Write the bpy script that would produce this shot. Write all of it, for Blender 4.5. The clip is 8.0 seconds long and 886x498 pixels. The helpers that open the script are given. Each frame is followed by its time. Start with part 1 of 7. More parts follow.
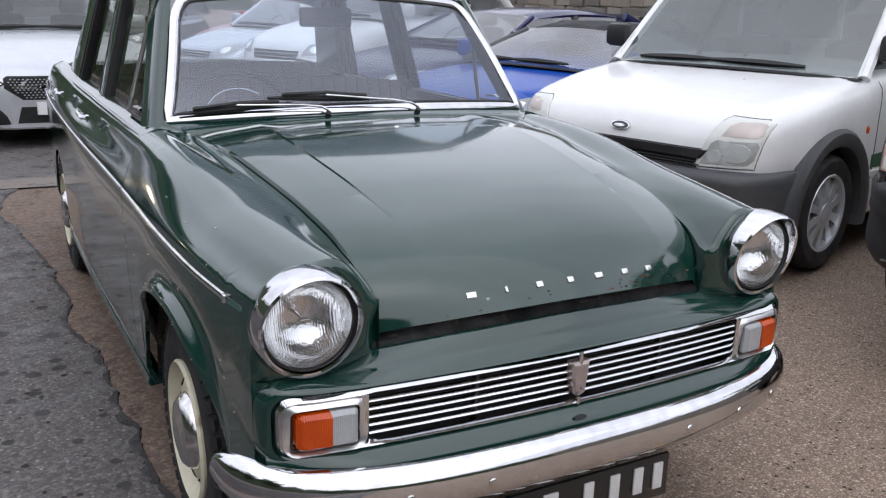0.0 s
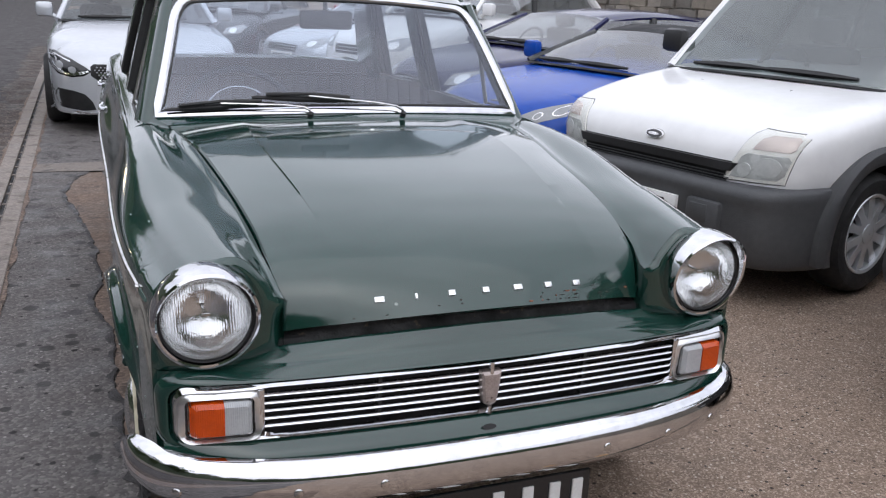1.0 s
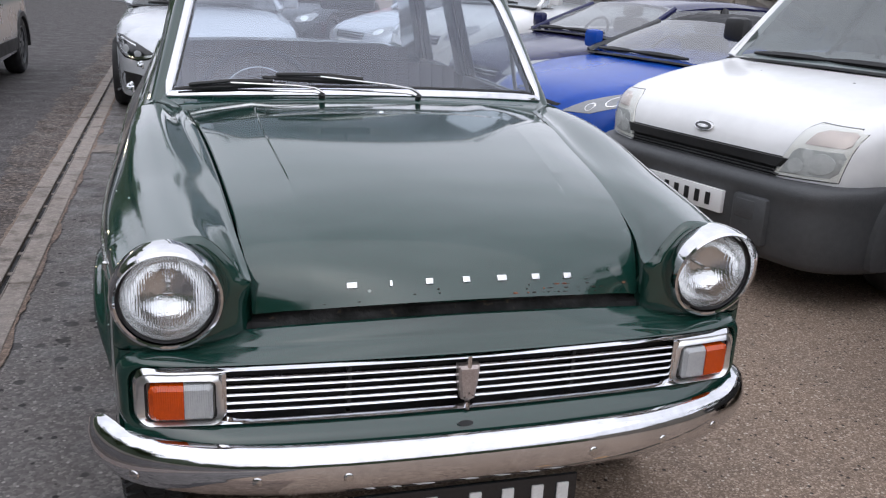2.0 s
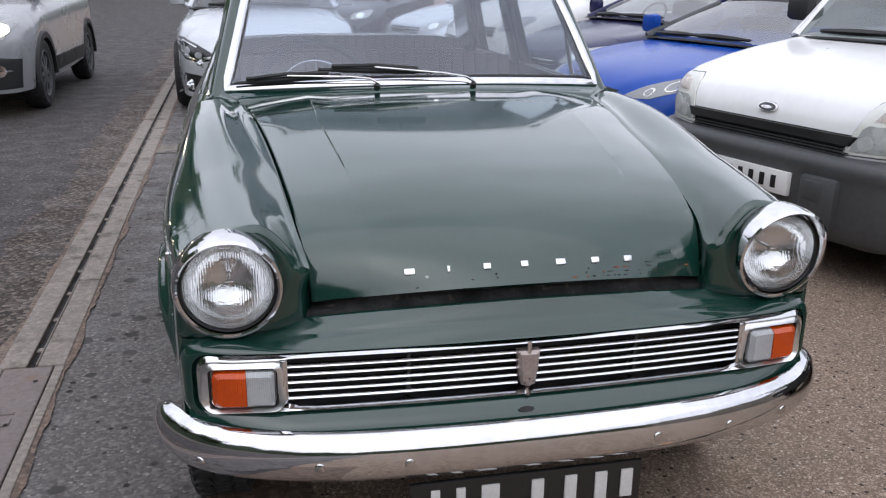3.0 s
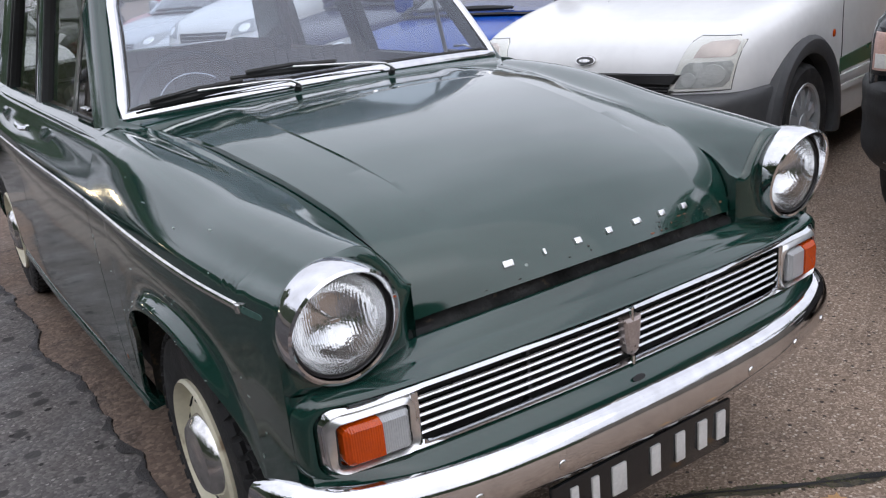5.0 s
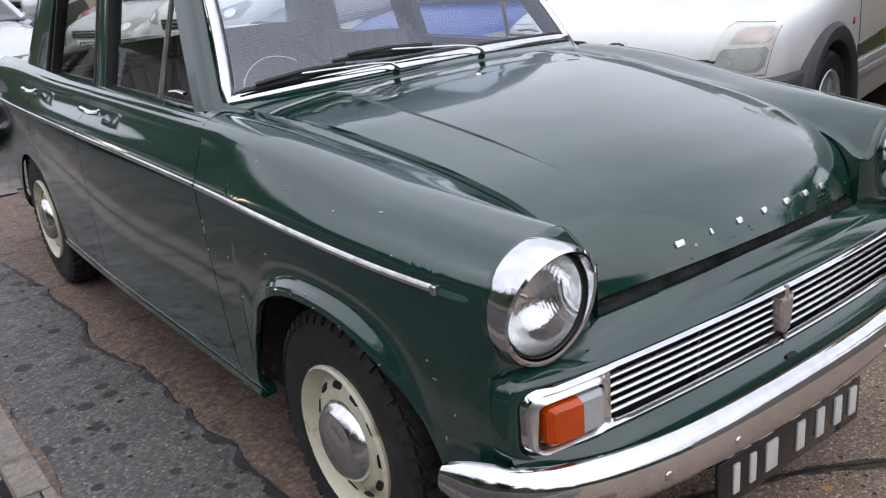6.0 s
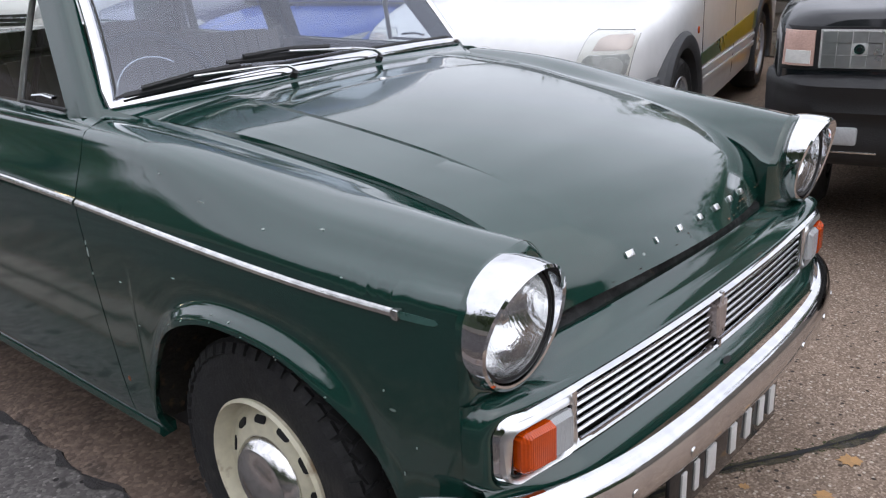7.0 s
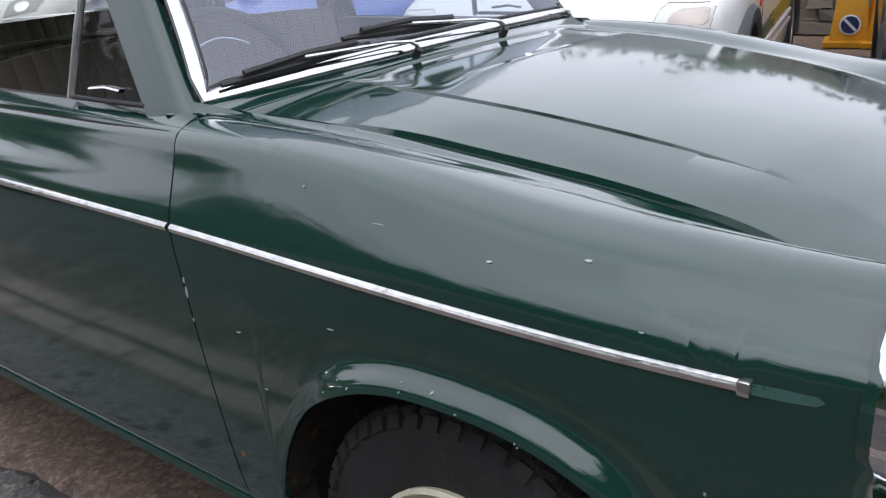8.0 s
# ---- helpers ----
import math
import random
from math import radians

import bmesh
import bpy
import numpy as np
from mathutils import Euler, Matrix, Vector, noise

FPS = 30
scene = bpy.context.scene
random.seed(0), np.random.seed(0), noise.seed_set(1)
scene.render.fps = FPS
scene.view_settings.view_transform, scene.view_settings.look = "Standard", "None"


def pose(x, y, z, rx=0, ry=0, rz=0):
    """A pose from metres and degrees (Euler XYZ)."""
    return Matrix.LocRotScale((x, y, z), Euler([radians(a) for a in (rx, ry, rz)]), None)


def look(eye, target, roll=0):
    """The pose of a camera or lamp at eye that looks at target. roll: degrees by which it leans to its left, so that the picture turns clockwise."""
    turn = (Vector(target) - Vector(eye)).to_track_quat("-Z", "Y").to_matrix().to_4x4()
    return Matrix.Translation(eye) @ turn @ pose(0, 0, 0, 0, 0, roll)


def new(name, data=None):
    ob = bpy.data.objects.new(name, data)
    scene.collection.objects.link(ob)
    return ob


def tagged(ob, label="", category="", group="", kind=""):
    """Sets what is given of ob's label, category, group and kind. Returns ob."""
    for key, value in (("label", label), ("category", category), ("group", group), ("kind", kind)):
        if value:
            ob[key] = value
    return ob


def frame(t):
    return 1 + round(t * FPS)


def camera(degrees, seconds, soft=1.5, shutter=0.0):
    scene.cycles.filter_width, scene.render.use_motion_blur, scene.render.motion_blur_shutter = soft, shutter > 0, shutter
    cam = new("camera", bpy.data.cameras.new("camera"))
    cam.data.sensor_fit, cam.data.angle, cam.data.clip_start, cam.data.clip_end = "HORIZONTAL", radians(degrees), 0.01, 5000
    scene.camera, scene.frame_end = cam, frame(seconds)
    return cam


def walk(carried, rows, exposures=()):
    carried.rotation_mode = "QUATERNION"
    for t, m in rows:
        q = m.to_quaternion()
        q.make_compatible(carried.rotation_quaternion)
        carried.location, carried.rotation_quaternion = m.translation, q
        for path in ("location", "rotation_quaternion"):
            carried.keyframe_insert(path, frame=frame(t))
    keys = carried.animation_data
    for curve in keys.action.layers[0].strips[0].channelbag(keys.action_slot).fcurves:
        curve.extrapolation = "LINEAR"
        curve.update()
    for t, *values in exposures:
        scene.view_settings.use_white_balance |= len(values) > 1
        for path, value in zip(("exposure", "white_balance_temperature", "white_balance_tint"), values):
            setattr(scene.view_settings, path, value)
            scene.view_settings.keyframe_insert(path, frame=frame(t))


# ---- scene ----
cam = camera(54.1, 8.0, soft=1.2)
PATH = [
    (0, (-1.121, -1.31, 1.332), (-0.194, 0.375, 0.782), 1.5),
    (0.5, (-0.945, -1.448, 1.366), (-0.187, 0.314, 0.801), 1.3),
    (1, (-0.768, -1.506, 1.377), (-0.054, 0.274, 0.811), 2.6),
    (2.3, (-0.531, -1.492, 1.335), (-0.047, 0.353, 0.733), 2.4),
    (2.5, (-0.536, -1.494, 1.328), (-0.089, 0.359, 0.721), 1.8),
    (3, (-0.538, -1.49, 1.327), (-0.123, 0.37, 0.72), 0.6),
    (3.5, (-0.558, -1.478, 1.323), (-0.165, 0.384, 0.709), 0.1),
    (4, (-0.68, -1.418, 1.334), (-0.272, 0.441, 0.72), -2.0),
    (4.2, (-0.787, -1.378, 1.335), (-0.252, 0.449, 0.722), -2.5),
    (5.3, (-1.269, -0.957, 1.291), (-0.204, 0.606, 0.641), -5.8),
    (5.5, (-1.345, -0.903, 1.295), (-0.275, 0.654, 0.64), -5.1),
    (6, (-1.492, -0.829, 1.322), (-0.403, 0.708, 0.65), -5.2),
    (6.5, (-1.577, -0.749, 1.349), (-0.313, 0.642, 0.665), -3.7),
    (7, (-1.572, -0.598, 1.319), (-0.194, 0.676, 0.63), -2.9),
    (7.5, (-1.494, -0.283, 1.282), (-0.089, 0.959, 0.585), -4.2),
    (8, (-1.512, 0.016, 1.238), (-0.089, 1.231, 0.53), -4.3),
]
walk(cam, [(t, look(eye, target, roll)) for t, eye, target, roll in PATH], [(0.0, -0.12), (4.2, -0.13), (5.5, -0.15), (6.0, -0.05), (7.0, 0.03), (7.5, -0.02), (8.0, 0.18)])

# ---- world and light: bright overcast sky ----
world = bpy.data.worlds.new("overcast_sky")
scene.world = world
world.use_nodes = True
wn, wl = world.node_tree.nodes, world.node_tree.links
sky = wn.new("ShaderNodeTexSky")
sky.sky_type = "NISHITA"
sky.sun_disc = False
sky.sun_elevation, sky.sun_rotation = radians(48), radians(200)
sky.air_density, sky.dust_density, sky.ozone_density = 1.0, 4.0, 1.0
grey = wn.new("ShaderNodeHueSaturation")
grey.inputs["Saturation"].default_value = 0.25
wl.new(sky.outputs[0], grey.inputs["Color"])
# a thick layer of cloud, a little uneven, hides most of the sky
wtc, cloud, tone, veil = wn.new("ShaderNodeTexCoord"), wn.new("ShaderNodeTexNoise"), wn.new("ShaderNodeMapRange"), wn.new("ShaderNodeMix")
cloud.inputs["Scale"].default_value, cloud.inputs["Detail"].default_value = 2.2, 5
wl.new(wtc.outputs["Generated"], cloud.inputs["Vector"])
wl.new(cloud.outputs["Fac"], tone.inputs["Value"])
tone.inputs["From Min"].default_value, tone.inputs["From Max"].default_value = 0.3, 0.7
tone.inputs["To Min"].default_value, tone.inputs["To Max"].default_value = 9.7, 13.3
cloudy = wn.new("ShaderNodeVectorMath")
cloudy.operation = "SCALE"
cloudy.inputs[0].default_value = (0.94, 0.972, 1.11)
# an overcast sky is brighter overhead than at the horizon
up_, rise, lit = wn.new("ShaderNodeSeparateXYZ"), wn.new("ShaderNodeMapRange"), wn.new("ShaderNodeMath")
wl.new(wtc.outputs["Generated"], up_.inputs[0])
wl.new(up_.outputs["Z"], rise.inputs["Value"])
rise.inputs["To Min"].default_value, rise.inputs["To Max"].default_value = 0.88, 1.44
lit.operation = "MULTIPLY"
wl.new(tone.outputs[0], lit.inputs[0])
wl.new(rise.outputs[0], lit.inputs[1])
wl.new(lit.outputs[0], cloudy.inputs["Scale"])
veil.data_type = "RGBA"
veil.inputs["Factor"].default_value = 0.8
wl.new(grey.outputs[0], veil.inputs["A"])
wl.new(cloudy.outputs[0], veil.inputs["B"])
wl.new(veil.outputs["Result"], wn["Background"].inputs[0])
wn["Background"].inputs[1].default_value = 0.12
sun = new("sun", bpy.data.lights.new("sun", "SUN"))
sun.data.energy, sun.data.angle, sun.data.color = 0.5, radians(100), (1.0, 0.97, 0.93)
sun.matrix_world = look((-1.6, -4.2, 5.0), (0, 0, 0))


# ---- building helpers ----
def part(name, bm, material, parent=None, label="", angle=35, smooth=True):
    me = bpy.data.meshes.new(name)
    bm.normal_update()
    bm.to_mesh(me)
    bm.free()
    me.materials.append(material)
    if smooth:
        me.shade_smooth()
        me.set_sharp_from_angle(angle=radians(angle))
    ob = new(name, me)
    if parent is not None:
        ob.parent = parent
        ob.matrix_parent_inverse = parent.matrix_world.inverted()
    if label:
        tagged(ob, label=label)
    return ob


def thing(name, at=(0, 0, 0), turn=0.0, label="", category="", group="", kind=""):
    ob = new(name)
    ob.empty_display_size = 0.1
    ob.matrix_world = pose(*at, 0, 0, turn)
    ob.matrix_basis = pose(*at, 0, 0, turn)
    return tagged(ob, label, category, group, kind)


def fresh():
    return bmesh.new()


def ease(a, b, x):
    k = min(1.0, max(0.0, (x - a) / (b - a)))
    return k * k * (3 - 2 * k)


def along(knots, x):
    """Smooth value at x of a line through knots (x, value)."""
    if x <= knots[0][0]:
        return knots[0][1]
    if x >= knots[-1][0]:
        return knots[-1][1]
    for i in range(len(knots) - 1):
        x0, v0 = knots[i]
        x1, v1 = knots[i + 1]
        if x <= x1:
            m0 = (v1 - knots[i - 1][1]) / (x1 - knots[i - 1][0]) if i else (v1 - v0) / (x1 - x0)
            m1 = (knots[i + 2][1] - v0) / (knots[i + 2][0] - x0) if i + 2 < len(knots) else (v1 - v0) / (x1 - x0)
            h = x1 - x0
            t = (x - x0) / h
            return ((2 * t ** 3 - 3 * t ** 2 + 1) * v0 + (t ** 3 - 2 * t ** 2 + t) * h * m0
                    + (-2 * t ** 3 + 3 * t ** 2) * v1 + (t ** 3 - t ** 2) * h * m1)


def spline(points, n, closed=False):
    """n points evenly along a smooth line through points (2D or 3D)."""
    pts = [Vector(p) for p in points]
    m = len(pts)
    dense = []
    last = m if closed else m - 1
    for i in range(last):
        if closed:
            a, b, c, d = (pts[(i + k) % m] for k in (-1, 0, 1, 2))
        else:
            b, c = pts[i], pts[i + 1]
            a = pts[i - 1] if i else b * 2 - c
            d = pts[i + 2] if i + 2 < m else c * 2 - b
        ta, tb, tc, td = 0.0, 0, 0, 0
        tb = max(1e-6, (b - a).length ** 0.5)
        tc = tb + max(1e-6, (c - b).length ** 0.5)
        td = tc + max(1e-6, (d - c).length ** 0.5)
        for k in range(10):
            t = tb + (tc - tb) * k / 10
            a1 = a * ((tb - t) / (tb - ta)) + b * ((t - ta) / (tb - ta))
            a2 = b * ((tc - t) / (tc - tb)) + c * ((t - tb) / (tc - tb))
            a3 = c * ((td - t) / (td - tc)) + d * ((t - tc) / (td - tc))
            b1 = a1 * ((tc - t) / (tc - ta)) + a2 * ((t - ta) / (tc - ta))
            b2 = a2 * ((td - t) / (td - tb)) + a3 * ((t - tb) / (td - tb))
            dense.append(b1 * ((tc - t) / (tc - tb)) + b2 * ((t - tb) / (tc - tb)))
    dense.append(pts[0] if closed else pts[-1])
    run = [0.0]
    for p, q in zip(dense, dense[1:]):
        run.append(run[-1] + (q - p).length)
    out, j = [], 0
    steps = n if closed else n - 1
    for i in range(n):
        s = run[-1] * i / steps
        while j < len(run) - 2 and run[j + 1] < s:
            j += 1
        k = (s - run[j]) / max(1e-9, run[j + 1] - run[j])
        out.append(dense[j].lerp(dense[j + 1], k))
    return out


def sheet(bm, rows, flip=False, wrap=False):
    """A surface through rows of points."""
    vs = [[bm.verts.new(p) for p in row] for row in rows]
    for r0, r1 in zip(vs, vs[1:]):
        n = len(r0)
        for j in range(n if wrap else n - 1):
            k = (j + 1) % n
            q = (r0[j], r0[k], r1[k], r1[j])
            bm.faces.new(q[::-1] if flip else q)
    return vs


def shell(bm, d):
    """Give an open surface the thickness d, against its normals."""
    bm.normal_update()
    faces = list(bm.faces)
    rim = [e for e in bm.edges if len(e.link_faces) == 1]
    twin = {v: bm.verts.new(v.co - v.normal * d) for v in list(bm.verts)}
    for f in faces:
        bm.faces.new([twin[v] for v in reversed(f.verts)])
    for e in rim:
        a, b = e.verts
        f = e.link_faces[0]
        i = list(f.verts).index(a)
        if f.verts[(i + 1) % len(f.verts)] is b:
            a, b = b, a
        bm.faces.new((a, b, twin[b], twin[a]))
    return bm


def cap(bm, ring, flip=False):
    bm.faces.new(ring[::-1] if flip else ring)


def box(bm, lo, hi, bevel=0.0, m=None):
    lo, hi = Vector(lo), Vector(hi)
    r = bmesh.ops.create_cube(bm, size=1.0)
    vs = r["verts"]
    for v in vs:
        v.co = Vector(((lo.x + hi.x) / 2 + v.co.x * (hi.x - lo.x), (lo.y + hi.y) / 2 + v.co.y * (hi.y - lo.y), (lo.z + hi.z) / 2 + v.co.z * (hi.z - lo.z)))
    if bevel:
        es = list({e for v in vs for e in v.link_edges})
        g = bmesh.ops.bevel(bm, geom=es, offset=bevel, segments=2, affect="EDGES", profile=0.5)
        vs = list(set(g["verts"]) | {v for v in vs if v.is_valid})
    if m is not None:
        for v in {w for v in vs if v.is_valid for w in (v,)}:
            v.co = m @ v.co
    return bm


def tube(bm, path, radius, n=8, closed=False, flat=1.0, up=(0, 0, 1)):
    """A rod along path; flat squeezes it along up."""
    pts = [Vector(p) for p in path]
    rows = []
    m = len(pts)
    for i, p in enumerate(pts):
        a = pts[(i - 1) % m] if closed or i else p
        b = pts[(i + 1) % m] if closed or i < m - 1 else p
        d = (b - a).normalized()
        side = d.cross(Vector(up))
        side = side.normalized() if side.length > 1e-4 else d.orthogonal().normalized()
        top = side.cross(d).normalized()
        rr = radius(i / max(1, m - 1)) if callable(radius) else radius
        rows.append([p + (side * math.cos(t) + top * math.sin(t) * flat) * rr for t in (2 * math.pi * k / n for k in range(n))])
    if closed:
        rows.append(rows[0])
        vs = [[bm.verts.new(p) for p in row] for row in rows[:-1]]
        vs.append(vs[0])
        for r0, r1 in zip(vs, vs[1:]):
            for j in range(n):
                bm.faces.new((r0[j], r0[(j + 1) % n], r1[(j + 1) % n], r1[j]))
    else:
        vs = sheet(bm, rows, wrap=True)
        cap(bm, vs[0], True)
        cap(bm, vs[-1])
    return bm


def lathe(bm, profile, n=32, m=None, arc=2 * math.pi):
    """profile of (radius, height) turned about z, then moved by m."""
    m = m or Matrix.Identity(4)
    rows = []
    for r, h in profile:
        rows.append([m @ Vector((r * math.cos(arc * k / n), r * math.sin(arc * k / n), h)) for k in range(n if arc > 6.28 else n + 1)])
    return sheet(bm, rows, wrap=arc > 6.28)


def disc(bm, r, n=32, m=None, h=0.0):
    m = m or Matrix.Identity(4)
    bm.faces.new([bm.verts.new(m @ Vector((r * math.cos(2 * math.pi * k / n), r * math.sin(2 * math.pi * k / n), h))) for k in range(n)])


# ---- materials ----
def material(name, base, rough=0.5, metal=0.0, grain=0.0, scale=8.0, bump=0.0, bump_scale=60.0, coat=0.0, spots=None, spot_scale=3.0, coords="Object", detail=4.0):
    """A procedural surface: base colour with grain at two scales, relief and, if given, spots of another colour."""
    mat = bpy.data.materials.new(name)
    mat.use_nodes = True
    n, l = mat.node_tree.nodes, mat.node_tree.links
    b = n["Principled BSDF"]
    b.inputs["Base Color"].default_value = (*base, 1)
    b.inputs["Roughness"].default_value = rough
    b.inputs["Metallic"].default_value = metal
    b.inputs["Coat Weight"].default_value = coat
    b.inputs["Coat Roughness"].default_value = 0.06
    tc = n.new("ShaderNodeTexCoord")
    colour = None
    if grain:
        small, large = n.new("ShaderNodeTexNoise"), n.new("ShaderNodeTexNoise")
        small.inputs["Scale"].default_value, small.inputs["Detail"].default_value = scale * 9, detail
        large.inputs["Scale"].default_value, large.inputs["Detail"].default_value = scale, detail
        for t in (small, large):
            l.new(tc.outputs[coords], t.inputs["Vector"])
        both = n.new("ShaderNodeMath")
        both.operation = "ADD"
        l.new(small.outputs["Fac"], both.inputs[0])
        l.new(large.outputs["Fac"], both.inputs[1])
        ramp = n.new("ShaderNodeMapRange")
        ramp.inputs["From Min"].default_value, ramp.inputs["From Max"].default_value = 0.6, 1.4
        ramp.inputs["To Min"].default_value, ramp.inputs["To Max"].default_value = 1 - grain, 1 + grain
        l.new(both.outputs[0], ramp.inputs["Value"])
        mul = n.new("ShaderNodeVectorMath")
        mul.operation = "SCALE"
        mul.inputs[0].default_value = base
        l.new(ramp.outputs[0], mul.inputs["Scale"])
        colour = mul.outputs[0]
        rr = n.new("ShaderNodeMapRange")
        rr.inputs["From Min"].default_value, rr.inputs["From Max"].default_value = 0.3, 0.7
        rr.inputs["To Min"].default_value, rr.inputs["To Max"].default_value = max(0.0, rough * (1 - grain)), min(1.0, rough * (1 + grain))
        l.new(large.outputs["Fac"], rr.inputs["Value"])
        l.new(rr.outputs[0], b.inputs["Roughness"])
    if spots:
        sp = n.new("ShaderNodeTexNoise")
        sp.inputs["Scale"].default_value, sp.inputs["Detail"].default_value = spot_scale, 6
        l.new(tc.outputs[coords], sp.inputs["Vector"])
        cut = n.new("ShaderNodeMapRange")
        cut.inputs["From Min"].default_value, cut.inputs["From Max"].default_value = spots[1], spots[1] + spots[2]
        l.new(sp.outputs["Fac"], cut.inputs["Value"])
        mix = n.new("ShaderNodeMix")
        mix.data_type = "RGBA"
        l.new(cut.outputs[0], mix.inputs["Factor"])
        if colour is not None:
            l.new(colour, mix.inputs["A"])
        else:
            mix.inputs["A"].default_value = (*base, 1)
        mix.inputs["B"].default_value = (*spots[0], 1)
        colour = mix.outputs["Result"]
    if colour is not None:
        l.new(colour, b.inputs["Base Color"])
    if bump:
        bn, bp = n.new("ShaderNodeTexNoise"), n.new("ShaderNodeBump")
        bn.inputs["Scale"].default_value, bn.inputs["Detail"].default_value = bump_scale, 5
        l.new(tc.outputs[coords], bn.inputs["Vector"])
        l.new(bn.outputs["Fac"], bp.inputs["Height"])
        bp.inputs["Strength"].default_value, bp.inputs["Distance"].default_value = bump, 0.01
        l.new(bp.outputs[0], b.inputs["Normal"])
    return mat


def pane(name, tint, gloss=0.02, ior=1.9, coating=(0.8, 0.8, 0.8)):
    """Thin window glass: clear, with a reflection that grows towards grazing."""
    mat = bpy.data.materials.new(name)
    mat.use_nodes = True
    n, l = mat.node_tree.nodes, mat.node_tree.links
    n.remove(n["Principled BSDF"])
    clear, shine, mix, edge_, five, fr = n.new("ShaderNodeBsdfTransparent"), n.new("ShaderNodeBsdfGlossy"), n.new("ShaderNodeMixShader"), n.new("ShaderNodeLayerWeight"), n.new("ShaderNodeMath"), n.new("ShaderNodeMapRange")
    clear.inputs[0].default_value = (*tint, 1)
    shine.inputs["Roughness"].default_value = gloss
    shine.inputs["Color"].default_value = (*coating, 1)
    edge_.inputs["Blend"].default_value = 0.5
    five.operation = "POWER"
    five.inputs[1].default_value = 5.0
    l.new(edge_.outputs["Facing"], five.inputs[0])
    l.new(five.outputs[0], fr.inputs["Value"])
    fr.inputs["To Min"].default_value = ((ior - 1) / (ior + 1)) ** 2
    l.new(fr.outputs[0], mix.inputs[0])
    l.new(clear.outputs[0], mix.inputs[1])
    l.new(shine.outputs[0], mix.inputs[2])
    l.new(mix.outputs[0], n["Material Output"].inputs[0])
    return mat


def glowing(name, base, strength):
    mat = material(name, base, 0.3)
    b = mat.node_tree.nodes["Principled BSDF"]
    b.inputs["Emission Color"].default_value = (*base, 1)
    b.inputs["Emission Strength"].default_value = strength
    return mat


GREEN = material("dark_green_paint", (0.0070, 0.036, 0.0275), 0.10, 0.0, 0.12, 2.0, 0.0, coat=0.92, spots=((0.0075, 0.033, 0.026), 0.6, 0.15), spot_scale=2.0)
CHROME = material("chrome", (0.71, 0.71, 0.73), 0.055, 1.0, 0.15, 3.0, 0.02, 30)
CHROME_WORN = material("pitted_chrome", (0.66, 0.65, 0.64), 0.16, 1.0, 0.3, 5.0, 0.06, 60, spots=((0.35, 0.3, 0.26), 0.66, 0.1), spot_scale=30)
BLACK = material("black_rubber", (0.016, 0.016, 0.017), 0.5, 0.0, 0.3, 6.0, 0.06, 200)
TYRE = material("tyre_rubber", (0.016, 0.016, 0.017), 0.75, 0.0, 0.35, 8.0, 0.3, 120, spots=((0.04, 0.037, 0.034), 0.58, 0.2), spot_scale=12)
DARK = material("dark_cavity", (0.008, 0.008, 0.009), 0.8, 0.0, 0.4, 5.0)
GRIME = material("greasy_dirt", (0.025, 0.022, 0.018), 0.85, 0.0, 0.5, 12.0, 0.5, 60, spots=((0.09, 0.06, 0.035), 0.58, 0.1), spot_scale=40)
CREAM = material("cream_wheel_paint", (0.62, 0.58, 0.44), 0.42, 0.0, 0.14, 6.0, 0.06, 50, spots=((0.30, 0.22, 0.14), 0.62, 0.08), spot_scale=14)
AMBER = material("amber_lens", (0.52, 0.060, 0.002), 0.16, 0.0, 0.12, 30.0, coat=0.2)
LAMP_BACK = material("lamp_backing", (0.80, 0.79, 0.76), 0.42, 0.15, 0.15, 30.0, 0.25, 60)
SATIN = material("satin_bright_metal", (0.80, 0.80, 0.80), 0.30, 1.0, 0.15, 6.0, 0.04, 40)
SIDE_GLASS = pane("door_glass", (0.80, 0.80, 0.76), 0.02, 1.4)
PALE = material("worn_pale_tarmac", (0.17, 0.145, 0.125), 0.85, 0.0, 0.4, 5.0, 0.4, 80, spots=((0.07, 0.06, 0.055), 0.55, 0.12), spot_scale=9)
CLEAR_LENS = material("clear_lens", (0.40, 0.41, 0.42), 0.18, 0.05, 0.1, 20.0, 0.1, 200)
WHITE = material("white_paint", (0.80, 0.80, 0.80), 0.25, 0.0, 0.05, 2.0, coat=0.4)
SILVER = material("silver_paint", (0.56, 0.58, 0.61), 0.24, 0.4, 0.06, 2.0, coat=0.5)
BLUE = material("bright_blue_paint", (0.006, 0.062, 0.36), 0.22, 0.0, 0.1, 2.0, coat=0.05)
NAVY = material("navy_paint", (0.016, 0.018, 0.070), 0.14, 0.0, 0.1, 2.0, coat=0.15)
DULL_SILVER = material("grey_silver_paint", (0.34, 0.345, 0.36), 0.28, 0.35, 0.08, 2.0, coat=0.5)
RED = material("red_paint", (0.42, 0.03, 0.03), 0.25, 0.0, 0.1, 2.0, coat=0.5)
BLACK_PAINT = material("black_paint", (0.010, 0.011, 0.013), 0.12, 0.0, 0.15, 2.0, coat=0.3)
BUMPER_BLACK = material("black_bumper_plastic", (0.010, 0.010, 0.011), 0.6, 0.0, 0.2, 6.0, 0.15, 150)
GREY_PLASTIC = material("grey_bumper_plastic", (0.066, 0.068, 0.072), 0.55, 0.0, 0.16, 4.0, 0.2, 150)
GLASS = pane("window_glass", (0.90, 0.92, 0.91), 0.02, 1.5)
SCREEN_GLASS = pane("windscreen_glass", (0.68, 0.75, 0.84), 0.02, 2.2, (0.77, 0.80, 0.89))
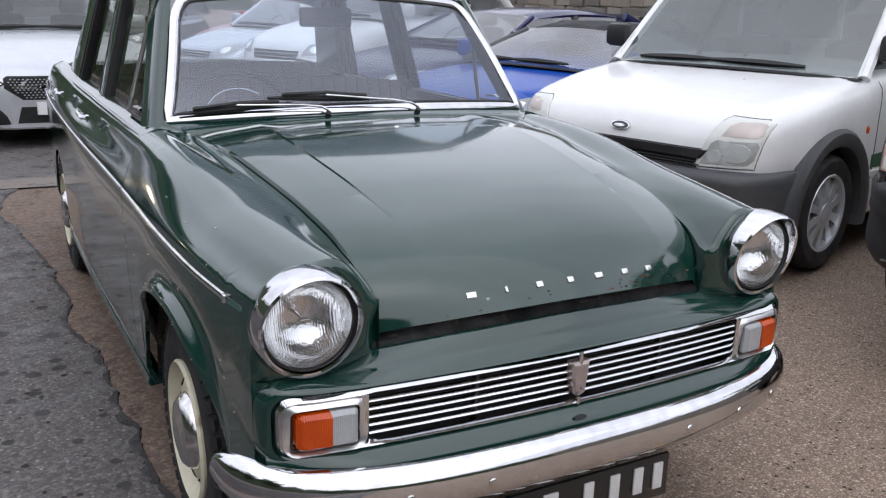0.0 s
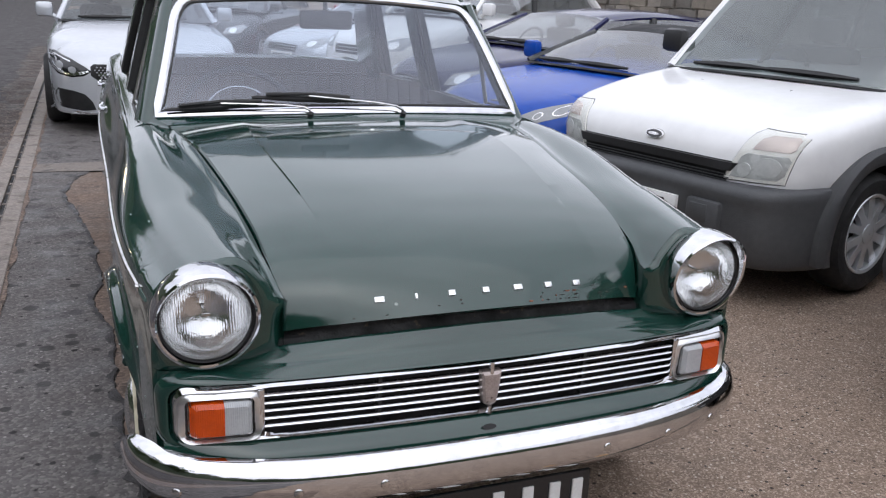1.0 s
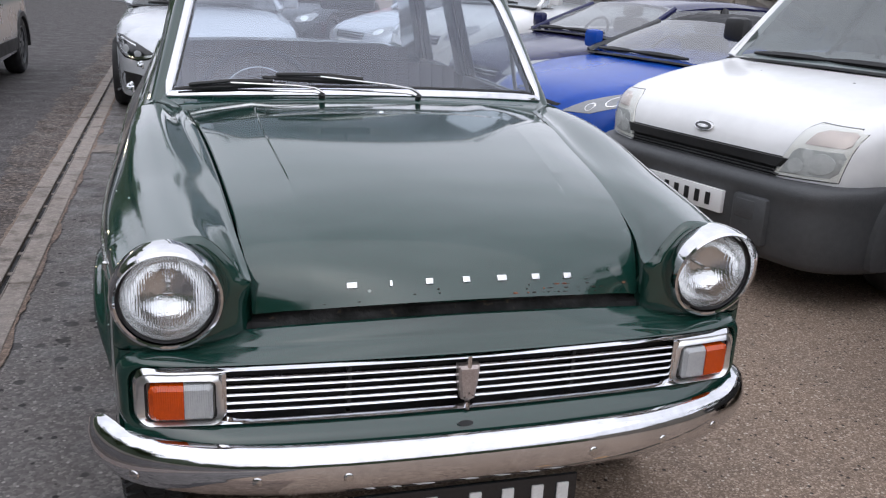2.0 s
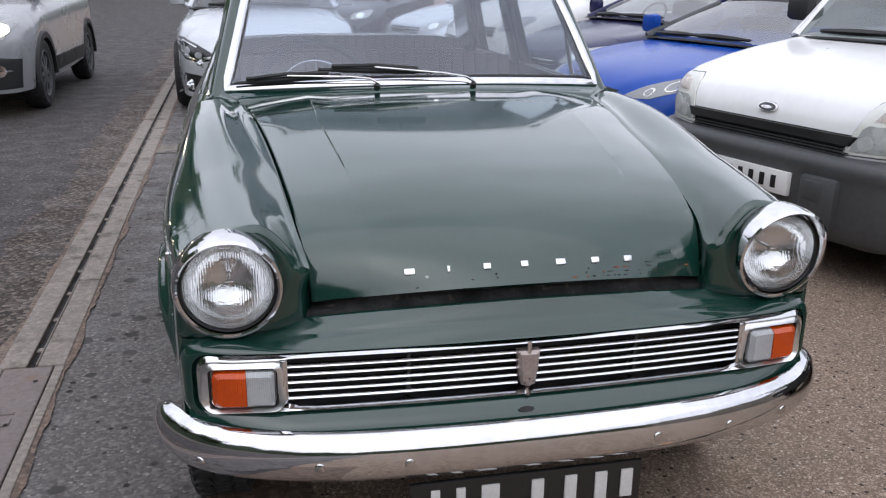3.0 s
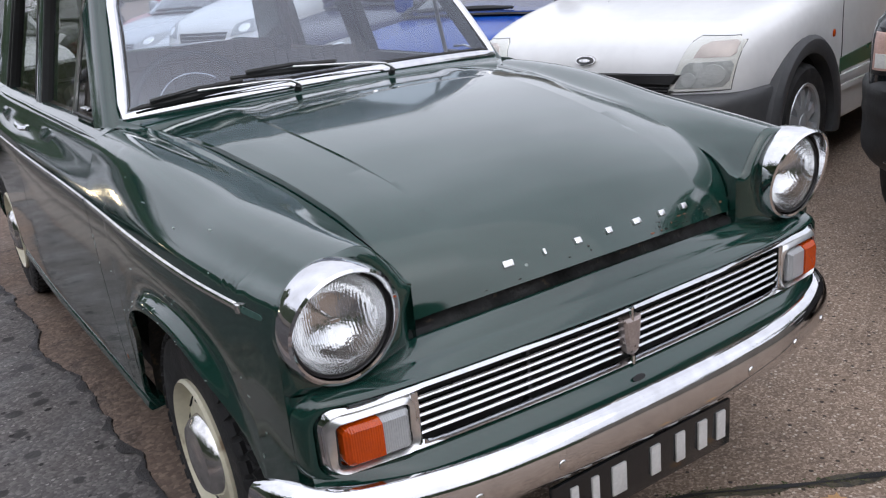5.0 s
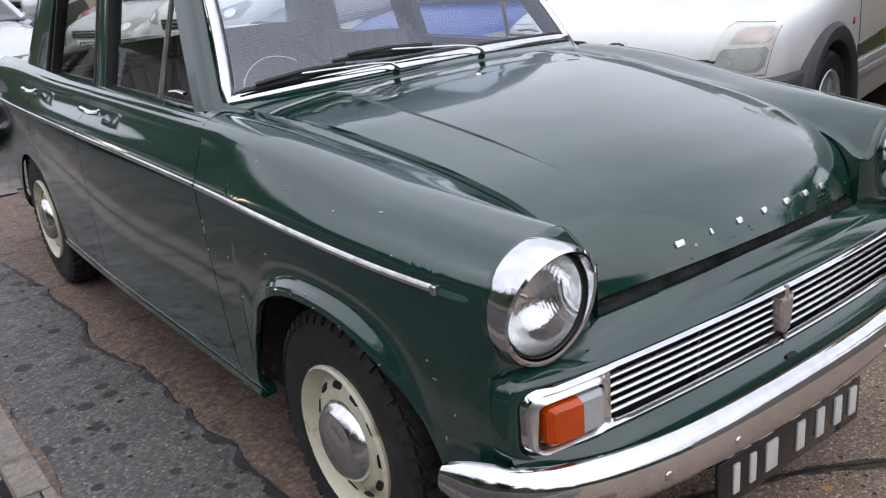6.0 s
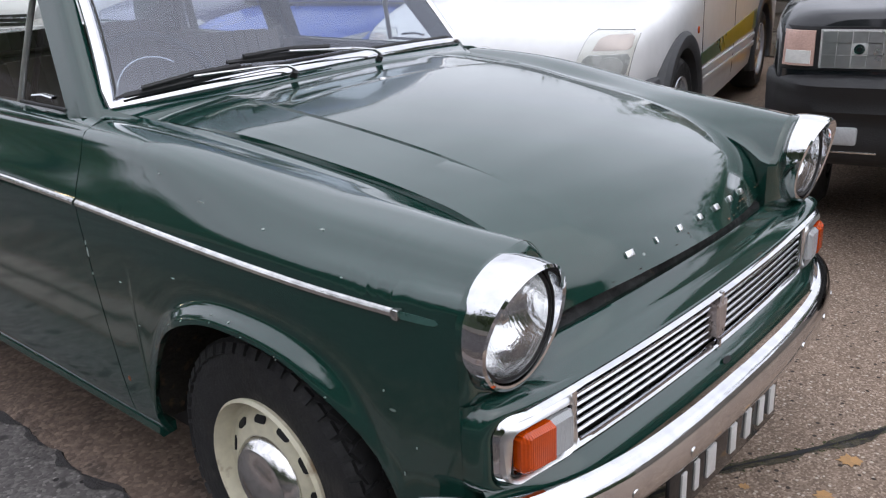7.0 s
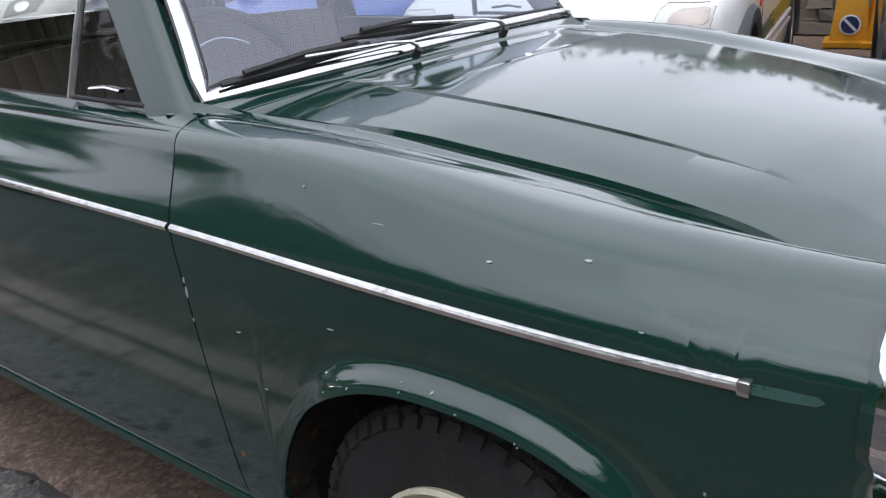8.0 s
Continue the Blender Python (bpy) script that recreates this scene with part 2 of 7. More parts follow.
VAN_GLASS = pane("greenish_windscreen_glass", (0.34, 0.38, 0.38), 0.02, 2.5, (0.78, 0.81, 0.80))
DARK_GLASS = pane("tinted_glass", (0.36, 0.39, 0.39), 0.02, 2.0)
SKY_GLASS = pane("sloping_windscreen_glass", (0.60, 0.64, 0.66), 0.02, 2.9)
LENS_GLASS = pane("lamp_glass", (0.93, 0.94, 0.95), 0.05, 1.45)
REFLECTOR = material("lamp_reflector", (0.76, 0.76, 0.76), 0.12, 1.0, 0.1, 5.0, 0.16, 55)
# near-black base puts the gap's shade into the colour; brown spots are debris
SLOT = material("gap_shade_debris", (0.006, 0.006, 0.006), 0.7, 0.0, 0.5, 12.0, 0.6, 60, spots=((0.05, 0.035, 0.022), 0.64, 0.06), spot_scale=45)
PLATE_GREY = material("pale_plate_enamel", (0.58, 0.58, 0.57), 0.4, 0.0, 0.15, 20.0)
RUST = material("rust", (0.20, 0.07, 0.035), 0.8, 0.0, 0.4, 60.0, 0.4, 200)
BARE = material("bare_chipped_primer", (0.30, 0.34, 0.32), 0.55, 0.0, 0.3, 60.0, 0.3, 200)
FADED = material("faded_green_paint", (0.045, 0.105, 0.09), 0.35, 0.0, 0.3, 40.0, 0.1, 100)
VINYL = material("brown_vinyl", (0.062, 0.046, 0.038), 0.45, 0.0, 0.2, 6.0, 0.1, 60)
ROAD = material("road_asphalt", (0.058, 0.052, 0.053), 0.75, 0.0, 0.22, 5.0, 0.0, 60, spots=((0.036, 0.031, 0.030), 0.55, 0.25), spot_scale=0.9)
PATCH = material("dark_tarmac_patch", (0.116, 0.107, 0.102), 0.75, 0.0, 0.55, 4.5, 0.0, 160, spots=((0.030, 0.027, 0.027), 0.57, 0.10), spot_scale=3.2)
SEAM = material("tarry_seam", (0.026, 0.023, 0.023), 0.6, 0.0, 0.5, 9.0, 0.3, 140)
YARD = material("worn_yard_tarmac", (0.205, 0.146, 0.108), 0.85, 0.0, 0.35, 1.6, 0.15, 160)
BROWN = material("brown_silted_tarmac", (0.165, 0.120, 0.094), 0.8, 0.0, 0.4, 2.5, 0.2, 120, spots=((0.05, 0.042, 0.038), 0.56, 0.15), spot_scale=7)
MARGIN = material("gritty_road_margin", (0.075, 0.058, 0.050), 0.85, 0.0, 0.4, 4.0, 0.3, 90, spots=((0.030, 0.026, 0.025), 0.55, 0.15), spot_scale=5)
CONCRETE = material("channel_concrete", (0.25, 0.218, 0.195), 0.8, 0.0, 0.35, 4.0, 0.5, 60, spots=((0.11, 0.092, 0.08), 0.54, 0.14), spot_scale=6)
STONE = material("wall_stone", (0.23, 0.21, 0.18), 0.85, 0.0, 0.35, 3.0, 0.8, 20)
LEAF = material("leaves", (0.055, 0.085, 0.03), 0.6, 0.0, 0.5, 1.5)
BARK = material("bark", (0.10, 0.08, 0.06), 0.9, 0.0, 0.4, 6.0, 0.8, 20)


def stony(mat, scale, amount, pale, dark):
    """Adds small stones of mixed tone, with relief, to a ground."""
    n, l = mat.node_tree.nodes, mat.node_tree.links
    b = n["Principled BSDF"]
    tc = n.new("ShaderNodeTexCoord")
    vo = n.new("ShaderNodeTexVoronoi")
    vo.inputs["Scale"].default_value = scale
    l.new(tc.outputs["Object"], vo.inputs["Vector"])
    tone = n.new("ShaderNodeSeparateColor")
    l.new(vo.outputs["Color"], tone.inputs[0])
    ramp = n.new("ShaderNodeValToRGB")
    e = ramp.color_ramp.elements
    e[0].position, e[0].color = 0.25, (*dark, 1)
    e[1].position, e[1].color = 0.97, (*pale, 1)
    mid = e.new(0.78)
    mid.color = (*[(p + q) / 2 for p, q in zip(pale, dark)], 1)
    l.new(tone.outputs[0], ramp.inputs[0])
    mix = n.new("ShaderNodeMix")
    mix.data_type = "RGBA"
    mix.inputs["Factor"].default_value = amount
    old = b.inputs["Base Color"].links[0].from_socket
    l.new(old, mix.inputs["A"])
    l.new(ramp.outputs[0], mix.inputs["B"])
    l.new(mix.outputs["Result"], b.inputs["Base Color"])
    bp = n.new("ShaderNodeBump")
    bp.inputs["Strength"].default_value, bp.inputs["Distance"].default_value, bp.invert = 0.35, 0.003, True
    l.new(vo.outputs["Distance"], bp.inputs["Height"])
    if b.inputs["Normal"].links:
        l.new(b.inputs["Normal"].links[0].from_socket, bp.inputs["Normal"])
    l.new(bp.outputs[0], b.inputs["Normal"])
    b.inputs["Specular IOR Level"].default_value = 0.22


stony(YARD, 190, 0.5, (0.60, 0.48, 0.385), (0.125, 0.092, 0.069))
stony(BROWN, 80, 0.40, (0.32, 0.24, 0.19), (0.068, 0.050, 0.039))
stony(ROAD, 70, 0.55, (0.15, 0.138, 0.132), (0.018, 0.016, 0.016))
stony(MARGIN, 58, 0.65, (0.23, 0.19, 0.165), (0.020, 0.017, 0.016))
stony(PATCH, 95, 0.45, (0.235, 0.216, 0.206), (0.046, 0.041, 0.040))
stony(CONCRETE, 70, 0.25, (0.38, 0.335, 0.29), (0.12, 0.10, 0.085))


def chips(mat, scale, share, tint):
    """Scattered single pale stones pressed into a ground."""
    n, l = mat.node_tree.nodes, mat.node_tree.links
    b = n["Principled BSDF"]
    tc, vo, sep, few, near, both, mix = n.new("ShaderNodeTexCoord"), n.new("ShaderNodeTexVoronoi"), n.new("ShaderNodeSeparateColor"), n.new("ShaderNodeMath"), n.new("ShaderNodeMapRange"), n.new("ShaderNodeMath"), n.new("ShaderNodeMix")
    vo.inputs["Scale"].default_value = scale
    l.new(tc.outputs["Object"], vo.inputs["Vector"])
    l.new(vo.outputs["Color"], sep.inputs[0])
    few.operation, few.inputs[1].default_value = "GREATER_THAN", 1 - share
    l.new(sep.outputs[1], few.inputs[0])
    near.inputs["From Min"].default_value, near.inputs["From Max"].default_value = 0.42, 0.30
    l.new(vo.outputs["Distance"], near.inputs["Value"])
    both.operation = "MULTIPLY"
    l.new(few.outputs[0], both.inputs[0])
    l.new(near.outputs[0], both.inputs[1])
    mix.data_type = "RGBA"
    l.new(both.outputs[0], mix.inputs["Factor"])
    l.new(b.inputs["Base Color"].links[0].from_socket, mix.inputs["A"])
    mix.inputs["B"].default_value = (*tint, 1)
    l.new(mix.outputs["Result"], b.inputs["Base Color"])


chips(YARD, 85, 0.10, (0.50, 0.43, 0.36))
chips(YARD, 60, 0.07, (0.045, 0.035, 0.028))
chips(ROAD, 55, 0.05, (0.22, 0.20, 0.19))
chips(PATCH, 70, 0.05, (0.26, 0.24, 0.23))


def drips(mat, scale, tint, share, size):
    """Round damp spots of many sizes with ragged rims."""
    n, l = mat.node_tree.nodes, mat.node_tree.links
    b = n["Principled BSDF"]
    tc, wob, add, vo, sep, lim, mul = n.new("ShaderNodeTexCoord"), n.new("ShaderNodeTexNoise"), n.new("ShaderNodeVectorMath"), n.new("ShaderNodeTexVoronoi"), n.new("ShaderNodeSeparateColor"), n.new("ShaderNodeMapRange"), n.new("ShaderNodeMath")
    wob.inputs["Scale"].default_value = scale * 4
    l.new(tc.outputs["Object"], wob.inputs["Vector"])
    add.operation = "MULTIPLY_ADD"
    add.inputs[1].default_value = (0.25 / scale, 0.25 / scale, 0)
    l.new(wob.outputs["Color"], add.inputs[0])
    l.new(tc.outputs["Object"], add.inputs[2])
    l.new(add.outputs[0], vo.inputs["Vector"])
    vo.inputs["Scale"].default_value = scale
    l.new(vo.outputs["Color"], sep.inputs[0])
    lim.inputs["From Min"].default_value, lim.inputs["From Max"].default_value = 1 - share, 1.0
    lim.inputs["To Min"].default_value, lim.inputs["To Max"].default_value = 0.0, size
    l.new(sep.outputs[0], lim.inputs["Value"])
    mul.operation = "SUBTRACT"
    l.new(lim.outputs[0], mul.inputs[0])
    l.new(vo.outputs["Distance"], mul.inputs[1])
    soft_ = n.new("ShaderNodeMapRange")
    soft_.inputs["From Min"].default_value, soft_.inputs["From Max"].default_value = -0.01, 0.06
    l.new(mul.outputs[0], soft_.inputs["Value"])
    mix = n.new("ShaderNodeMix")
    mix.data_type = "RGBA"
    l.new(soft_.outputs[0], mix.inputs["Factor"])
    l.new(b.inputs["Base Color"].links[0].from_socket, mix.inputs["A"])
    mix.inputs["B"].default_value = (*tint, 1)
    l.new(mix.outputs["Result"], b.inputs["Base Color"])


drips(PATCH, 11, (0.044, 0.041, 0.040), 0.58, 0.42)
drips(PATCH, 24, (0.020, 0.018, 0.018), 0.30, 0.34)

# specular cut on blue and navy, standing in for darker surroundings in their reflections
for _mat in (BLUE, NAVY):
    _mat.node_tree.nodes["Principled BSDF"].inputs["Specular IOR Level"].default_value = 0.25

# stone chips in the old paint
_n, _l = GREEN.node_tree.nodes, GREEN.node_tree.links
_b = _n["Principled BSDF"]
_tc, _map, _vo, _cut, _mix = _n.new("ShaderNodeTexCoord"), _n.new("ShaderNodeMapping"), _n.new("ShaderNodeTexVoronoi"), _n.new("ShaderNodeMapRange"), _n.new("ShaderNodeMix")
_map.inputs["Scale"].default_value = (1.0, 0.55, 1.4)
_l.new(_tc.outputs["Object"], _map.inputs["Vector"])
_l.new(_map.outputs[0], _vo.inputs["Vector"])
_vo.inputs["Scale"].default_value = 11
_cut.inputs["From Min"].default_value, _cut.inputs["From Max"].default_value = 0.050, 0.035
_l.new(_vo.outputs["Distance"], _cut.inputs["Value"])
_sep = _n.new("ShaderNodeSeparateColor")
_l.new(_vo.outputs["Color"], _sep.inputs[0])
_few = _n.new("ShaderNodeMath")
_few.operation = "GREATER_THAN"
_few.inputs[1].default_value = 0.80
_l.new(_sep.outputs[1], _few.inputs[0])
_both = _n.new("ShaderNodeMath")
_both.operation = "MULTIPLY"
_l.new(_cut.outputs[0], _both.inputs[0])
_l.new(_few.outputs[0], _both.inputs[1])
_mix.data_type = "RGBA"
_l.new(_both.outputs[0], _mix.inputs["Factor"])
_l.new(_b.inputs["Base Color"].links[0].from_socket, _mix.inputs["A"])
_mix.inputs["B"].default_value = (0.20, 0.24, 0.22, 1)
_l.new(_mix.outputs["Result"], _b.inputs["Base Color"])

# fine upright ribs of the amber and clear lenses
for _mat in (AMBER, CLEAR_LENS):
    _n, _l = _mat.node_tree.nodes, _mat.node_tree.links
    _tc, _w, _bp = _n.new("ShaderNodeTexCoord"), _n.new("ShaderNodeTexWave"), _n.new("ShaderNodeBump")
    _w.bands_direction, _w.inputs["Scale"].default_value, _w.inputs["Distortion"].default_value = "X", 75, 0.0
    _l.new(_tc.outputs["Object"], _w.inputs["Vector"])
    _l.new(_w.outputs["Fac"], _bp.inputs["Height"])
    _bp.inputs["Strength"].default_value, _bp.inputs["Distance"].default_value = 0.35, 0.002
    _l.new(_bp.outputs[0], _n["Principled BSDF"].inputs["Normal"])

# vertical flutes of the headlamps
_n, _l = REFLECTOR.node_tree.nodes, REFLECTOR.node_tree.links
_tc, _w, _bp = _n.new("ShaderNodeTexCoord"), _n.new("ShaderNodeTexWave"), _n.new("ShaderNodeBump")
_w.bands_direction, _w.inputs["Scale"].default_value, _w.inputs["Distortion"].default_value, _w.inputs["Detail"].default_value = "X", 62, 1.0, 1
_l.new(_tc.outputs["Object"], _w.inputs["Vector"])
_l.new(_w.outputs["Fac"], _bp.inputs["Height"])
_bp.inputs["Strength"].default_value, _bp.inputs["Distance"].default_value = 0.075, 0.004
_l.new(_n["Principled BSDF"].inputs["Normal"].links[0].from_socket, _bp.inputs["Normal"])
_l.new(_bp.outputs[0], _n["Principled BSDF"].inputs["Normal"])

# ---- the green saloon: nose at y = 0, tail towards +y, centre line x = 0 ----
GAP = [(0.20, 0.440), (0.3, 0.458), (0.4, 0.468), (0.5, 0.478), (0.6, 0.487), (0.8, 0.506), (1.0, 0.531), (1.22, 0.556), (1.4, 0.57)]
GAP_Z = [(0.2, 0.755), (0.25, 0.785), (0.3, 0.804), (0.4, 0.834), (0.5, 0.857), (0.6, 0.875), (0.8, 0.902), (1.0, 0.930), (1.22, 0.943), (1.4, 0.955)]
CREST_Z = [(0.16, 0.848), (0.3, 0.860), (0.45, 0.874), (0.6, 0.888), (0.8, 0.905), (1.0, 0.921), (1.28, 0.936)]
SIDE_X = [(0.10, 0.655), (0.13, 0.682), (0.17, 0.702), (0.3, 0.722), (0.5, 0.745), (0.8, 0.760), (1.25, 0.765), (2.2, 0.780), (3.0, 0.772), (3.6, 0.755), (4.1, 0.725), (4.19, 0.70)]
STRIP_Z = [(0.1, 0.758), (0.3, 0.764), (1.235, 0.794), (2.25, 0.806), (3.3, 0.802), (4.19, 0.80)]
ARCH_F, ARCH_R = (0.70, 0.285), (3.25, 0.27)


def arch_z(y):
    """Lower edge of the body side: the sill, raised over the two wheels."""
    z = 0.262 + 0.10 * ease(0.34, 0.28, y)
    d = y - ARCH_F[0]
    r = 0.36 + (0.035 * ease(0.0, 0.3, -d) if d < 0 else 0.0)
    if abs(d) < r:
        z = max(z, ARCH_F[1] + math.sqrt(r * r - d * d))
    d = y - ARCH_R[0]
    if abs(d) < 0.39:
        z = max(z, ARCH_R[1] + 0.32 / 0.39 * math.sqrt(0.39 ** 2 - d * d))
    return z


def flank(y):
    """Control points (x, z) of the body side from the crease under the waist down to the lower edge."""
    x, zs, zb = along(SIDE_X, y), along(STRIP_Z, y), arch_z(y)
    flare = 0.0
    if abs(y - ARCH_F[0]) < 0.5:
        flare = 0.028 * ease(0.47, 0.62, zb) + 0.006 * ease(0.36, 0.50, zb)
    d = (zs - zb) * 0.30
    d += (0.062 - d) * ease(0.27, 0.50, zb) if d > 0.062 else 0.0
    low = [(x - 0.003, zs), (x + 0.001, zs + (zb + d - zs) * 0.35), (x + 0.001, zs + (zb + d - zs) * 0.7), (x - 0.001, zb + d),
           (x - 0.002 + flare * 0.10, zb + d * 0.80), (x - 0.004 + flare * 0.86, zb + 0.013), (x - 0.006 + flare, zb)]
    if zb < 0.3:
        low[-2], low[-1] = (x - 0.012, zb + 0.03), (x - 0.03, zb)
    return low


def wing_section(y):
    g, gz, c = along(GAP, y), along(GAP_Z, y), along(CREST_Z, y)
    x, zs = along(SIDE_X, y), along(STRIP_Z, y)
    hump = ease(1.3, 0.25, y)
    k = (x - 0.02) - g
    q = ease(0.55, 1.272, y)

    def toward(p, t):
        return (p[0] + (t[0] - p[0]) * q, p[1] + (t[1] - p[1]) * q)

    top = [(g, gz), (g + 0.012, gz + 0.004), (g + 0.03 + 0.01 * hump, gz + (c - gz) * 0.5), toward((g + k * 0.36, c - 0.004 * (1 - hump)), (0.632, 0.952)), toward((g + k * 0.55, c), (0.668, 0.949)),
           toward((g + k * 0.75, c - 0.014), (0.702, 0.934)), toward((g + k * 0.91, c - 0.045), (0.725, 0.882)), (x - 0.010 - 0.006 * q, zs + 0.035)]
    return top + flank(y)


def door_section(y):
    x, zs = along(SIDE_X, y), along(STRIP_Z, y)
    rise = 0.02 * ease(2.6, 3.6, y)
    tail = ease(3.75, 4.17, y)
    rise -= 0.085 * tail
    top = [(0.652 - 0.05 * tail, 0.957 + rise), (0.672 - 0.045 * tail, 0.949 + rise), (0.690 - 0.04 * tail, 0.941 + rise), (0.702 - 0.045 * tail, 0.934 + rise), (0.725 - 0.05 * tail, 0.882 + rise), (x - 0.016, zs + 0.035 - 0.015 * tail)]
    return top + flank(y)


def columns(a, b, n):
    """Stations from a to b, closer together where a wheel arch stands steep."""
    ys = [a + (b - a) * k / n for k in range(n + 1)]
    for (c, _), r in ((ARCH_F, 0.36), (ARCH_F, 0.395), (ARCH_R, 0.39)):
        for d in (0.0, 0.001, 0.004, 0.010, 0.02, 0.034, 0.052):
            for s in (-1, 1):
                if (s < 0 and r == 0.36) or (s > 0 and r == 0.395):
                    continue
                y = c + s * (r - d)
                if a < y < b:
                    ys.append(y)
    return sorted(set(round(y, 4) for y in ys))


def shut_line(y, z):
    """The gap between wing and door leans back with height; both panels follow it."""
    w = ease(1.05, 1.274, y) if y < 1.2755 else ease(1.62, 1.277, y)
    return y + (0.17 * (z - 0.79) - 0.0285) * w


def side_panel(name, section, a, b, n, s, parent, material_, label="", m=44):
    bm = fresh()
    rows = [[Vector((s * p.x, shut_line(y, p.y), p.y)) for p in spline(section(y), m)] for y in columns(a, b, n)]
    sheet(bm, rows, flip=s < 0)
    shell(bm, 0.012)
    return part(name, bm, material_, parent, label, angle=40)


car = thing("saloon_car", label="dark green 1960s saloon car with chrome trim, parked on tarmac", category="car")

# wings, doors and rear quarters
for s in (-1, 1):
    bm = fresh()
    ys = [y for y in columns(0.185, 1.2735, 44)]
    rows = [[Vector((s * p.x, shut_line(y, p.y), p.y)) for p in spline(wing_section(y), 60)] for y in ys]
    sheet(bm, rows, flip=s < 0)
    shell(bm, 0.012)
    wing = part("front_wing", bm, GREEN, car, "dark green front wing with scratched paint", angle=40)
    fd = side_panel("front_door", door_section, 1.2775, 2.2635, 20, s, car, GREEN)
    rd = side_panel("rear_door", door_section, 2.2675, 3.022, 18, s, car, GREEN)
    rq = side_panel("rear_wing", door_section, 3.026, 4.17, 26, s, car, GREEN)
    # bright strip along the waist
    for name_, a, b, host in (("trim_strip", 0.30, 1.2425, wing), ("trim_strip", 1.2535, 2.260, fd), ("trim_strip", 2.271, 3.018, rd), ("trim_strip", 3.029, 4.1, rq)):
        bm = fresh()
        ys = [a + (b - a) * k / 24 for k in range(25)]
        rows = []
        for y in ys:
            x, z = along(SIDE_X, y) - 0.001, along(STRIP_Z, y)
            prof = [(0.0, -0.0065), (0.0055, -0.006), (0.007, 0.001), (0.005, 0.0045), (0.0, 0.0065)]
            rows.append([Vector((s * (x - 0.003 + o), y, z + u)) for o, u in prof])
        vs = sheet(bm, rows, flip=s > 0, wrap=True)
        cap(bm, vs[0])
        cap(bm, vs[-1])
        part(name_, bm, CHROME_WORN, host, "worn bright metal strip", angle=15)


# bonnet: three lengthwise profiles, at the gap, at the crease and on the centre line
EDGE = [(0.204, 0.675), (0.211, 0.705), (0.226, 0.742), (0.254, 0.776), (0.3, 0.804), (0.4, 0.834), (0.5, 0.857), (0.6, 0.875), (0.8, 0.902), (1.0, 0.930), (1.222, 0.943)]
CREASE = [(0.168, 0.693), (0.180, 0.726), (0.202, 0.764), (0.243, 0.804), (0.31, 0.839), (0.4, 0.869), (0.5, 0.893), (0.6, 0.913), (0.8, 0.943), (1.0, 0.961), (1.198, 0.969)]
CENTRE = [(0.121, 0.715), (0.147, 0.748), (0.184, 0.786), (0.237, 0.825), (0.308, 0.858), (0.395, 0.887), (0.49, 0.908), (0.6, 0.927), (0.8, 0.952), (1.0, 0.967), (1.180, 0.978)]


def lip_line(x):
    """The front lower edge of the bonnet at x: how far back and how high."""
    return 0.121 + 0.4856 * x * x - 0.2 * x ** 4, 0.715 - 0.217 * x * x


def bonnet_rows(n=130):
    e, c, m = spline(EDGE, n), spline(CREASE, n), spline(CENTRE, n)
    rows = []
    for i in range(n):
        g = along(GAP, e[i].x) - 0.004
        xc = 0.318 + 0.045 * ease(0.25, 0.95, c[i].x)
        row = []
        for k in range(-30, 31):
            u = abs(k) / 30
            if u <= 0.7:
                q = u / 0.7
                x, y, z = xc * q, m[i].x + (c[i].x - m[i].x) * q * q, m[i].y + (c[i].y - m[i].y) * q * q
            else:
                q = (u - 0.7) / 0.3
                w = q * 0.72 + 0.28 * q * q
                if abs(k) < 24:
                    q = (0.0, 0.012, 0.024, 0.09)[abs(k) - 21]
                    w = q * 0.72 + 0.28 * q * q
                lip = 0.011 * ease(0.26, 0.42, e[i].x) * ease(1.12, 0.85, e[i].x)
                if abs(k) == 29:
                    q = w = 0.975
                x, y, z = xc + (g - xc) * q, c[i].x + (e[i].x - c[i].x) * q, c[i].y + (e[i].y - c[i].y) * w
                z += lip * q if abs(k) < 30 else -lip * 0.3
                z -= (0, 0.0042, 0.0034, 0.0022, 0.0016, 0.0012, 0.0007, 0.0003, 0.0001, 0)[abs(k) - 21] * ease(0.36, 0.62, y) * ease(1.14, 1.02, y)
            z -= 0.0040 * ease(1.006, 1.046, y + 0.05 * (x / 0.36) ** 4) * ease(0.38, 0.28, abs(x))
            row.append(Vector((x if k > 0 else -x, y, z)))
        rows.append(row)
    return rows


BONNET = bonnet_rows()
bm = fresh()
sheet(bm, BONNET)
shell(bm, 0.014)
bonnet = part("bonnet", bm, GREEN, car, "dark green bonnet with two pressed creases", angle=17)

# scuttle between bonnet and windscreen
def screen_base(x):
    k = (x / 0.62) ** 2
    return Vector((x, 1.232 + 0.078 * k, 0.991 - 0.021 * k))


def screen_top(x):
    k = (x / 0.52) ** 2
    return Vector((x, 1.545 + 0.045 * k, 1.352 - 0.027 * k))


bm = fresh()
rows = []
for k in range(41):
    x = -0.60 + 1.2 * k / 40
    a = Vector((x * 0.945, 1.188 + 0.040 * (x / 0.6) ** 2, 0.976 - 0.034 * (x / 0.6) ** 2))
    b = screen_base(x * 1.04) + Vector((0, 0.012, 0.002))
    mid = a.lerp(b, 0.5) + Vector((0, 0, 0.0012))
    rows.append(spline([a + Vector((0, -0.004, -0.03)), a, mid, b], 12))
sheet(bm, rows, flip=True)
shell(bm, 0.01)
part("scuttle", bm, GREEN, car)
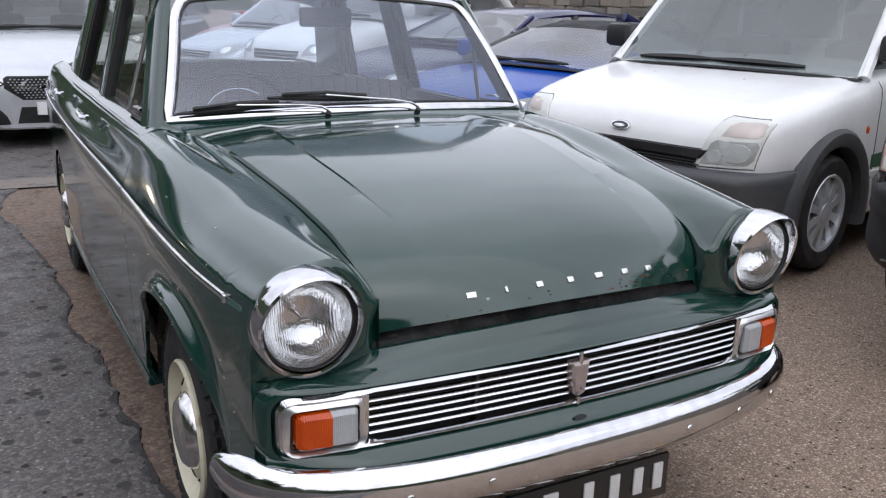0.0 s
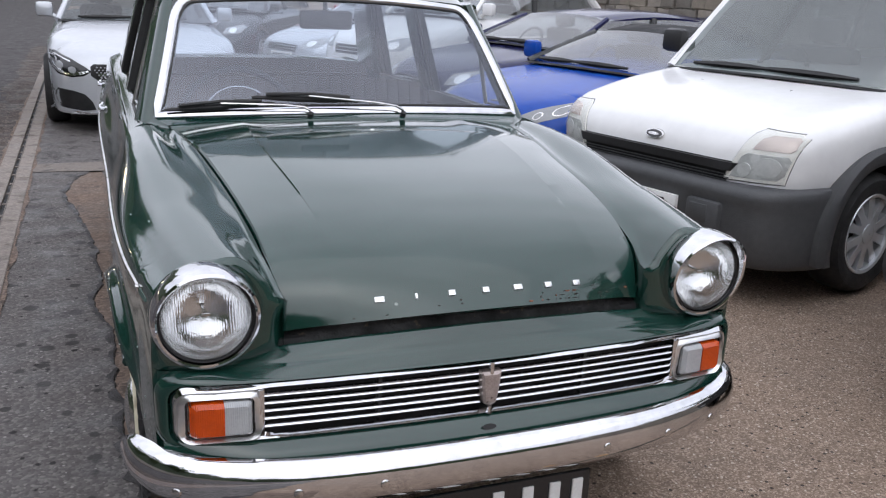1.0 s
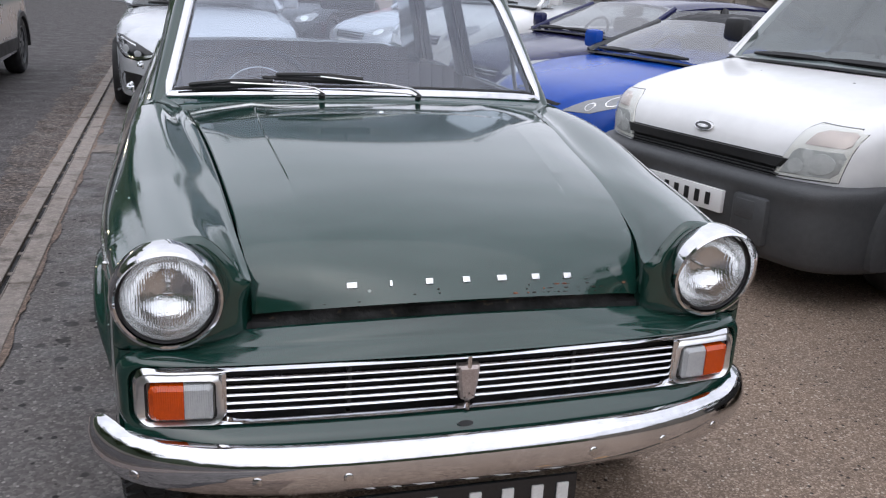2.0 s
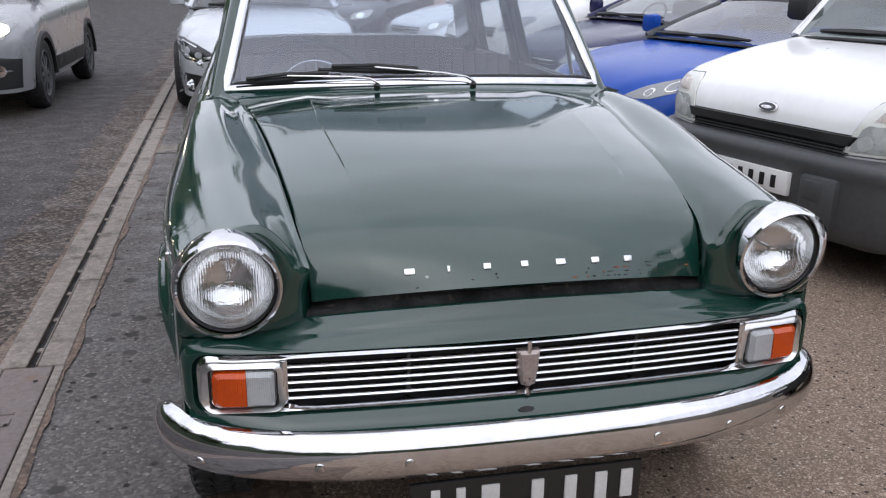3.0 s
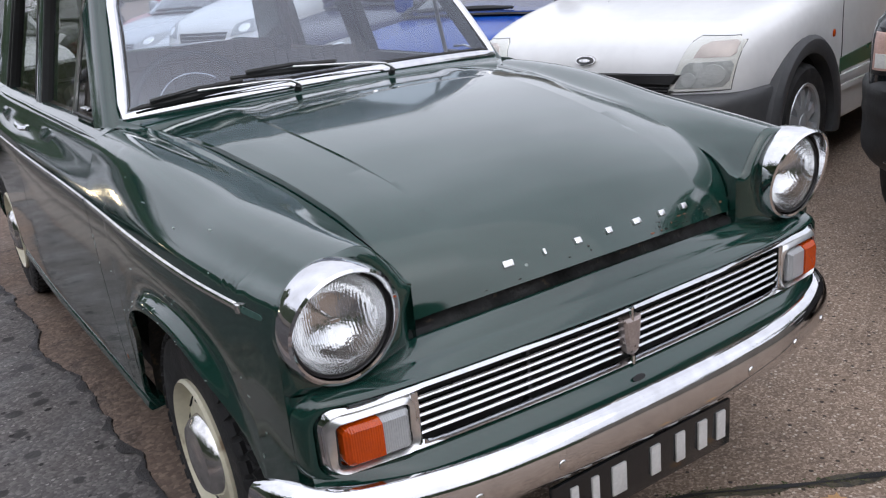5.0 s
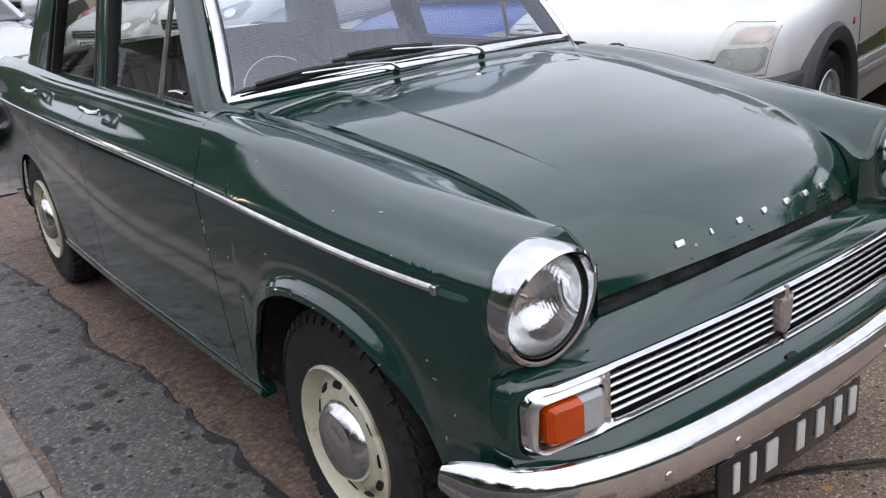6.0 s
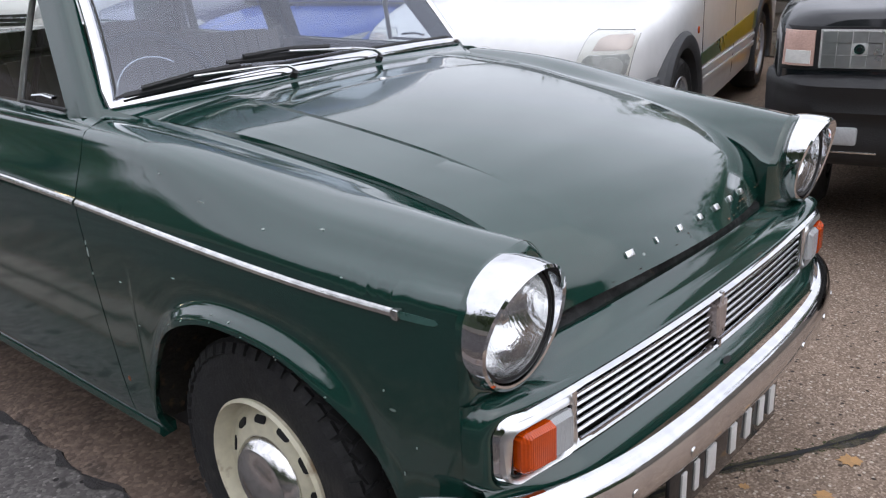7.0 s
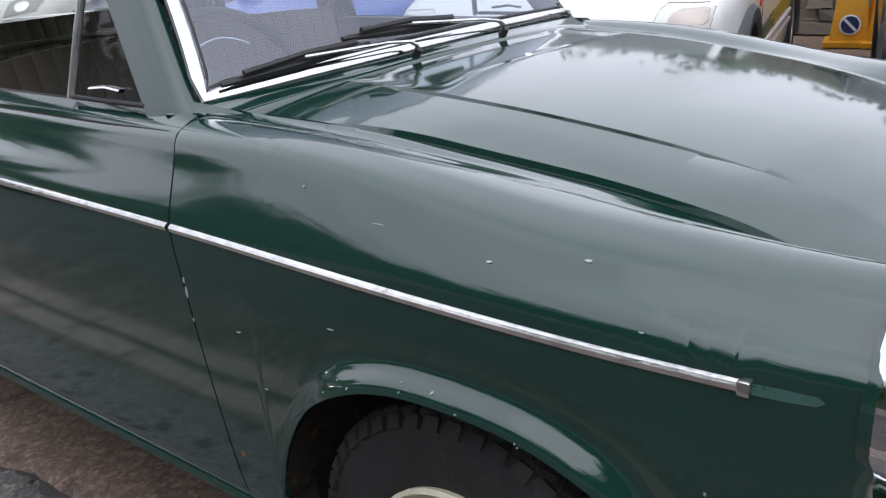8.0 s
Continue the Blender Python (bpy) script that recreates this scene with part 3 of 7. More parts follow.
# corner of scuttle and wing at the foot of the pillar
for s in (-1, 1):
    bm = fresh()
    a = Vector((0.567, 1.228, 0.942))
    b = screen_base(0.624) + Vector((0, 0.012, 0.002))
    inner_ = spline([a, a.lerp(b, 0.5) + Vector((0, 0, 0.0012)), b], 11)
    rows = []
    for k, p in enumerate(inner_):
        t = k / 10
        q = Vector((0.590 + 0.078 * t, 1.236 + 0.110 * t, 0.947 + 0.009 * t))
        mid = p.lerp(q, 0.5) + Vector((0, 0, -0.004 * t))
        rows.append([Vector((s * v.x, v.y, v.z)) for v in spline([p, mid, q], 9)])
    sheet(bm, rows, flip=s < 0)
    shell(bm, 0.012)
    part("pillar_foot", bm, GREEN, car)


# greenhouse
def side_x(z):
    return 0.664 - 0.262 * (z - 0.955)


bm = fresh()
rows = []
for i in range(31):
    y = 1.545 + (3.12 - 1.545) * i / 30
    zc = along([(1.545, 1.352), (1.75, 1.41), (2.3, 1.452), (2.8, 1.425), (3.12, 1.345)], y)
    ze = along([(1.545, 1.325), (1.75, 1.345), (2.3, 1.355), (2.8, 1.33), (3.12, 1.27)], y)
    w = along([(1.545, 0.520), (1.75, 0.555), (2.3, 0.565), (3.12, 0.55)], y)
    rows.append([Vector((w * math.sin(t), y + 0.04 * math.sin(t) ** 2 * (1 if i < 4 else 0.4), ze + (zc - ze) * max(0.0, math.cos(t)) ** 0.75)) for t in (math.pi / 2 * k / 16 for k in range(-16, 17))])
sheet(bm, rows)
shell(bm, 0.02)
part("roof", bm, GREEN, car)

for s in (-1, 1):
    # pillars as closed beams that follow the side of the cabin
    def beam(name, foot, head, w0, w1, mat=GREEN, depth=0.05):
        bm = fresh()
        rows = []
        for k in range(9):
            q = k / 8
            z = foot[1] + (head[1] - foot[1]) * q
            y = foot[0] + (head[0] - foot[0]) * q
            w = w0 + (w1 - w0) * q
            x = side_x(z)
            rows.append([Vector((s * (x + a), y + b * w, z)) for a, b in ((0.0, -0.5), (0.004, -0.3), (0.004, 0.3), (0.0, 0.5), (-depth, 0.5), (-depth, -0.5))])
        vs = sheet(bm, rows, wrap=True)
        cap(bm, vs[0])
        cap(bm, vs[-1])
        bmesh.ops.recalc_face_normals(bm, faces=bm.faces)
        return part(name, bm, mat, car)

    bm = fresh()
    rows = []
    for k in range(13):
        q = k / 12
        a = Vector((s * 0.62, 1.312, 0.955)).lerp(Vector((s * 0.522, 1.592, 1.335)), q)
        b = Vector((s * 0.658, 1.318, 0.945)).lerp(Vector((s * 0.549, 1.610, 1.345)), q)
        c = Vector((s * 0.674, 1.395, 0.945)).lerp(Vector((s * 0.565, 1.700, 1.345)), q)
        d = Vector((s * 0.62, 1.395, 0.945)).lerp(Vector((s * 0.52, 1.700, 1.345)), q)
        rows.append(spline([a, a.lerp(b, 0.5) + Vector((s * 0.004, -0.008, 0)), b, c], 9) + [d])
    vs = sheet(bm, rows, wrap=True)
    cap(bm, vs[0])
    cap(bm, vs[-1])
    bmesh.ops.recalc_face_normals(bm, faces=bm.faces)
    part("windscreen_pillar", bm, GREEN, car)
    beam("centre_pillar", (2.255, 0.95), (2.275, 1.345), 0.10, 0.09)
    for foot_, head_, w_ in (((2.192, 0.955), (2.216, 1.335), 0.022), ((2.316, 0.955), (2.33, 1.335), 0.022), ((2.90, 0.955), (2.83, 1.325), 0.020), ((2.985, 0.955), (2.895, 1.325), 0.03)):
        beam("window_channel", foot_, head_, w_, w_, BLACK, 0.03)
    bm = fresh()
    tube(bm, [Vector((s * (0.697 if y < 2.26 else 0.695), y, 0.9385 + 0.02 * ease(2.6, 3.6, y))) for y in (1.30 + 1.70 * k / 30 for k in range(31))], lambda q: 0.001 + 0.006 * min(1.0, q * 9, (1 - q) * 9), 8)
    part("waist_moulding", bm, GREEN, car)
    bm = fresh()
    rows_ = []
    for k in range(31):
        y = 1.064 + 1.82 * k / 30
        x = along(SIDE_X, y)
        rows_.append([Vector((s * (x + a), y, 0.262 + b)) for a, b in ((-0.05, 0.0), (-0.014, -0.004), (-0.006, 0.008), (-0.010, 0.022), (-0.05, 0.026))])
    vs_s = sheet(bm, rows_, wrap=True)
    cap(bm, vs_s[0])
    cap(bm, vs_s[-1])
    bmesh.ops.recalc_face_normals(bm, faces=bm.faces)
    part("sill", bm, GREEN, car, "green sill with worn edge", angle=30)
    beam("rear_pillar", (3.16, 0.95), (3.0, 1.335), 0.34, 0.22, depth=0.06)
    beam("drip_rail", (1.72, 1.335), (1.73, 1.355), 0.02, 0.02)
    bm = fresh()
    tube(bm, [Vector((s * side_x(1.34), y, along([(1.62, 1.325), (1.8, 1.345), (2.3, 1.352), (2.8, 1.335), (3.1, 1.29)], y))) for y in (1.62 + 1.48 * k / 20 for k in range(21))], 0.014, 8)
    part("gutter", bm, GREEN, car)
    # side glass
    for name_, a0, a1, b0, b1 in (("front_door_glass", 1.395, 2.215, 1.665, 2.235), ("rear_door_glass", 2.30, 2.99, 2.315, 2.90)):
        bm = fresh()
        sheet(bm, [[Vector((s * (side_x(z) - 0.016), p + (q - p) * j / 6, z)) for j in range(7)] for p, q, z in ((a0, a1, 0.95), ((a0 + b0) / 2, (a1 + b1) / 2, 1.14), (b0, b1, 1.335))])
        g = part(name_, bm, SIDE_GLASS, car)
        g.visible_shadow = False
    # bright frames: quarter vent post and sill trim
    bm = fresh()
    tube(bm, [Vector((s * side_x(z), y, z)) for y, z in ((1.672, 0.962), (1.655, 1.08), (1.632, 1.20), (1.612, 1.32))], 0.008, 8)
    part("vent_post", bm, SATIN, car, "chrome quarter-light post")
    bm = fresh()
    tube(bm, [Vector((s * (side_x(0.966) + 0.004), y, 0.966)) for y in (1.41 + 0.25 * k / 10 for k in range(11))], 0.005, 8)
    part("vent_seal", bm, BLACK, car, "black rubber quarter-light seal")
    bm = fresh()
    tube(bm, [(s * 0.652, 1.50, 0.985), (s * 0.656, 1.54, 0.990), (s * 0.655, 1.60, 0.984)], 0.008, 8, flat=0.5)
    part("vent_catch", bm, CHROME, car, "chrome quarter-light catch")
    # handles
    for y in (2.03, 2.86):
        bm = fresh()
        box(bm, (s * 0.745 - 0.004, y - 0.01, 0.888), (s * 0.745 + 0.012 * s + 0.004, y + 0.02, 0.906), 0.003)
        tube(bm, [(s * 0.752, y - 0.01, 0.898), (s * 0.768, y + 0.01, 0.899), (s * 0.768, y + 0.10, 0.900), (s * 0.764, y + 0.14, 0.901)], 0.010, 8, flat=0.8)
        part("door_handle", bm, CHROME, car, "chrome pull handle")

# windscreen glass and its bright surround
bm = fresh()
sheet(bm, [[screen_base(0.605 * k / 14).lerp(screen_top(0.507 * k / 14), q / 10) + Vector((0, -0.022 * math.sin(math.pi * q / 10), 0)) for k in range(-14, 15)] for q in range(11)])
ws = part("windscreen", bm, SCREEN_GLASS, car)
ws.visible_shadow = False
ring = []
ring += [screen_base(-0.612 + 1.224 * k / 24) for k in range(25)]
side = [Vector((0.62, 1.312, 0.972)).lerp(Vector((0.522, 1.59, 1.322)), k / 10) + Vector((0, -0.022 * math.sin(math.pi * k / 10), 0)) for k in range(1, 9)]
# rounded upper corners
tip, bend, turn_ = side[-1], Vector((0.518, 1.582, 1.330)), screen_top(0.455)
side += [tip.lerp(bend, q).lerp(bend.lerp(turn_, q), q) for q in (0.2, 0.4, 0.55, 0.7, 0.85)]
ring += side
ring += [screen_top(0.455 - 0.91 * k / 24) for k in range(25)]
ring += [Vector((-p.x, p.y, p.z)) for p in reversed(side)]
bm = fresh()
cen = Vector((0, 1.40, 1.16))
rows = []
for i, p in enumerate(ring):
    a, b = ring[i - 1], ring[(i + 1) % len(ring)]
    d = (b - a).normalized()
    nrm = Vector((0, -0.76, 0.65))
    inn = d.cross(nrm).normalized()
    if inn.dot(cen - p) < 0:
        inn = -inn
    fwd = inn.cross(d).normalized()
    if fwd.y > 0:
        fwd = -fwd
    rows.append([p - inn * 0.004 + fwd * -0.004, p - inn * 0.004 + fwd * 0.005, p + inn * 0.008 + fwd * 0.012, p + inn * 0.020 + fwd * 0.008, p + inn * 0.025, p + inn * 0.02 - fwd * 0.006])
rows.append(rows[0])
vs = [[bm.verts.new(q) for q in r] for r in rows[:-1]]
vs.append(vs[0])
for r0, r1 in zip(vs, vs[1:]):
    for j in range(6):
        bm.faces.new((r0[j], r0[(j + 1) % 6], r1[(j + 1) % 6], r1[j]))
bmesh.ops.recalc_face_normals(bm, faces=bm.faces)
part("windscreen_trim", bm, CHROME, car, "bright metal windscreen surround", angle=50)
bm = fresh()
seal_line = []
for i, p in enumerate(ring):
    d = (ring[(i + 1) % len(ring)] - ring[i - 1]).normalized()
    inn = d.cross(Vector((0, -0.76, 0.65))).normalized()
    if inn.dot(cen - p) < 0:
        inn = -inn
    seal_line.append(p + inn * 0.027 + Vector((0, -0.002, 0.002)))
tube(bm, seal_line, 0.0048, 6, closed=True, up=(0, -0.76, 0.65))
part("windscreen_seal", bm, BLACK, car, "black rubber windscreen seal")

# nose: upper panel, grille pod, valance
def nose_y(x):
    """How far the front panel stands back at x."""
    return 0.096 + 0.020 * (x / 0.5) ** 2 + (0.014 * ((abs(x) - 0.60) / 0.08) ** 2 if abs(x) > 0.60 else 0.0)


def shelf_line(x):
    """The upper edge of the nose panel, just under the bonnet's lip, sinking under the lamps."""
    w = ease(0.46, 0.62, abs(x))
    y0 = nose_y(x) + 0.05 * max(0.0, (abs(x) - 0.60) / 0.09) ** 2
    a, b = 0.143 + 0.25 * x * x, 0.676 - 0.142 * x * x
    return a + (y0 + 0.066 - a) * w, b + (0.623 - b) * w


bm = fresh()
rows = []
for k in range(-46, 47):
    x = 0.690 * k / 46
    y0 = nose_y(x) + 0.05 * max(0.0, (abs(x) - 0.60) / 0.09) ** 2
    yb, zb = shelf_line(x)
    ya, za = y0 + 0.001, 0.606
    w = ease(0.52, 0.42, abs(x))
    row = [(x, y0 + 0.012, 0.596), (x, ya, za)]
    for t, up in ((0.06, 0.0012), (0.20, 0.0022), (0.36, 0.0022), (0.45, 0.0008), (0.49, 0.0006), (0.56, 0.0018), (0.75, 0.0022), (0.93, 0.0012)):
        row.append((x, ya + (yb - ya) * t - up * 0.8 * w, za + (zb - za) * t + up * (0.5 + 0.5 * w)))
    row += [(x, yb, zb), (x, yb + 0.012, zb - 0.004), (x, yb + 0.06, zb - 0.012)]
    rows.append(spline(row[::-1], 40))
sheet(bm, rows)
shell(bm, 0.01)
part("nose_panel", bm, GREEN, car)

bm = fresh()
rows = []
for k in range(-34, 35):
    x = 0.692 * k / 34
    y0 = nose_y(x)
    drop = ease(0.66, 0.5, abs(x))
    out = 1 - 0.75 * ease(0.48, 0.67, abs(x))
    rows.append(spline([(x, y0 + 0.012, 0.484), (x, y0 + 0.000, 0.479), (x, y0 - 0.012 * out, 0.470), (x, y0 - 0.030 * out, 0.454), (x, y0 - 0.038 * out, 0.436), (x * 0.99, y0 - 0.02 * out, 0.405), (x * (1 - 0.03 * drop), y0 + 0.05, 0.345 + 0.04 * (1 - drop)), (x * (1 - 0.05 * drop), y0 + 0.06, 0.30 + 0.075 * (1 - drop))], 18))
sheet(bm, rows)
shell(bm, 0.01)
part("valance", bm, GREEN, car)

# near-black sheet for shade in the slot under the bonnet edge; spots are debris
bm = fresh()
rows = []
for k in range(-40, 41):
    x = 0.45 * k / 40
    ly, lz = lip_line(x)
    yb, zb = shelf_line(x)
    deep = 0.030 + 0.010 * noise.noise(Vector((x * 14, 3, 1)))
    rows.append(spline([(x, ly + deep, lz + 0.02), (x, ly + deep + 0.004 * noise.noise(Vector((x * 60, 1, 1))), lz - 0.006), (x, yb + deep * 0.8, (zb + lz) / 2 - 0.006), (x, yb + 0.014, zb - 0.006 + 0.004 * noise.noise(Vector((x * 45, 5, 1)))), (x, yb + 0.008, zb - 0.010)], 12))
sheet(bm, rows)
part("bonnet_slot", bm, SLOT, car, "shaded gap with debris under the bonnet edge, painted near black")

for s in (-1, 1):
    # wing front below the headlamp, rounding into the side
    c = Vector((s * 0.60, 0.0, 0.738))
    bm = fresh()
    rows = []
    for i in range(25):
        z = 0.37 + (0.625 - 0.37) * i / 24
        x_out = along(SIDE_X, 0.19) - 0.005
        rows.append(spline([(s * x_out, 0.192, z), (s * (x_out - 0.006), 0.182, z), (s * (x_out - 0.022), 0.174, z), (s * (x_out - 0.06), 0.174, z), (s * (x_out - 0.15), 0.178, z), (s * 0.47, 0.184, z), (s * 0.445, 0.20, z), (s * 0.44, 0.24, z)], 26))
    sheet(bm, rows, flip=s < 0)
    part("wing_front", bm, GREEN, car)
    # face between lamp rim, wing edge and bonnet
    top_ = [(p.x, p.y) for p in spline(wing_section(0.186), 60) if p.y > 0.62]
    loop = top_ + [(0.695, 0.622), (0.60, 0.615), (0.50, 0.618), (0.441, 0.63), (0.4385, 0.70)]
    bm = fresh()
    rows = [[], [], [], []]
    for k in range(72):
        t = 2 * math.pi * k / 72
        d = Vector((math.cos(t), math.sin(t)))
        best = 0.109
        for (x0, z0), (x1, z1) in zip(loop, loop[1:] + loop[:1]):
            e0, e1 = Vector((x0 - 0.60, z0 - 0.738)), Vector((x1 - 0.60, z1 - 0.738))
            den = d.x * (e1.y - e0.y) - d.y * (e1.x - e0.x)
            if abs(den) > 1e-9:
                u_ = (e0.x * (e1.y - e0.y) - e0.y * (e1.x - e0.x)) / den
                v_ = (e0.x * d.y - e0.y * d.x) / den
                if u_ > 0 and -1e-6 <= v_ <= 1 + 1e-6:
                    best = max(best, u_)
        for j, (f, y) in enumerate(((0.0, 0.176), (0.35, 0.170), (0.75, 0.175), (1.0, 0.187))):
            r = 0.106 + (best - 0.106) * f
            y += max(0.0, -d.x) ** 1.5 * (0.0, 0.003, 0.018, 0.030)[j] * ease(0.752, 0.69, 0.738 + r * d.y)
            rows[j].append(Vector((s * (0.60 + r * d.x), y, 0.738 + r * d.y)))
    sheet(bm, rows, wrap=True)
    bmesh.ops.recalc_face_normals(bm, faces=bm.faces)
    part("lamp_surround", bm, GREEN, car, angle=60)
    # inner wall of the wing beside the bonnet's nose
    bm = fresh()
    rows = []
    for k in range(13):
        y = 0.188 + 0.112 * k / 12
        x = along(GAP, y) if y > 0.2 else 0.440
        top = along(GAP_Z, y) if y > 0.2 else 0.755
        rows.append([Vector((s * x, y, z)) for z in (top + 0.001, top - 0.04, 0.64)])
    sheet(bm, rows)
    part("wing_inner_wall", bm, GREEN, car)
    # green collar behind the lamp rim
    bm = fresh()
    rows = []
    for r, y in ((0.1068, 0.160), (0.1078, 0.168), (0.1078, 0.188)):
        rows.append([c + Vector((r * math.cos(t) * 0.99, y, r * math.sin(t) * 1.02)) for t in (2 * math.pi * k / 48 for k in range(48))])
    sheet(bm, rows, wrap=True)
    part("lamp_collar", bm, GREEN, car)
    # headlamp
    bm = fresh()
    rows = []
    for r, yt, yb in ((0.107, 0.182, 0.182), (0.1085, 0.165, 0.172), (0.1075, 0.130, 0.160), (0.104, 0.108, 0.150), (0.099, 0.104, 0.148), (0.095, 0.112, 0.149), (0.094, 0.150, 0.156)):
        rows.append([c + Vector((r * math.cos(t), yb + (yt - yb) * (0.5 + 0.5 * math.sin(t)) ** 1.5, r * math.sin(t) * 1.03)) for t in (2 * math.pi * k / 56 for k in range(56))])
    sheet(bm, rows, wrap=True)
    bmesh.ops.recalc_face_normals(bm, faces=bm.faces)
    head = part("headlamp", bm, CHROME, car, "round headlamp with hooded chrome rim")
    bm = fresh()
    m = Matrix.Translation(c + Vector((0, 0.156, 0))) @ Matrix.Rotation(math.pi / 2, 4, "X")
    lathe(bm, [(0.094, -0.004), (0.094, 0.004), (0.089, 0.006), (0.088, 0.0)], 48, m)
    bmesh.ops.recalc_face_normals(bm, faces=bm.faces)
    part("lens_seal", bm, BLACK, head)
    bm = fresh()
    prof = [(0.0895 * math.sin(a), 0.012 * math.cos(a * 1.0) - 0.010) for a in (math.pi / 2 * k / 8 for k in range(8, 0, -1))]
    vs = lathe(bm, prof, 48, m)
    bm.faces.new(vs[-1])
    part("lens", bm, LENS_GLASS, head, "clear fluted glass lens")
    bm = fresh()
    vs = lathe(bm, [(0.088 * math.sin(a) ** 0.9, -0.075 * math.cos(a)) for a in (math.pi / 2 * k / 10 for k in (10, 9, 8, 7, 6, 5, 4, 3, 2, 1, 0.4, 0.05))], 48, m)
    bm.faces.new(vs[-1])
    part("reflector", bm, REFLECTOR, head, "silvered reflector bowl")
    bm = fresh()
    box(bm, (-0.010, -0.004, -0.030), (0.010, 0.004, -0.018), 0.002, m)
    tube(bm, [m @ Vector((0, 0, -0.07)), m @ Vector((0, 0, -0.028))], 0.004, 8)
    part("bulb_shield", bm, CHROME_WORN, head)

# grille frame: a long flat oval ring in bright metal
def rounded(hx, hz, r, n=8):
    pts = []
    for cx, cz, a0 in ((hx - r, hz - r, 0), (-hx + r, hz - r, 90), (-hx + r, -hz + r, 180), (hx - r, -hz + r, 270)):
        for k in range(n + 1):
            a = radians(a0 + 90 * k / n)
            pts.append((cx + r * math.cos(a), cz + r * math.sin(a)))
    return pts


def dense_ring(pts, step=0.03):
    out = []
    for (x0, z0), (x1, z1) in zip(pts, pts[1:] + pts[:1]):
        n = max(1, int(math.hypot(x1 - x0, z1 - z0) / step))
        out += [(x0 + (x1 - x0) * k / n, z0 + (z1 - z0) * k / n) for k in range(n)]
    return out


GZ = 0.540


def face_y(x):
    return 0.092 + 0.020 * (x / 0.5) ** 2 + (0.016 * ((abs(x) - 0.60) / 0.08) ** 2 if abs(x) > 0.60 else 0.0)


grille = part("grille", bmesh.new(), DARK, car, "wide chrome grille with horizontal bars")
bm = fresh()
outer = dense_ring(rounded(0.678, 0.064, 0.036))
rows = [[], [], [], [], []]
for x, z in outer:
    f = (1 - 0.018 / max(0.06, abs(x))) if abs(x) > 0.4 else 0.97
    inx, inz = x * (0.654 / 0.678), z * ((0.052 if abs(x) < 0.5 else 0.046) / 0.064)
    y0 = nose_y(x) + 0.10 * 0 
    y0 = 0.092 + 0.020 * (x / 0.5) ** 2 + (0.016 * ((abs(x) - 0.60) / 0.08) ** 2 if abs(x) > 0.60 else 0.0)
    rows[0].append(Vector((x, y0 + 0.030, GZ + z)))
    rows[1].append(Vector((x, y0 + 0.004, GZ + z)))
    rows[2].append(Vector((x * 0.990, y0 - 0.008, GZ + z * (0.90 if abs(x) < 0.5 or z < 0 else 0.86))))
    rows[3].append(Vector((inx, y0 + 0.002, GZ + inz)))
    rows[4].append(Vector((inx, y0 + 0.030, GZ + inz)))
sheet(bm, rows, wrap=True)
bmesh.ops.recalc_face_normals(bm, faces=bm.faces)
part("grille_frame", bm, CHROME, grille, "polished grille surround", angle=40)


# green lip of the body round the grille
bm = fresh()
lip_rows = []
ref = rounded(0.678, 0.064, 0.036)
for grow, back in ((-0.002, 0.020), (0.004, 0.002), (0.012, 0.004), (0.020, 0.014), (0.027, 0.034), (0.030, 0.085)):
    row = []
    for (x, z), (x2, z2) in zip(dense_ring(ref), dense_ring(ref)[1:] + dense_ring(ref)[:1]):
        kx, kz = (x / 0.678), (z / 0.064)
        row.append(Vector((x + grow * max(-1, min(1, kx * 1.0)) * (abs(kx) ** 6), face_y(x) + back, GZ + z + grow * (0.8 if z < 0 else 0.8 - 0.5 * ease(0.62, 0.5, abs(x))) * kz)))
    lip_rows.append(row)
sheet(bm, lip_rows, wrap=True)
bmesh.ops.recalc_face_normals(bm, faces=bm.faces)
part("grille_lip", bm, GREEN, car, angle=60)

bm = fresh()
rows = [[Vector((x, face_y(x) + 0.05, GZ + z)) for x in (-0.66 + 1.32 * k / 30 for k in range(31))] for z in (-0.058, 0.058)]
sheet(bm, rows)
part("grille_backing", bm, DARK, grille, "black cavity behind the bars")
for k in range(5):
    z = GZ - 0.0345 + 0.069 * k / 4
    for a, b in ((-0.496, -0.020), (0.020, 0.496)):
        bm = fresh()
        rows = []
        for j in range(17):
            x = a + (b - a) * j / 16
            y = face_y(x) + 0.008
            rows.append([Vector((x, y + 0.006, z - 0.0026)), Vector((x, y - 0.0045, z - 0.0030)), Vector((x, y - 0.0060, z - 0.0018)), Vector((x, y - 0.0046, z + 0.0008)), Vector((x, y - 0.0010, z + 0.0028)), Vector((x, y + 0.006, z + 0.0032))])
        vs = sheet(bm, rows, wrap=True)
        cap(bm, vs[0])
        cap(bm, vs[-1])
        bmesh.ops.recalc_face_normals(bm, faces=bm.faces)
        part("grille_bar", bm, CHROME, grille, angle=75)
for s in (-1, 1):
    bm = fresh()
    x = s * 0.503
    box(bm, (x - 0.008, face_y(x) - 0.004, GZ - 0.052), (x + 0.008, face_y(x) + 0.03, GZ + 0.052), 0.003)
    part("grille_post", bm, CHROME, grille)
    for x in (s * 0.25,):
        bm = fresh()
        box(bm, (x - 0.004, face_y(x) + 0.012, GZ - 0.045), (x + 0.004, face_y(x) + 0.03, GZ + 0.045), 0.001)
        part("grille_stay", bm, BLACK, grille)
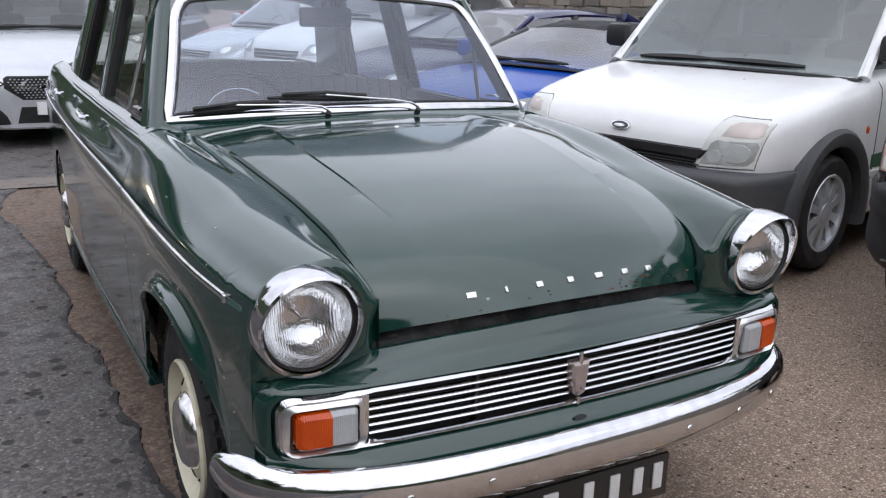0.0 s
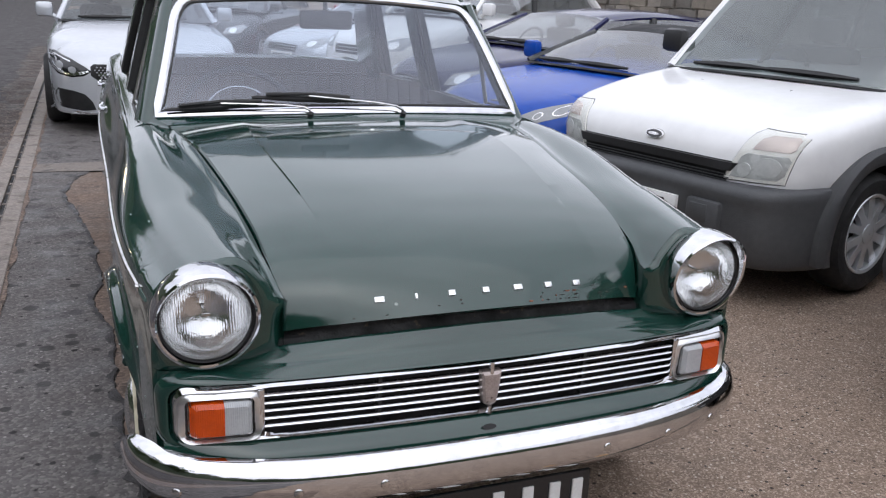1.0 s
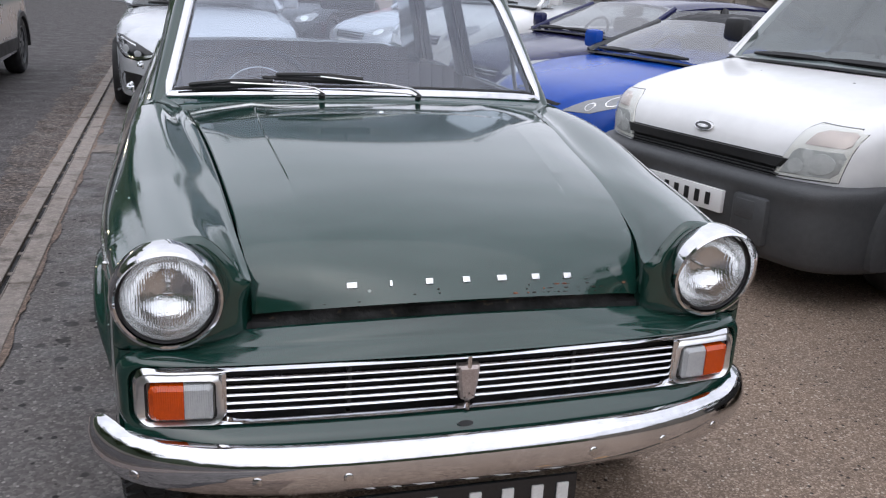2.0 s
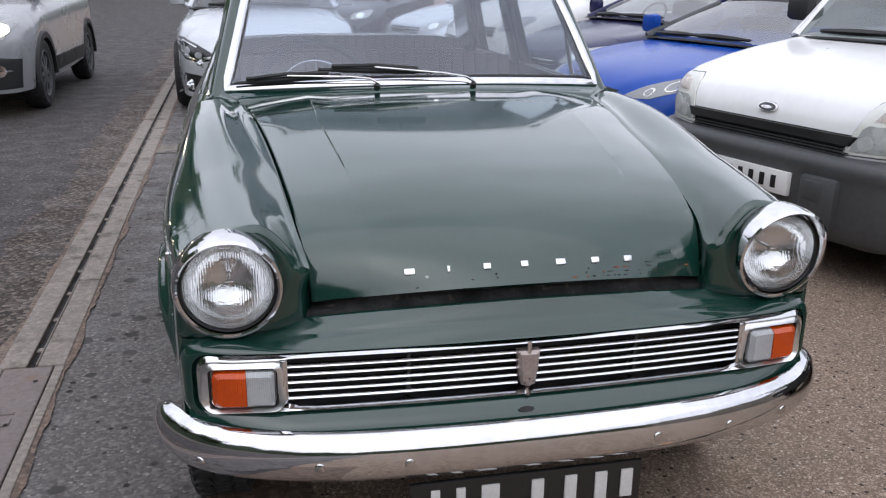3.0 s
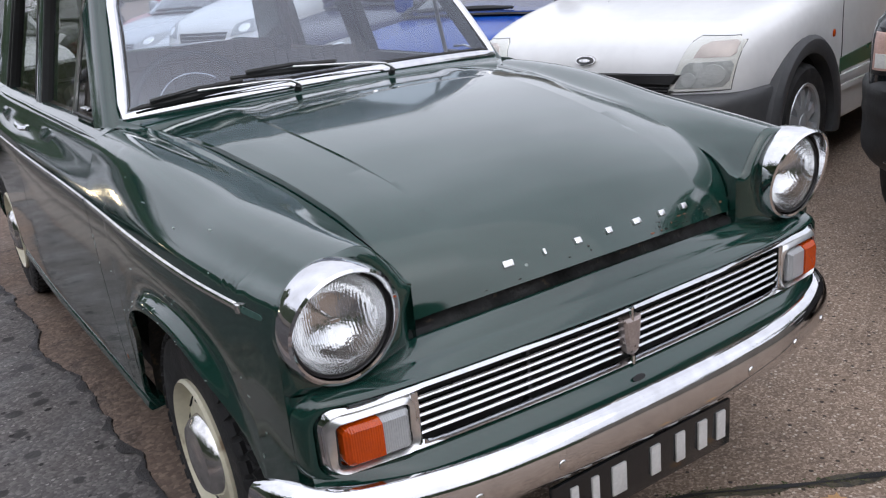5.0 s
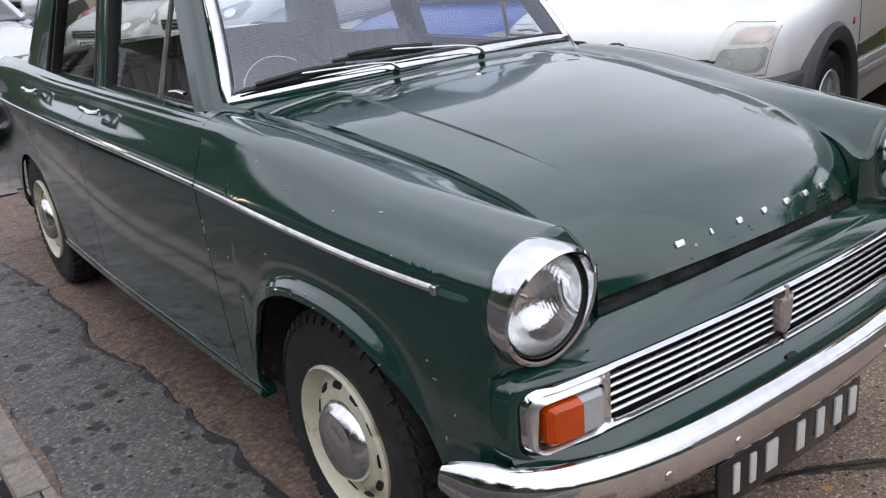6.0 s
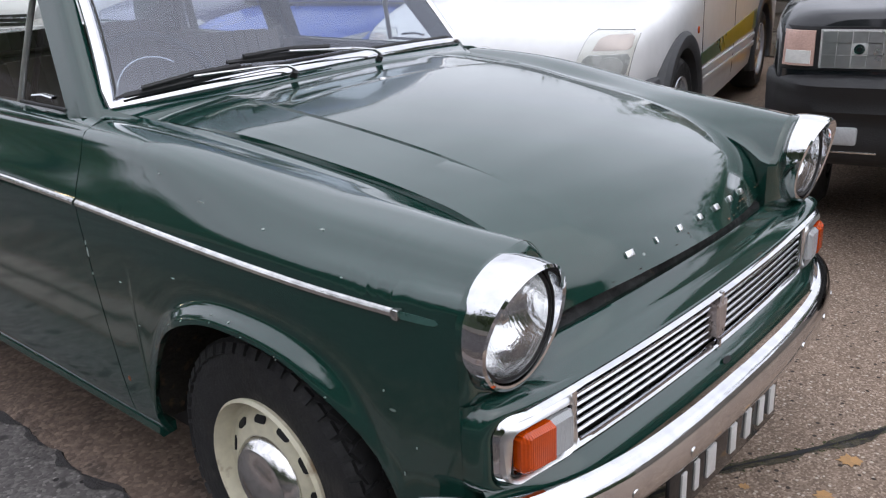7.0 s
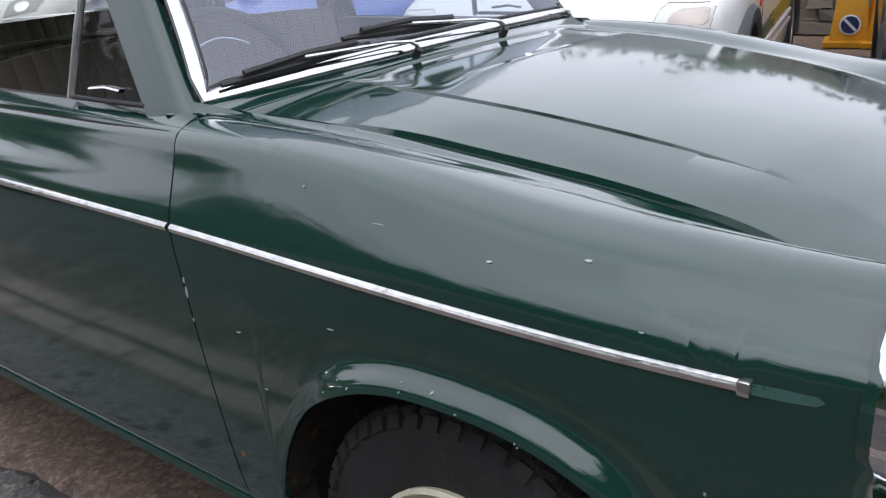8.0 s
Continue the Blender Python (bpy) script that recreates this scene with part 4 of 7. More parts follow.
# shield badge
BADGE = material("faded_badge_metal", (0.42, 0.36, 0.34), 0.35, 0.6, 0.3, 40.0, 0.2, 120)
bm = fresh()
sh = [(-0.024, 0.040), (0.024, 0.040), (0.021, 0.0), (0.015, -0.036), (0.0, -0.042), (-0.015, -0.036), (-0.021, 0.0)]
f0 = [bm.verts.new((x, face_y(0) + 0.012, GZ + z)) for x, z in sh]
f1 = [bm.verts.new((x, face_y(0) - 0.006, GZ + z)) for x, z in sh]
f2 = [bm.verts.new((x * 0.72, face_y(0) - 0.010, GZ + z * 0.82)) for x, z in sh]
for r0, r1 in ((f0, f1), (f1, f2)):
    for j in range(7):
        bm.faces.new((r0[j], r0[(j + 1) % 7], r1[(j + 1) % 7], r1[j]))
bm.faces.new(f2)
bmesh.ops.recalc_face_normals(bm, faces=bm.faces)
part("shield_badge", bm, BADGE, grille, "faded metal shield badge", smooth=False)
for z0, z1 in ((0.034, 0.062), (-0.062, -0.044)):
    part("badge_post", tube(fresh(), [(0, face_y(0) - 0.004, GZ + z0), (0, face_y(0) - 0.004, GZ + z1)], 0.006, 8), CHROME, grille)

# side lamps in the grille ends: amber outside, clear inside
for s in (-1, 1):
    lamp = part("indicator_lamp", bmesh.new(), BLACK, car, "amber and clear front indicator lamp")
    for name_, a, b, mat, lab in (("amber_lens", 0.577, 0.643, AMBER, "amber indicator lens"), ("clear_lens", 0.522, 0.5765, CLEAR_LENS, "frosted clear side-lamp lens")):
        bm = fresh()
        front = 0.024 if name_ == "amber_lens" else 0.020
        za, zb = GZ - 0.0415, GZ + 0.033
        e = 0.012
        if name_ == "amber_lens":
            c0 = [(a, za), (b - e, za), (b - e * 0.3, za + e * 0.3), (b, za + e), (b, zb - e), (b - e * 0.3, zb - e * 0.3), (b - e, zb), (a, zb)]
        else:
            c0 = [(a + 0.004, za), (b, za), (b, zb), (a + 0.004, zb), (a, zb - 0.004), (a, za + 0.004)]
        mx, mz = (a if name_ == "amber_lens" else b), (za + zb) / 2
        ring0 = [bm.verts.new((s * x, face_y(x) + 0.02, z)) for x, z in c0]
        ring1 = [bm.verts.new((s * x, face_y(x) - front * 0.55, z)) for x, z in c0]
        ring2 = [bm.verts.new((s * (mx + (x - mx) * 0.86), face_y(x) - front, mz + (z - mz) * 0.80)) for x, z in c0]
        for r0, r1 in ((ring0, ring1), (ring1, ring2)):
            for j in range(len(c0)):
                k2 = (j + 1) % len(c0)
                bm.faces.new((r0[j], r0[k2], r1[k2], r1[j]))
        bm.faces.new(ring2)
        bmesh.ops.recalc_face_normals(bm, faces=bm.faces)
        part(name_, bm, mat, lamp, lab, smooth=False)
    bm = fresh()
    hole = [(0.5825 + x, z - 0.004) for x, z in rounded(0.0665, 0.0425, 0.012)]
    tube(bm, [Vector((s * x, face_y(x) - 0.001, GZ + z)) for x, z in hole], 0.0026, 6, closed=True, up=(0, 1, 0))
    part("lamp_gasket", bm, BLACK, lamp)
    # bright bevelled bezel round the two lenses
    bm = fresh()
    rows = [[], [], [], [], []]
    for (x0, z0), (x1, z1) in zip(rounded(0.0855, 0.0575, 0.030), rounded(0.0675, 0.0435, 0.013)):
        up = min(1.0, max(0.0, z0 / 0.115 + 0.5))
        for row, f, hi, lo in zip(rows, (0.0, 0.15, 0.6, 1.0, 1.0), (0.010, 0.002, -0.0075, -0.0105, 0.024), (0.004, -0.0115, -0.006, 0.001, 0.024)):
            dy = lo + (hi - lo) * up
            x, z = 0.5835 + x0 + (x1 - x0) * f, z0 + (z1 - 0.004 - z0) * f
            row.append(Vector((s * x, face_y(min(x, 0.66)) + dy, GZ + z)))
    sheet(bm, rows, wrap=True)
    bmesh.ops.recalc_face_normals(bm, faces=bm.faces)
    part("lamp_bezel", bm, SATIN, lamp, "polished bezel with rounded corners", angle=50)
    bm = fresh()
    sheet(bm, [[Vector((s * (0.515 + 0.137 * k / 10), face_y(0.515 + 0.137 * k / 10) + 0.019, GZ + z)) for k in range(11)] for z in (-0.05, 0.0, 0.05)])
    part("lamp_reflector", bm, LAMP_BACK, lamp)

# letters on the bonnet edge: plain bright blocks
def on_bonnet(x, up):
    """A frame on the front of the bonnet at x, a way up from its lip: along, up the slope, outward."""
    cols = range(len(BONNET[0]))
    c = min(cols, key=lambda k: abs(BONNET[0][k].x - x))
    run, i = 0.0, 0
    while run < up:
        run += (BONNET[i + 1][c] - BONNET[i][c]).length
        i += 1
    i = max(1, i)
    a = (BONNET[i][c + 1] - BONNET[i][c - 1]).normalized()
    u = (BONNET[i + 1][c] - BONNET[i - 1][c]).normalized()
    n_ = a.cross(u).normalized()
    u = n_.cross(a)
    p = BONNET[i][c] + a * ((x - BONNET[i][c].x) / a.x)
    return Matrix(((a.x, u.x, n_.x, p.x), (a.y, u.y, n_.y, p.y), (a.z, u.z, n_.z, p.z), (0, 0, 0, 1)))


for k in range(7):
    x = -0.238 + 0.479 * k / 6
    w = (0.0110, 0.0030, 0.0080, 0.0080, 0.0110, 0.0095, 0.0100)[k]
    m = on_bonnet(x, 0.041)
    part("letter_block", box(fresh(), (-w, -0.0065, -0.002), (w, 0.0065, 0.005), 0.0015, m), SATIN, bonnet, "small bright metal letter block")

# bumper
def bumper_line(n=61):
    half = [(0.0, 0.0, 0.396), (0.28, 0.006, 0.397), (0.44, 0.022, 0.399), (0.58, 0.055, 0.403), (0.68, 0.100, 0.408), (0.735, 0.150, 0.412), (0.765, 0.205, 0.417), (0.775, 0.262, 0.420)]
    pts = [(-x, y, z) for x, y, z in reversed(half[1:])] + half
    return spline(pts, n)


bm = fresh()
line = bumper_line(81)
prof = [(-0.004, 0.056), (0.012, 0.053), (0.026, 0.040), (0.034, 0.018), (0.036, -0.004), (0.030, -0.026), (0.018, -0.044), (-0.002, -0.054), (-0.006, -0.050), (0.012, -0.038), (0.022, -0.02), (0.026, 0.0), (0.024, 0.018), (0.016, 0.034), (0.0, 0.046)]
rows = []
for i, p in enumerate(line):
    a, b = line[max(0, i - 1)], line[min(len(line) - 1, i + 1)]
    d = (b - a).normalized()
    o = Vector((d.y, -d.x, 0)).normalized()
    k = min(i, len(line) - 1 - i)
    taper = 1.0 if k > 5 else (0.55, 0.74, 0.85, 0.92, 0.97, 0.99)[k]
    rows.append([p + o * (u - 0.034) * (0.9 if k > 5 else taper) + Vector((0, 0, v * taper)) for u, v in prof])
vs = sheet(bm, rows, wrap=True)
cap(bm, vs[0])
cap(bm, vs[-1])
bmesh.ops.recalc_face_normals(bm, faces=bm.faces)
bumper = part("front_bumper", bm, CHROME, car, "chrome front bumper with slight rust spots", angle=60)
for x in (-0.675, -0.434, -0.270, 0.270, 0.434, 0.585):
    i = min(range(1, len(line) - 1), key=lambda k: abs(line[k].x - x))
    d = line[i + 1] - line[i - 1]
    bm = fresh()
    m = Matrix.Translation((line[i].x, line[i].y, 0.394)) @ Matrix.Rotation(math.atan2(d.y, d.x), 4, "Z") @ Matrix.Translation((0, 0.001, 0)) @ Matrix.Rotation(math.pi / 2, 4, "X")
    vs = lathe(bm, [(0.0115, -0.006), (0.0115, 0.0005), (0.0090, 0.0045), (0.004, 0.0065)], 16, m)
    bm.faces.new(vs[-1])
    part("bolt", bm, CHROME_WORN, bumper, "domed bumper bolt")

# number plate with plain bars
plate = part("number_plate", box(fresh(), (-0.26, 0.052, 0.20), (0.26, 0.062, 0.312), 0.003), BLACK_PAINT, car, "black number plate with pale bars")
for k, x in enumerate((-0.205, -0.150, -0.085, 0.020, 0.095, 0.165, 0.225)):
    bm = fresh()
    w = (0.010, 0.010, 0.020, 0.014, 0.014, 0.014, 0.014)[k]
    box(bm, (x - w, 0.047, 0.226), (x + w, 0.053, 0.294), 0.002)
    part("plate_bar", bm, PLATE_GREY, plate)

# wheels
def road_wheel(x, y, s, parent):
    """Cream steel wheel with chrome hub cap; s is the outward side."""
    m = Matrix.Translation((x, y, 0.29)) @ Matrix.Rotation(s * math.pi / 2, 4, "Y")
    hub = part("wheel", bmesh.new(), CREAM, parent, "cream steel wheel with chrome hub cap")
    bm = fresh()
    R = 0.298
    prof = [(0.178, -0.075), (0.20, -0.082), (0.25, -0.084), (0.281, -0.074), (R - 0.006, -0.056), (R, -0.02), (R, 0.02), (R - 0.006, 0.056), (0.281, 0.070), (0.268, 0.075), (0.25, 0.077), (0.225, 0.077), (0.20, 0.076), (0.178, 0.070), (0.170, 0.05)]
    lathe(bm, prof, 64, m)
    bmesh.ops.recalc_face_normals(bm, faces=bm.faces)
    tyre = part("tyre", bm, TYRE, hub, "black worn tyre with block tread")
    bm = fresh()
    for k in range(46):
        for lane in (-1, 0, 1):
            a = 2 * math.pi * (k + 0.5 * (lane % 2)) / 46
            mm = m @ Matrix.Rotation(a, 4, "Z") @ Matrix.Translation((R - 0.004, 0, lane * 0.042)) @ Matrix.Rotation(0.35 * lane, 4, "X")
            box(bm, (-0.008, -0.014, -0.017), (0.009, 0.014, 0.017), 0.0, mm)
        a = 2 * math.pi * k / 46
        mm = m @ Matrix.Rotation(a, 4, "Z") @ Matrix.Translation((R - 0.014, 0, 0.066)) @ Matrix.Rotation(0.5, 4, "Y")
        box(bm, (-0.012, -0.013, -0.006), (0.010, 0.013, 0.008), 0.0, mm)
    tagged(part("tread_rest", bm, TYRE, tyre, smooth=False), kind="stuff")
    bm = fresh()
    prof = [(0.176, 0.060), (0.180, 0.078), (0.174, 0.085), (0.168, 0.074), (0.164, 0.062), (0.159, 0.051), (0.152, 0.047), (0.143, 0.051), (0.128, 0.061), (0.113, 0.066), (0.095, 0.068), (0.04, 0.068)]
    vs = lathe(bm, prof, 64, m)
    bm.faces.new(vs[-1])
    bmesh.ops.recalc_face_normals(bm, faces=bm.faces)
    rim = part("rim", bm, CREAM, hub, "cream painted steel rim, rusty in places")
    for k in range(11):
        a = 2 * math.pi * (k + 0.3) / 11
        mm = m @ Matrix.Rotation(a, 4, "Z") @ Matrix.Translation((0.1295, 0, 0.0600)) @ Matrix.Rotation(0.58, 4, "Y")
        bm = fresh()
        outline = rounded(0.0085, 0.0175, 0.0075, 4)
        r0 = [bm.verts.new(mm @ Vector((p, q, 0.0025))) for p, q in outline]
        r1 = [bm.verts.new(mm @ Vector((p, q, -0.012))) for p, q in outline]
        for j in range(len(outline)):
            bm.faces.new((r0[j], r0[(j + 1) % len(outline)], r1[(j + 1) % len(outline)], r1[j]))
        bm.faces.new(r0)
        part("vent_slot", bm, DARK, rim)
    bm = fresh()
    prof = [(0.098, 0.050), (0.099, 0.062), (0.096, 0.072), (0.088, 0.086), (0.077, 0.095), (0.073, 0.094), (0.069, 0.094), (0.049, 0.101), (0.024, 0.105), (0.004, 0.106)]
    vs = lathe(bm, prof, 64, m)
    bm.faces.new(vs[-1])
    bmesh.ops.recalc_face_normals(bm, faces=bm.faces)
    part("hub_cap", bm, CHROME_WORN, hub, "domed chrome hub cap")
    return hub


for s in (-1, 1):
    road_wheel(s * 0.655, 0.693, s, car)
    road_wheel(s * 0.668, 3.25, s, car)

# dark inner body: wheel wells, floor and engine bay
for s in (-1, 1):
    for y in (0.70, 3.25):
        bm = fresh()
        rows = []
        for a in range(19):
            t = math.pi * a / 18
            rows.append([Vector((s * x, y + 0.41 * math.cos(t), 0.27 + 0.40 * math.sin(t))) for x in (0.72, 0.55, 0.36)])
        sheet(bm, rows)
        part("wheel_well", bm, GRIME, car, "dirty black wheel well")
bm = fresh()
box(bm, (-0.66, 1.09, 0.22), (0.66, 2.80, 0.30), 0.01)
box(bm, (-0.36, 0.20, 0.24), (0.36, 1.1, 0.60), 0.02)
box(bm, (-0.58, 0.20, 0.45), (0.58, 0.30, 0.66), 0.01)
box(bm, (-0.36, 2.8, 0.24), (0.36, 4.0, 0.60), 0.02)
box(bm, (-0.60, 1.10, 0.30), (0.60, 1.16, 0.90), 0.01)
part("underbody", bm, DARK, car)

# boot and tail
bm = fresh()
rows = []
for i in range(21):
    q = i / 20
    y = 3.30 + 0.88 * q
    zc = along([(0, 1.00), (0.5, 0.985), (0.85, 0.94), (1.0, 0.80)], q)
    rows.append([Vector((0.668 * k / 10, y + (0.0 if q < 1 else 0), zc + (-0.03 if abs(k) == 10 else 0) - 0.02 * (k / 10) ** 2)) for k in range(-10, 11)])
rows.append([Vector((0.668 * k / 10, 4.19, 0.40)) for k in range(-10, 11)])
sheet(bm, rows)
shell(bm, 0.012)
part("boot_lid", bm, GREEN, car)
# rear window
bm = fresh()
sheet(bm, [[Vector((x * (1 - 0.12 * q), 3.44 - 0.33 * q - 0.06 * (x / 0.6) ** 2, 1.0 + 0.32 * q)) for x in (0.6 * k / 8 for k in range(-8, 9))] for q in (0, 0.5, 1.0)])
g = part("rear_window", bm, GLASS, car)
g.visible_shadow = False
bm = fresh()
lp = spline([(0.66, 4.21, 0.44), (0.6, 4.25, 0.44), (0.4, 4.29, 0.44), (0, 4.30, 0.44), (-0.4, 4.29, 0.44), (-0.6, 4.25, 0.44), (-0.66, 4.21, 0.44)], 41)
tube(bm, lp, 0.05, 10, flat=1.1)
part("rear_bumper", bm, CHROME_WORN, car, "chrome rear bumper")
# parcel shelf, seats, dash, steering wheel
bm = fresh()
box(bm, (-0.58, 3.02, 0.93), (0.58, 3.42, 0.95), 0.01)
part("parcel_shelf", bm, VINYL, car)


def bench(y, top, parent, name):
    seat = part(name, box(fresh(), (-0.58, y - 0.42, 0.40), (0.58, y + 0.06, 0.56), 0.05), VINYL, parent, "dark brown pleated vinyl bench seat")
    for k in range(22):
        x = -0.57 + 1.14 * (k + 0.5) / 22
        bm = fresh()
        box(bm, (x - 0.0262, y - 0.02, 0.52), (x + 0.0262, y + 0.11, top - 0.02 * (abs(x) / 0.57) ** 4), 0.004, Matrix.Translation((0, y, 0.5)) @ Matrix.Rotation(radians(-14), 4, "X") @ Matrix.Translation((0, -y, -0.5)))
        part("seat_pleat", bm, VINYL, seat)
    return seat


bench(2.10, 1.02, car, "front_seat")
bench(2.95, 1.03, car, "rear_seat")
for s in (-1, 1):
    for a, b in ((1.40, 2.24), (2.29, 3.0)):
        bm = fresh()
        box(bm, (s * 0.635 - 0.012, a, 0.40), (s * 0.635 + 0.012, b, 0.955), 0.008)
        part("door_trim", bm, VINYL, car, "brown vinyl door trim")
bm = fresh()
rows = []
for k in range(-12, 13):
    x = 0.60 * k / 12
    y = 1.26 + 0.06 * (x / 0.6) ** 2
    rows.append(spline([(x, y, 0.965), (x, y + 0.10, 0.965), (x, y + 0.22, 0.945), (x, y + 0.26, 0.90), (x, y + 0.24, 0.78), (x, y + 0.2, 0.65)], 14))
sheet(bm, rows)
part("dashboard", bm, BLACK, car, "black padded dashboard")
steer = part("steering_wheel", bmesh.new(), BLACK, car, "thin black steering wheel with chrome horn ring")
m = Matrix.Translation((-0.31, 1.60, 0.908)) @ Matrix.Rotation(radians(62), 4, "X")
bm = fresh()
tube(bm, [m @ Vector((0.20 * math.cos(t), 0.20 * math.sin(t), 0)) for t in (2 * math.pi * k / 40 for k in range(40))], 0.012, 8, closed=True)
part("steering_rim", bm, BLACK, steer)
bm = fresh()
tube(bm, [m @ Vector((0.13 * math.cos(t), 0.13 * math.sin(t), 0.01)) for t in (math.pi * (0.30 + 0.66 * k / 20) for k in range(21))], 0.0024, 6)
part("horn_ring", bm, CHROME_WORN, steer, "chrome half horn ring")
bm = fresh()
for a in (0.2, math.pi - 0.2):
    tube(bm, [m @ Vector((0, 0, -0.01)), m @ Vector((0.2 * math.cos(a), 0.2 * math.sin(a), 0))], 0.010, 6)
lathe(bm, [(0.0, 0.02), (0.03, 0.015), (0.035, 0.0), (0.03, -0.10), (0.0, -0.35)], 16, m)
part("steering_hub", bm, BLACK, steer)
# inside mirror
bm = fresh()
box(bm, (-0.105, 1.575, 1.235), (0.085, 1.60, 1.30), 0.012)
tube(bm, [(-0.01, 1.60, 1.27), (-0.01, 1.60, 1.36)], 0.008, 6)
part("inside_mirror", bm, BLACK, car, "black inside mirror")

# wipers: pivot, arm and blade each
def wiper(px_, tip, heel, parent):
    p = Vector((px_, 1.206, 0.990))
    w = part("wiper", bmesh.new(), BLACK, parent, "chrome-armed windscreen wiper")
    bm = fresh()
    lathe(bm, [(0.0, 0.008), (0.008, 0.007), (0.0095, -0.004), (0.011, -0.025), (0.0, -0.025)], 16, Matrix.Translation(p) @ Matrix.Rotation(radians(35), 4, "X"))
    part("pivot", bm, BLACK, w)
    bm = fresh()
    tip, heel = Vector(tip), Vector(heel)
    mid = heel.lerp(tip, 0.5)
    tube(bm, [p + Vector((0, 0, 0.012)), p.lerp(mid, 0.08) + Vector((0, -0.004, 0.022)), p.lerp(mid, 0.3) + Vector((0, -0.012, 0.024)), mid + Vector((0, -0.014, 0.012))], 0.0062, 8, flat=0.7)
    part("arm", bm, CHROME_WORN, w, "worn chrome wiper arm")
    bm = fresh()
    tube(bm, [heel, heel.lerp(tip, 0.25), mid, heel.lerp(tip, 0.75), tip], lambda q: 0.005 + 0.006 * math.sin(math.pi * q), 6)
    tube(bm, [heel.lerp(tip, 0.12) + Vector((0, -0.01, 0.012)), mid + Vector((0, -0.014, 0.018)), heel.lerp(tip, 0.88) + Vector((0, -0.01, 0.012))], 0.006, 6)
    part("blade", bm, BLACK, w, "black rubber wiper blade")


wiper(-0.151, (-0.585, 1.288, 0.995), (-0.26, 1.235, 1.022), car)
wiper(0.157, (-0.33, 1.238, 1.040), (0.02, 1.222, 1.030), car)
# washer jet on the bonnet and its plate
bm = fresh()
lathe(bm, [(0.010, 0.0), (0.009, 0.003), (0.005, 0.005), (0.0, 0.005)], 12, Matrix.Translation((0.0, 1.037, 0.9650)))
part("washer_jet", bm, CHROME_WORN, bonnet)

# wear on the flank that the clip's side shows
def mark(name, y, z, outline, material_, parent, label, lift=0.0012):
    """A thin flake laid on the flank at y and z; outline in (along, up)."""
    bm = fresh()
    pts = []
    for u, v in outline:
        sec = spline(wing_section(min(y + u, 1.27)), 80)
        best = min(sec, key=lambda p: abs(p.y - (z + v)) + (0.4 if p.x < 0.66 else 0.0))
        pts.append((-(best.x), y + u, z + v))
    cap(bm, [bm.verts.new((x - lift, yy, zz)) for x, yy, zz in pts])
    vs = list(bm.verts)
    low = [bm.verts.new((v.co.x + lift * 1.6, v.co.y, v.co.z)) for v in vs]
    for j in range(len(vs)):
        bm.faces.new((vs[j], vs[(j + 1) % len(vs)], low[(j + 1) % len(vs)], low[j]))
    bmesh.ops.recalc_face_normals(bm, faces=bm.faces)
    return part(name, bm, material_, parent, label)


flake_rng = random.Random(7)


def flake(w, h, n=9):
    return [(w * (0.75 + 0.5 * flake_rng.random()) * math.cos(2 * math.pi * k / n), h * (0.75 + 0.5 * flake_rng.random()) * math.sin(2 * math.pi * k / n)) for k in range(n)]


wear = part("paint_wear", bmesh.new(), BARE, car, "chips, rust and faded marks in the paint")
mark("rust_spot", 1.149, 0.389, flake(0.007, 0.007), RUST, wear, "small round rust spot")
for dz, w, h in ((0.0, 0.0035, 0.013), (0.022, 0.0025, 0.006), (-0.05, 0.001, 0.003)):
    mark("paint_chip", 1.226 + dz * 0.1, 0.683 + dz, flake(w, h), BARE, wear, "pale chip down to primer")
for y, z, w, h in ((0.50, 0.852, 0.010, 0.002), (0.62, 0.84, 0.007, 0.002), (0.80, 0.861, 0.016, 0.0015), (0.95, 0.893, 0.006, 0.002), (0.41, 0.80, 0.006, 0.0015), (0.88, 0.70, 0.012, 0.001), (1.10, 0.64, 0.009, 0.0012), (1.05, 0.55, 0.007, 0.001), (0.33, 0.62, 0.003, 0.003), (0.44, 0.585, 0.004, 0.002), (0.30, 0.47, 0.002, 0.008), (0.27, 0.53, 0.003, 0.004)):
    mark("paint_chip", y, z, flake(w * 0.55, h * 0.55), BARE, wear, "")
for k in range(9):
    t = radians(62 + 60 * flake_rng.random())
    r = 0.366 + 0.016 * flake_rng.random() ** 2
    mark("paint_chip", 0.70 - r * math.cos(t), 0.285 + r * math.sin(t), flake(0.0008 + 0.0024 * flake_rng.random() ** 2, 0.0008 + 0.0008 * flake_rng.random(), 6), BARE, wear, "", 0.0016)
mark("ghost_mark", 0.255, 0.762, [(0.036, -0.006), (0.036, 0.006), (0.0, 0.006), (-0.03, 0.005), (-0.036, 0.0), (-0.03, -0.005), (0.0, -0.006)], FADED, wear, "faded mark where the strip used to end")
bm = fresh()
box(bm, (-0.7275, 0.288, 0.754), (-0.716, 0.303, 0.772), 0.003)
part("strip_clip", bm, CHROME_WORN, wear, "bent metal strip clip")

# bright caps on the ends of the rear wings, with their lamps
for s in (-1, 1):
    bm = fresh()
    lathe(bm, [(0.0, 0.05), (0.02, 0.045), (0.042, 0.02), (0.05, 0.0), (0.05, -0.05), (0.045, -0.06)], 24, Matrix.Translation((s * 0.668, 4.15, 0.81)) @ Matrix.Rotation(-math.pi / 2, 4, "X") @ Matrix.Diagonal((1.0, 1.5, 1.0, 1.0)))
    bmesh.ops.recalc_face_normals(bm, faces=bm.faces)
    part("tail_lamp", bm, CHROME_WORN, car, "chrome tail lamp housing")

